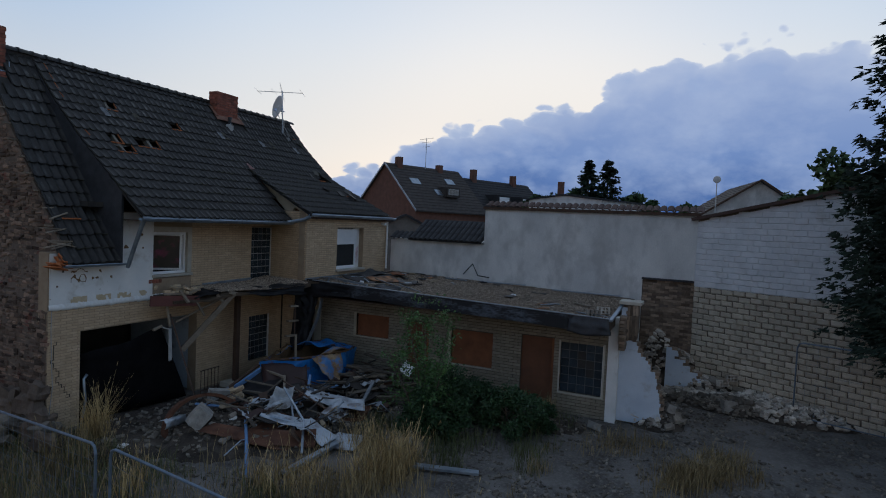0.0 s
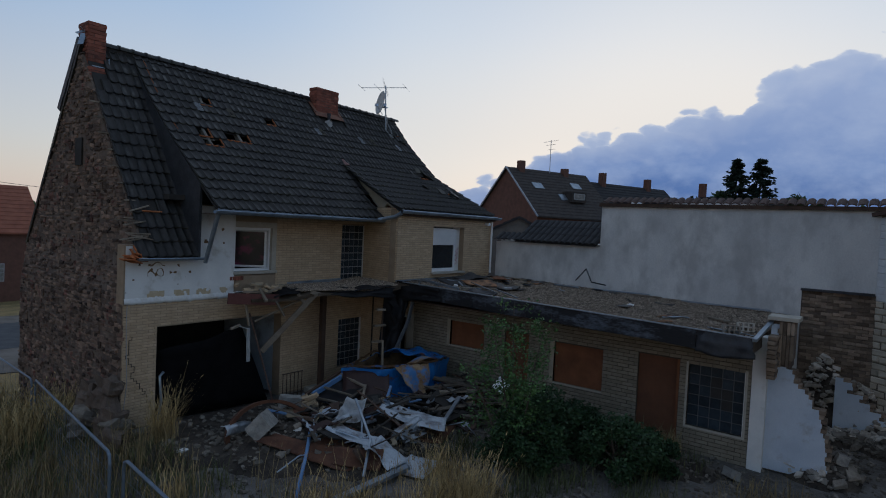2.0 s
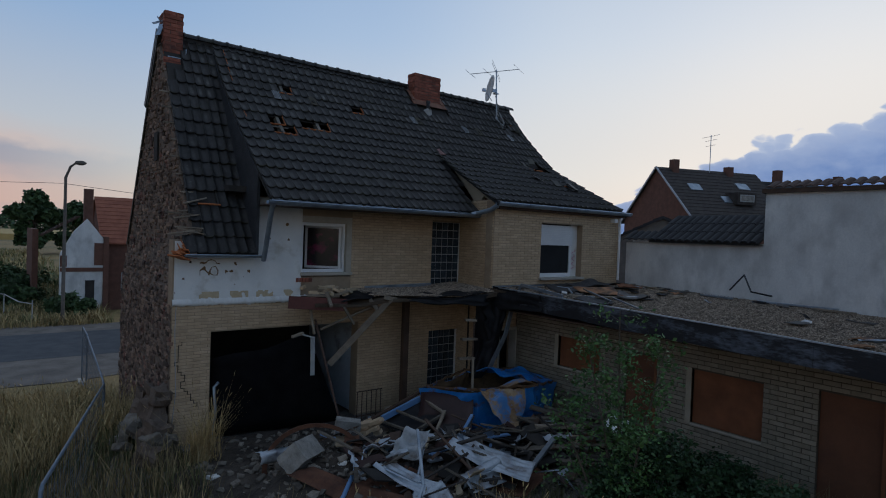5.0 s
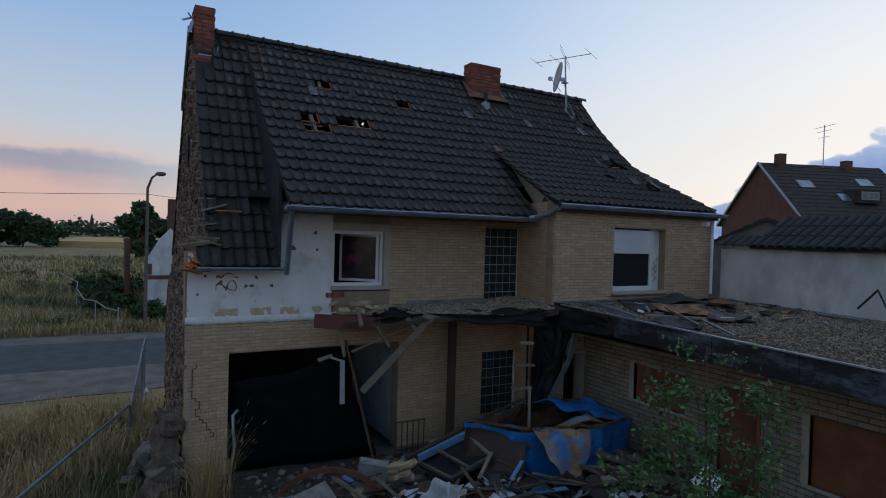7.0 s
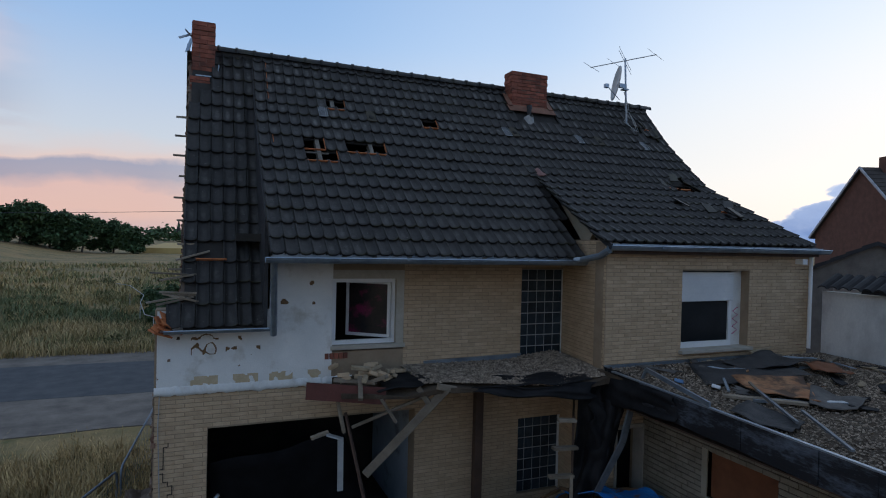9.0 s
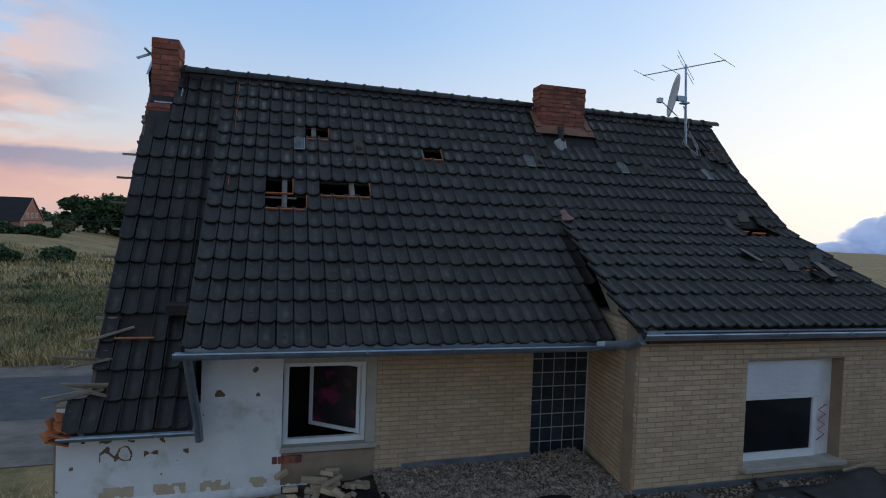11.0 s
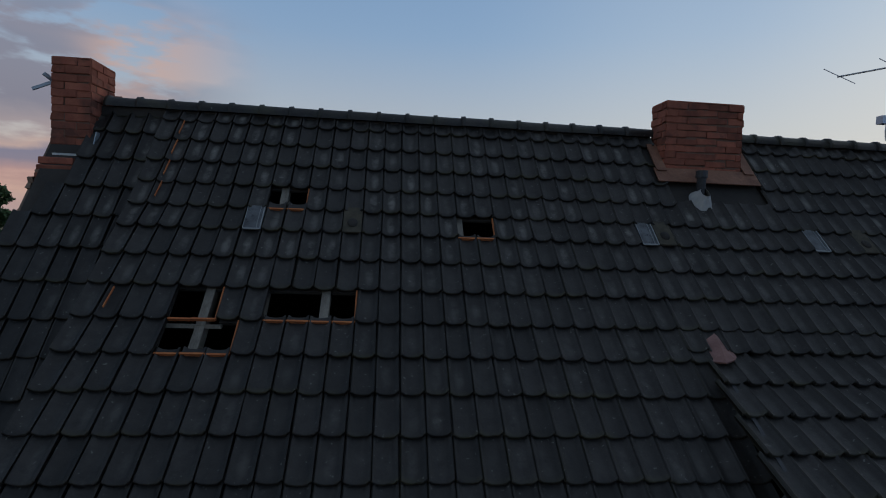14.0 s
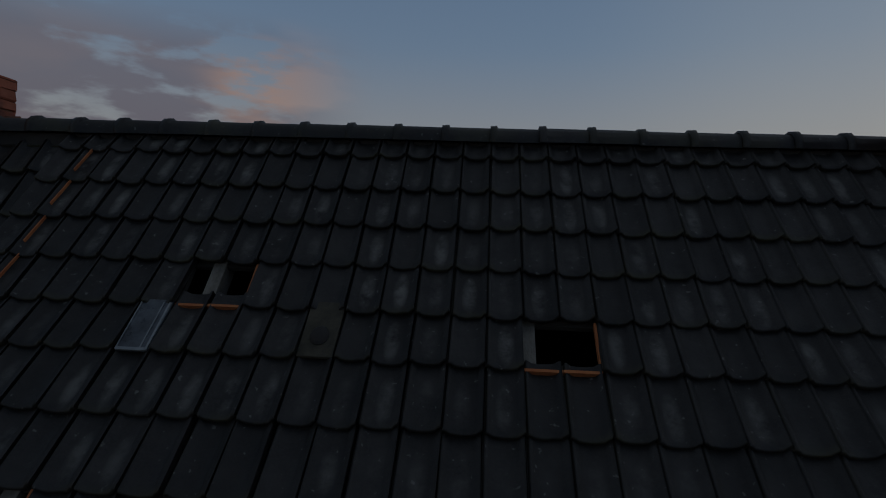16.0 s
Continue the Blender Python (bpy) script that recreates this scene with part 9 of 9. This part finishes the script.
m_weed = material("meadow_weeds", (0.07, 0.095, 0.04), (0.16, 0.18, 0.08), 0.5, 0.8, 0.1, 6, island=0.4)
m_heath = material("meadow_tufts", (0.115, 0.135, 0.055), (0.40, 0.30, 0.14), 0.16, 0.85, 0.1, 3, island=0.4, contrast=(0.42, 0.58))


def leaf_cloud(V, F, rg, c, r, n, size, squash=0.8, shell=0.55):
    """Small folded leaves scattered through a lumpy ball."""
    for i in range(n):
        d = Vector((rg.gauss(0, 1), rg.gauss(0, 1), rg.gauss(0, 1))).normalized()
        k = r * (shell + (1 - shell) * rg.random()) * (0.8 + 0.5 * noise.noise(d * 2.2 + Vector(c)))
        p = Vector(c) + Vector((d.x * k, d.y * k, d.z * k * squash))
        a = Vector((rg.gauss(0, 1), rg.gauss(0, 1), rg.gauss(0, 0.7))).normalized()
        e = a.cross(Vector((rg.gauss(0, 1), rg.gauss(0, 1), rg.gauss(0, 1)))).normalized()
        s = size * rg.uniform(0.6, 1.3)
        q = len(V)
        V += [(p - a * s)[:], (p + e * s * 0.55 + Vector((0, 0, s * 0.1)))[:], (p + a * s)[:], (p - e * s * 0.55)[:]]
        F.append((q, q + 1, q + 2, q + 3))


def broad_tree(x, y, z, h, r, seed, leaf=0.3, dens=1.0, mat=None, label="broad dark green tree at the edge of the meadow", trunk=0.3, name="tree"):
    rg = random.Random(seed)
    t = thing(name, label, "tree" if name == "tree" else "shrub", (x, y, z), "trees" if name == "tree" else "")
    b = bmesh.new()
    top = Vector((x + rg.uniform(-0.2, 0.2) * r, y, z + h * 0.62))
    tube(b, [(x, y, z - 0.1), (x + 0.05 * r, y, z + h * 0.3), top], h * 0.028 + 0.02, 7, h * 0.008 + 0.008)
    blobs = []
    for i in range(9):
        a = 2 * math.pi * i / 9 + rg.uniform(-0.3, 0.3)
        k = rg.uniform(0.35, 0.8)
        e = Vector((x + math.cos(a) * r * k, y + math.sin(a) * r * k, z + h * (rg.uniform(0.20, 0.42) if i % 2 else rg.uniform(0.5, 0.85))))
        s = Vector((x, y, z + h * rg.uniform(0.18, 0.5)))
        tube(b, [s, s.lerp(e, 0.5) + Vector((0, 0, h * 0.03)), e], h * 0.010 + 0.008, 5, 0.006)
        blobs.append((e, r * rg.uniform(0.34, 0.52)))
    part("trunk", b, m_bark, t)
    blobs.append((Vector((x, y, z + h * 0.80)), r * 0.5))
    V, F = [], []
    for e, k in blobs:
        leaf_cloud(V, F, rg, e, k, int(260 * dens), leaf, 0.85)
    me = bpy.data.meshes.new("crown")
    me.from_pydata(V, [], F)
    me.materials.append(mat or m_leafd)
    o = new("crown", me)
    under(o, t)
    return t


def fir(x, y, z, h, r, seed, label="tall dark fir tree", rows=26, per=11, spray=0.10, tufts=4, wide=0.22, belly=False):
    rg = random.Random(seed)
    t = thing("fir_tree", label, "fir tree", (x, y, z))
    b = bmesh.new()
    tube(b, [(x, y, z - 0.1), (x, y, z + h * 0.5), (x, y, z + h)], h * 0.018 + 0.02, 7, 0.01)
    part("trunk", b, m_bark, t)
    V, F = [], []
    for i in range(rows):
        f = i / (rows - 1)
        zz0 = z + h * (0.06 + 0.93 * f)
        if belly:
            zz0 = z + h * (0.14 + 0.85 * f)
        ln = r * (1 - f) ** 0.85 + 0.05 * r
        if belly:
            ln *= min(1.0, 0.55 + f * 6.0)
        turn = rg.uniform(0, 6.283)
        for k in range(per):
            a = turn + (k % 7) * 0.898 + rg.gauss(0, 0.10) if belly else rg.uniform(0, 6.283)
            zz = zz0 + rg.uniform(-0.6, 0.6) * h / rows
            l = ln * rg.uniform(0.45, 1.15)
            sag, veer = rg.uniform(0.05, 0.55), rg.uniform(-0.35, 0.35)
            n = max(3, int(l / (spray * 1.3)))
            for j in range(1, n + 1):
                u = j / n
                p = Vector((x + math.cos(a + veer * u) * l * u, y + math.sin(a + veer * u) * l * u, zz - sag * l * u + 0.22 * l * u * u))
                for m in range(tufts):
                    if belly:
                        p = p + Vector((rg.gauss(0, 0.035), rg.gauss(0, 0.035), rg.gauss(0, 0.04)))
                    d = Vector((math.cos(a + rg.uniform(-1.1, 1.1)), math.sin(a + rg.uniform(-1.1, 1.1)), rg.uniform(-0.55, 0.15))).normalized()
                    sd = d.cross(Vector((0, 0, 1))).normalized() if m % 2 else Vector((0, 0, 1))
                    s = spray * rg.uniform(1.2, 2.4) * (1.15 - 0.5 * u)
                    q = len(V)
                    V += [(p - sd * s * wide)[:], (p + d * s)[:], (p + sd * s * wide)[:]]
                    F.append((q, q + 1, q + 2))
    if belly:
        for i in range(60):
            leaf_cloud(V, F, rg, (x, y, z + h * (0.2 + 0.75 * i / 60)), r * 0.78 * (1 - i / 66), 900, 0.065, 0.4, 0.30)
    me = bpy.data.meshes.new("needles")
    me.from_pydata(V, [], F)
    me.materials.append(m_needle)
    o = new("needles", me)
    under(o, t)


# beyond the walls
fir(8.05, -17.5, 0, 18.0, 2.55, 3, "large dark fir standing in front of the barn", 62, 40, 0.125, 14, 0.20, True)
fir(44.0, -3.0, 0, 10.7, 3.6, 4, rows=34, per=13, spray=0.20, tufts=6, wide=0.34)
fir(44.8, -4.5, 0, 10.8, 3.6, 5, rows=34, per=13, spray=0.20, tufts=6, wide=0.34)
for x, y, h, r, s in ((44.3, 0.2, 9.0, 2.0, 11), (45.5, -1.7, 9.7, 2.2, 12), (45.4, -8.1, 8.9, 1.3, 13), (44.2, -11.0, 8.4, 1.2, 14), (44.0, 2.2, 8.4, 1.6, 15), (46.2, -6.0, 9.0, 1.6, 17)):
    broad_tree(x, y, 0, h, r, s, 0.26, 0.8, label="green garden tree beyond the wall")
broad_tree(30.5, -18.6, 0, 11.0, 2.6, 16, 0.24, 1.1, label="tall loose pine beyond the barn")
# along the meadow
for x, y, h, r, s in ((-47, 190, 12, 8, 21), (-41, 196, 10.5, 8, 24), (-33, 198, 11.5, 9, 25), (-25, 202, 10.5, 7, 26), (-54.5, 186, 10.5, 5.6, 37), (-19, 200, 8.5, 5, 23), (3.5, 110, 12, 4.2, 28), (9.5, 112, 10, 4.0, 29), (-80, 160, 11, 5, 30), (-104, 165, 15, 8, 31), (-116, 172, 14, 8, 32), (-92, 178, 12, 6, 33)):
    broad_tree(x, y, ground_height(x, y) - 0.1 if y > 120 else STREET, h, r, s, 0.55 if y > 120 else 0.5, 2.4)
for x, y, h, r, s in ((-1.2, 41.0, 1.5, 2.4, 41), (-0.6, 37.0, 1.2, 1.8, 42), (-1.0, 46.0, 1.8, 2.8, 43), (-38, 96, 2.6, 3.0, 44), (-31, 100, 2.4, 3.0, 45), (-1.2, 35.5, 1.5, 1.6, 47), (1.5, 29.3, 1.5, 1.4, 48)):
    broad_tree(x, y, STREET - 0.2, h, r, s, 0.16 if y < 60 else 0.4, 1.5, label="rank green bushes at the meadow's edge", name="bush")
for i in range(13):
    a = radians(108.5 + 1.1 * i)
    hx, hy = 3.7 + 162 * math.cos(a), -5.7 + 162 * math.sin(a)
    broad_tree(hx, hy, ground_height(hx, hy) - 0.2, 1.9 + 0.6 * math.sin(2.3 * i), 2.4, 300 + i, 0.32, 0.8, label="rank olive-green hedge across the meadow", name="bush")
broad_tree(-51.5, 168.0, ground_height(-51.5, 168.0) - 0.2, 3.2, 2.8, 350, 0.3, 1.2, m_blade, "yellow-green bush beside the farmhouse", name="bush")
# low scrub in the meadow, too tangled to count
rgm = random.Random(88)
V, F = [], []
for i in range(110):
    x, y = rgm.uniform(-30, 2), rgm.uniform(28, 78)
    if noise.noise(Vector((x * 0.12, y * 0.12, 7))) > -0.1:
        k = rgm.uniform(0.5, 1.5)
        leaf_cloud(V, F, rgm, (x, y, STREET + 0.25), k, 170, 0.11, 0.45, 0.3)
me = bpy.data.meshes.new("meadow_scrub")
me.from_pydata(V, [], F)
me.materials.append(material("scrub_leaves", (0.045, 0.058, 0.022), (0.14, 0.135, 0.055), 0.4, 0.8, 0.1, 6, island=0.4))
tagged(new("meadow_scrub", me), "low green and brown scrub patches in the meadow", "scrub", kind="stuff")
# far woods in one sheet of clumps
rgf = random.Random(90)
V, F = [], []
for i in range(260):
    a = radians(62 + 100 * i / 260)
    d = rgf.uniform(520, 640)
    leaf_cloud(V, F, rgf, (math.cos(a) * d, math.sin(a) * d, 3.5 + rgf.uniform(-1, 3)), rgf.uniform(8, 13), 60, 2.2, 0.7)
me = bpy.data.meshes.new("far_woods")
me.from_pydata(V, [], F)
me.materials.append(m_leafd)
tagged(new("far_woods", me), "dark line of distant woods along the horizon", "woods", kind="stuff")
m_corn = material("ripe_corn_field", (0.40, 0.28, 0.10), (0.50, 0.36, 0.14), 0.3, 0.9, 0.2, 6)
o = part("corn_field", box(-17, 60, 205, 330, -2.0, 0.3), m_corn)
tagged(o, "ripe yellow corn field in the distance", "field", kind="structure")


# young birch-like tree in front of the annex
def sapling():
    rg = random.Random(61)
    t = thing("sapling", "young self-sown tree with round green leaves", "tree", (4.55, -6.9, 0))
    b = bmesh.new()
    V, F = [], []
    stems = [((4.55, -6.9, 0), (4.66, -6.8, 1.6), (4.80, -6.65, 3.15)), ((4.55, -6.9, 0.1), (4.50, -6.7, 1.5), (4.35, -6.45, 2.75)), ((4.6, -6.95, 0), (4.9, -7.0, 1.4), (5.2, -7.15, 2.75)),
             ((4.55, -7.0, 0), (4.45, -7.2, 1.1), (4.2, -7.5, 2.0)), ((4.6, -6.85, 0.2), (5.0, -6.6, 1.3), (5.35, -6.35, 2.35)), ((4.5, -6.9, 0.1), (4.2, -6.6, 1.0), (3.95, -6.3, 1.9))]
    for s in stems:
        tube(b, s, 0.024, 6, 0.006)
        a, m, e = (Vector(p) for p in s)
        for i in range(20):
            u = rg.uniform(0.25, 1.0)
            p = a.lerp(m, u * 2) if u < 0.5 else m.lerp(e, u * 2 - 1)
            d = Vector((rg.gauss(0, 1), rg.gauss(0, 1), rg.uniform(-0.1, 0.7))).normalized() * rg.uniform(0.18, 0.50) * (1.25 - 0.5 * u)
            tube(b, [p, p + d * 0.6 + Vector((0, 0, 0.03)), p + d], 0.006, 4, 0.002, cap=False)
            for c in range(3):
                q1 = p + d * (0.45 + 0.28 * c)
                for k in range(13):
                    leaf_cloud(V, F, rg, q1 + Vector((rg.gauss(0, 0.07), rg.gauss(0, 0.07), rg.gauss(0, 0.06))), 0.02, 1, 0.034)
    part("stem", b, m_bark, t)
    me = bpy.data.meshes.new("leaves")
    me.from_pydata(V, [], F)
    me.materials.append(material("young_bright_leaves", (0.035, 0.085, 0.022), (0.095, 0.185, 0.050), 2, 0.55, 0.2, 20, island=0.5))
    o = new("leaves", me)
    under(o, t)


sapling()
for x, y, h, r, s in ((4.9, -7.3, 1.55, 0.80, 71), (5.6, -8.5, 1.15, 0.85, 72), (4.6, -7.0, 0.95, 0.7, 73), (6.4, -7.3, 1.0, 0.8, 74), (6.2, -8.9, 0.8, 0.6, 75), (5.5, -6.6, 0.8, 0.6, 76)):
    broad_tree(x, y, 0, h, r, s, 0.035, 2.6, m_leaf, "dense low green shrub in front of the annex", 0.02, "shrub")


# grass: blades in one sheet for each stand
def grass(name, n, place, h0, h1, mat, label, seed, w=0.006, bend=0.75, heads=False):
    rg = random.Random(seed)
    V, F = [], []
    for i in range(n):
        x, y = place(rg)
        z = ground_height(x, y) - 0.02
        h = rg.uniform(h0, h1) * (0.95 + 0.75 * noise.noise(Vector((x, y, 0)) * (0.22 if y > 24 else 1.3) + Vector((0, 0, seed))))
        a = rg.uniform(0, 6.283)
        d = Vector((math.cos(a), math.sin(a), 0))
        s = Vector((-d.y, d.x, 0)) * w * rg.uniform(0.7, 1.4)
        k = rg.uniform(0.1, bend) * h
        p0, p1, p2 = Vector((x, y, z)), Vector((x, y, z + h * 0.55)) + d * k * 0.35, Vector((x, y, z + h)) + d * k
        q = len(V)
        V += [(p0 - s)[:], (p0 + s)[:], (p1 + s * 0.8)[:], (p1 - s * 0.8)[:], p2[:]]
        F += [(q, q + 1, q + 2, q + 3), (q + 3, q + 2, q + 4)]
        if heads and rg.random() < 0.3:
            q = len(V)
            u = (p2 - p1).normalized()
            V += [(p2 - u * 0.02)[:], (p2 + s * 1.2 + u * 0.04)[:], (p2 + u * 0.10)[:], (p2 - s * 1.2 + u * 0.04)[:]]
            F.append((q, q + 1, q + 2, q + 3))
    me = bpy.data.meshes.new(name)
    me.from_pydata(V, [], F)
    me.materials.append(mat)
    tagged(new(name, me), label, "grass", kind="stuff")


def clumped(x0, x1, y0, y1, f=0.6, t=0.0, keep=None):
    def place(rg):
        while True:
            x, y = rg.uniform(x0, x1), rg.uniform(y0, y1)
            if noise.noise(Vector((x * f, y * f, 2.5))) > t + rg.uniform(-0.25, 0.25) and (keep is None or keep(x, y)):
                return x, y
    return place


outside = lambda x, y: not (x > 0.35 and y > -0.1 and y < 7) 
grass("tall_dry_grass", 3600, clumped(-4.5, 1.2, -9.5, 1.5, 0.9, 0.10, lambda x, y: outside(x, y) and x < 0.2 + 0.18 * (-y)), 0.30, 0.80, m_straw, "tall dry straw-coloured grass", 101, heads=True)
grass("green_grass", 15000, clumped(-4.8, 0.8, -9.0, 3.0, 0.7, -0.3, lambda x, y: outside(x, y) and x < 0.5 - 0.05 * y), 0.14, 0.42, m_blade, "rank green grass", 102)
grass("yard_grass", 700, clumped(0.2, 3.6, -8.2, -4.2, 1.1, 0.15, lambda x, y: x + y < -1.2), 0.20, 0.60, m_straw, "tufts of dry grass at the edge of the wreckage", 103, heads=True)
grass("yard_weeds", 2600, clumped(3.2, 7.6, -9.8, -5.4, 1.0, 0.1), 0.12, 0.45, m_blade, "low weeds along the annex", 104)
grass("yard_weeds", 1500, clumped(2.5, 7.0, -13.8, -9.5, 1.0, 0.28), 0.10, 0.40, m_straw, "thin dry weeds in the yard", 105)
grass("garage_grass", 260, lambda rg: (rg.gauss(0.75, 0.13), rg.gauss(-1.15, 0.13)), 0.4, 0.95, m_gold, "tuft of tall dry grass by the garage", 106, heads=True)
grass("slope_grass", 22000, clumped(-9.0, 0.4, 1.0, 9.4, 0.5, -0.15, lambda x, y: outside(x, y)), 0.3, 0.9, m_straw2, "tall dry grass on the slope to the street", 107, w=0.010, heads=True)
grass("slope_weeds", 5000, clumped(-8.0, 0.3, 0.5, 9.0, 0.6, 0.0, lambda x, y: outside(x, y)), 0.25, 0.7, m_blade, "green weeds on the slope to the street", 108, w=0.010)
grass("meadow_grass", 34000, clumped(-24, 3.5, 26.0, 62.0, 0.15, -0.3), 0.25, 0.75, m_heath, "uncut dry and green meadow grass", 109, w=0.026, bend=1.1)
grass("meadow_edge_grass", 12000, clumped(-18, 3.0, 25.8, 35.0, 0.3, -0.35), 0.25, 0.7, m_straw2, "golden brown grass along the street", 112, w=0.022, bend=1.1)
grass("meadow_green", 9000, clumped(-24, 3.0, 36.0, 62.0, 0.13, 0.0), 0.3, 0.8, m_weed, "green weeds in the meadow", 110, w=0.04, bend=1.1)
grass("far_meadow_grass", 9000, clumped(-60, 4, 60.0, 125.0, 0.07, -0.3), 0.4, 0.9, m_heath, "uncut meadow grass further off", 111, w=0.08, bend=1.1)


def bunches(spots, spread):
    return lambda rg: (lambda c: (rg.gauss(c[0], spread), rg.gauss(c[1], spread)))(rg.choice(spots))


grass("straw_bunches", 1500, bunches([(2.45, -7.15), (2.75, -7.0), (2.2, -7.35), (2.9, -7.3), (1.75, -6.9), (0.9, -5.6), (3.3, -6.2), (-0.4, -3.6), (1.3, -6.2)], 0.24), 0.35, 0.85, m_gold, "bunches of tall golden straw in the yard", 121, heads=True)
grass("straw_bunches", 1200, bunches([(4.6, -12.2), (5.0, -12.4), (5.4, -12.7), (5.9, -13.0)], 0.25), 0.2, 0.45, m_straw, "low dry tufts in the yard", 122, heads=True)
grass("door_weeds", 900, bunches([(7.6, -8.1), (7.7, -7.8), (7.55, -8.9)], 0.12), 0.2, 0.7, m_straw, "dry weeds by the boarded door", 123)
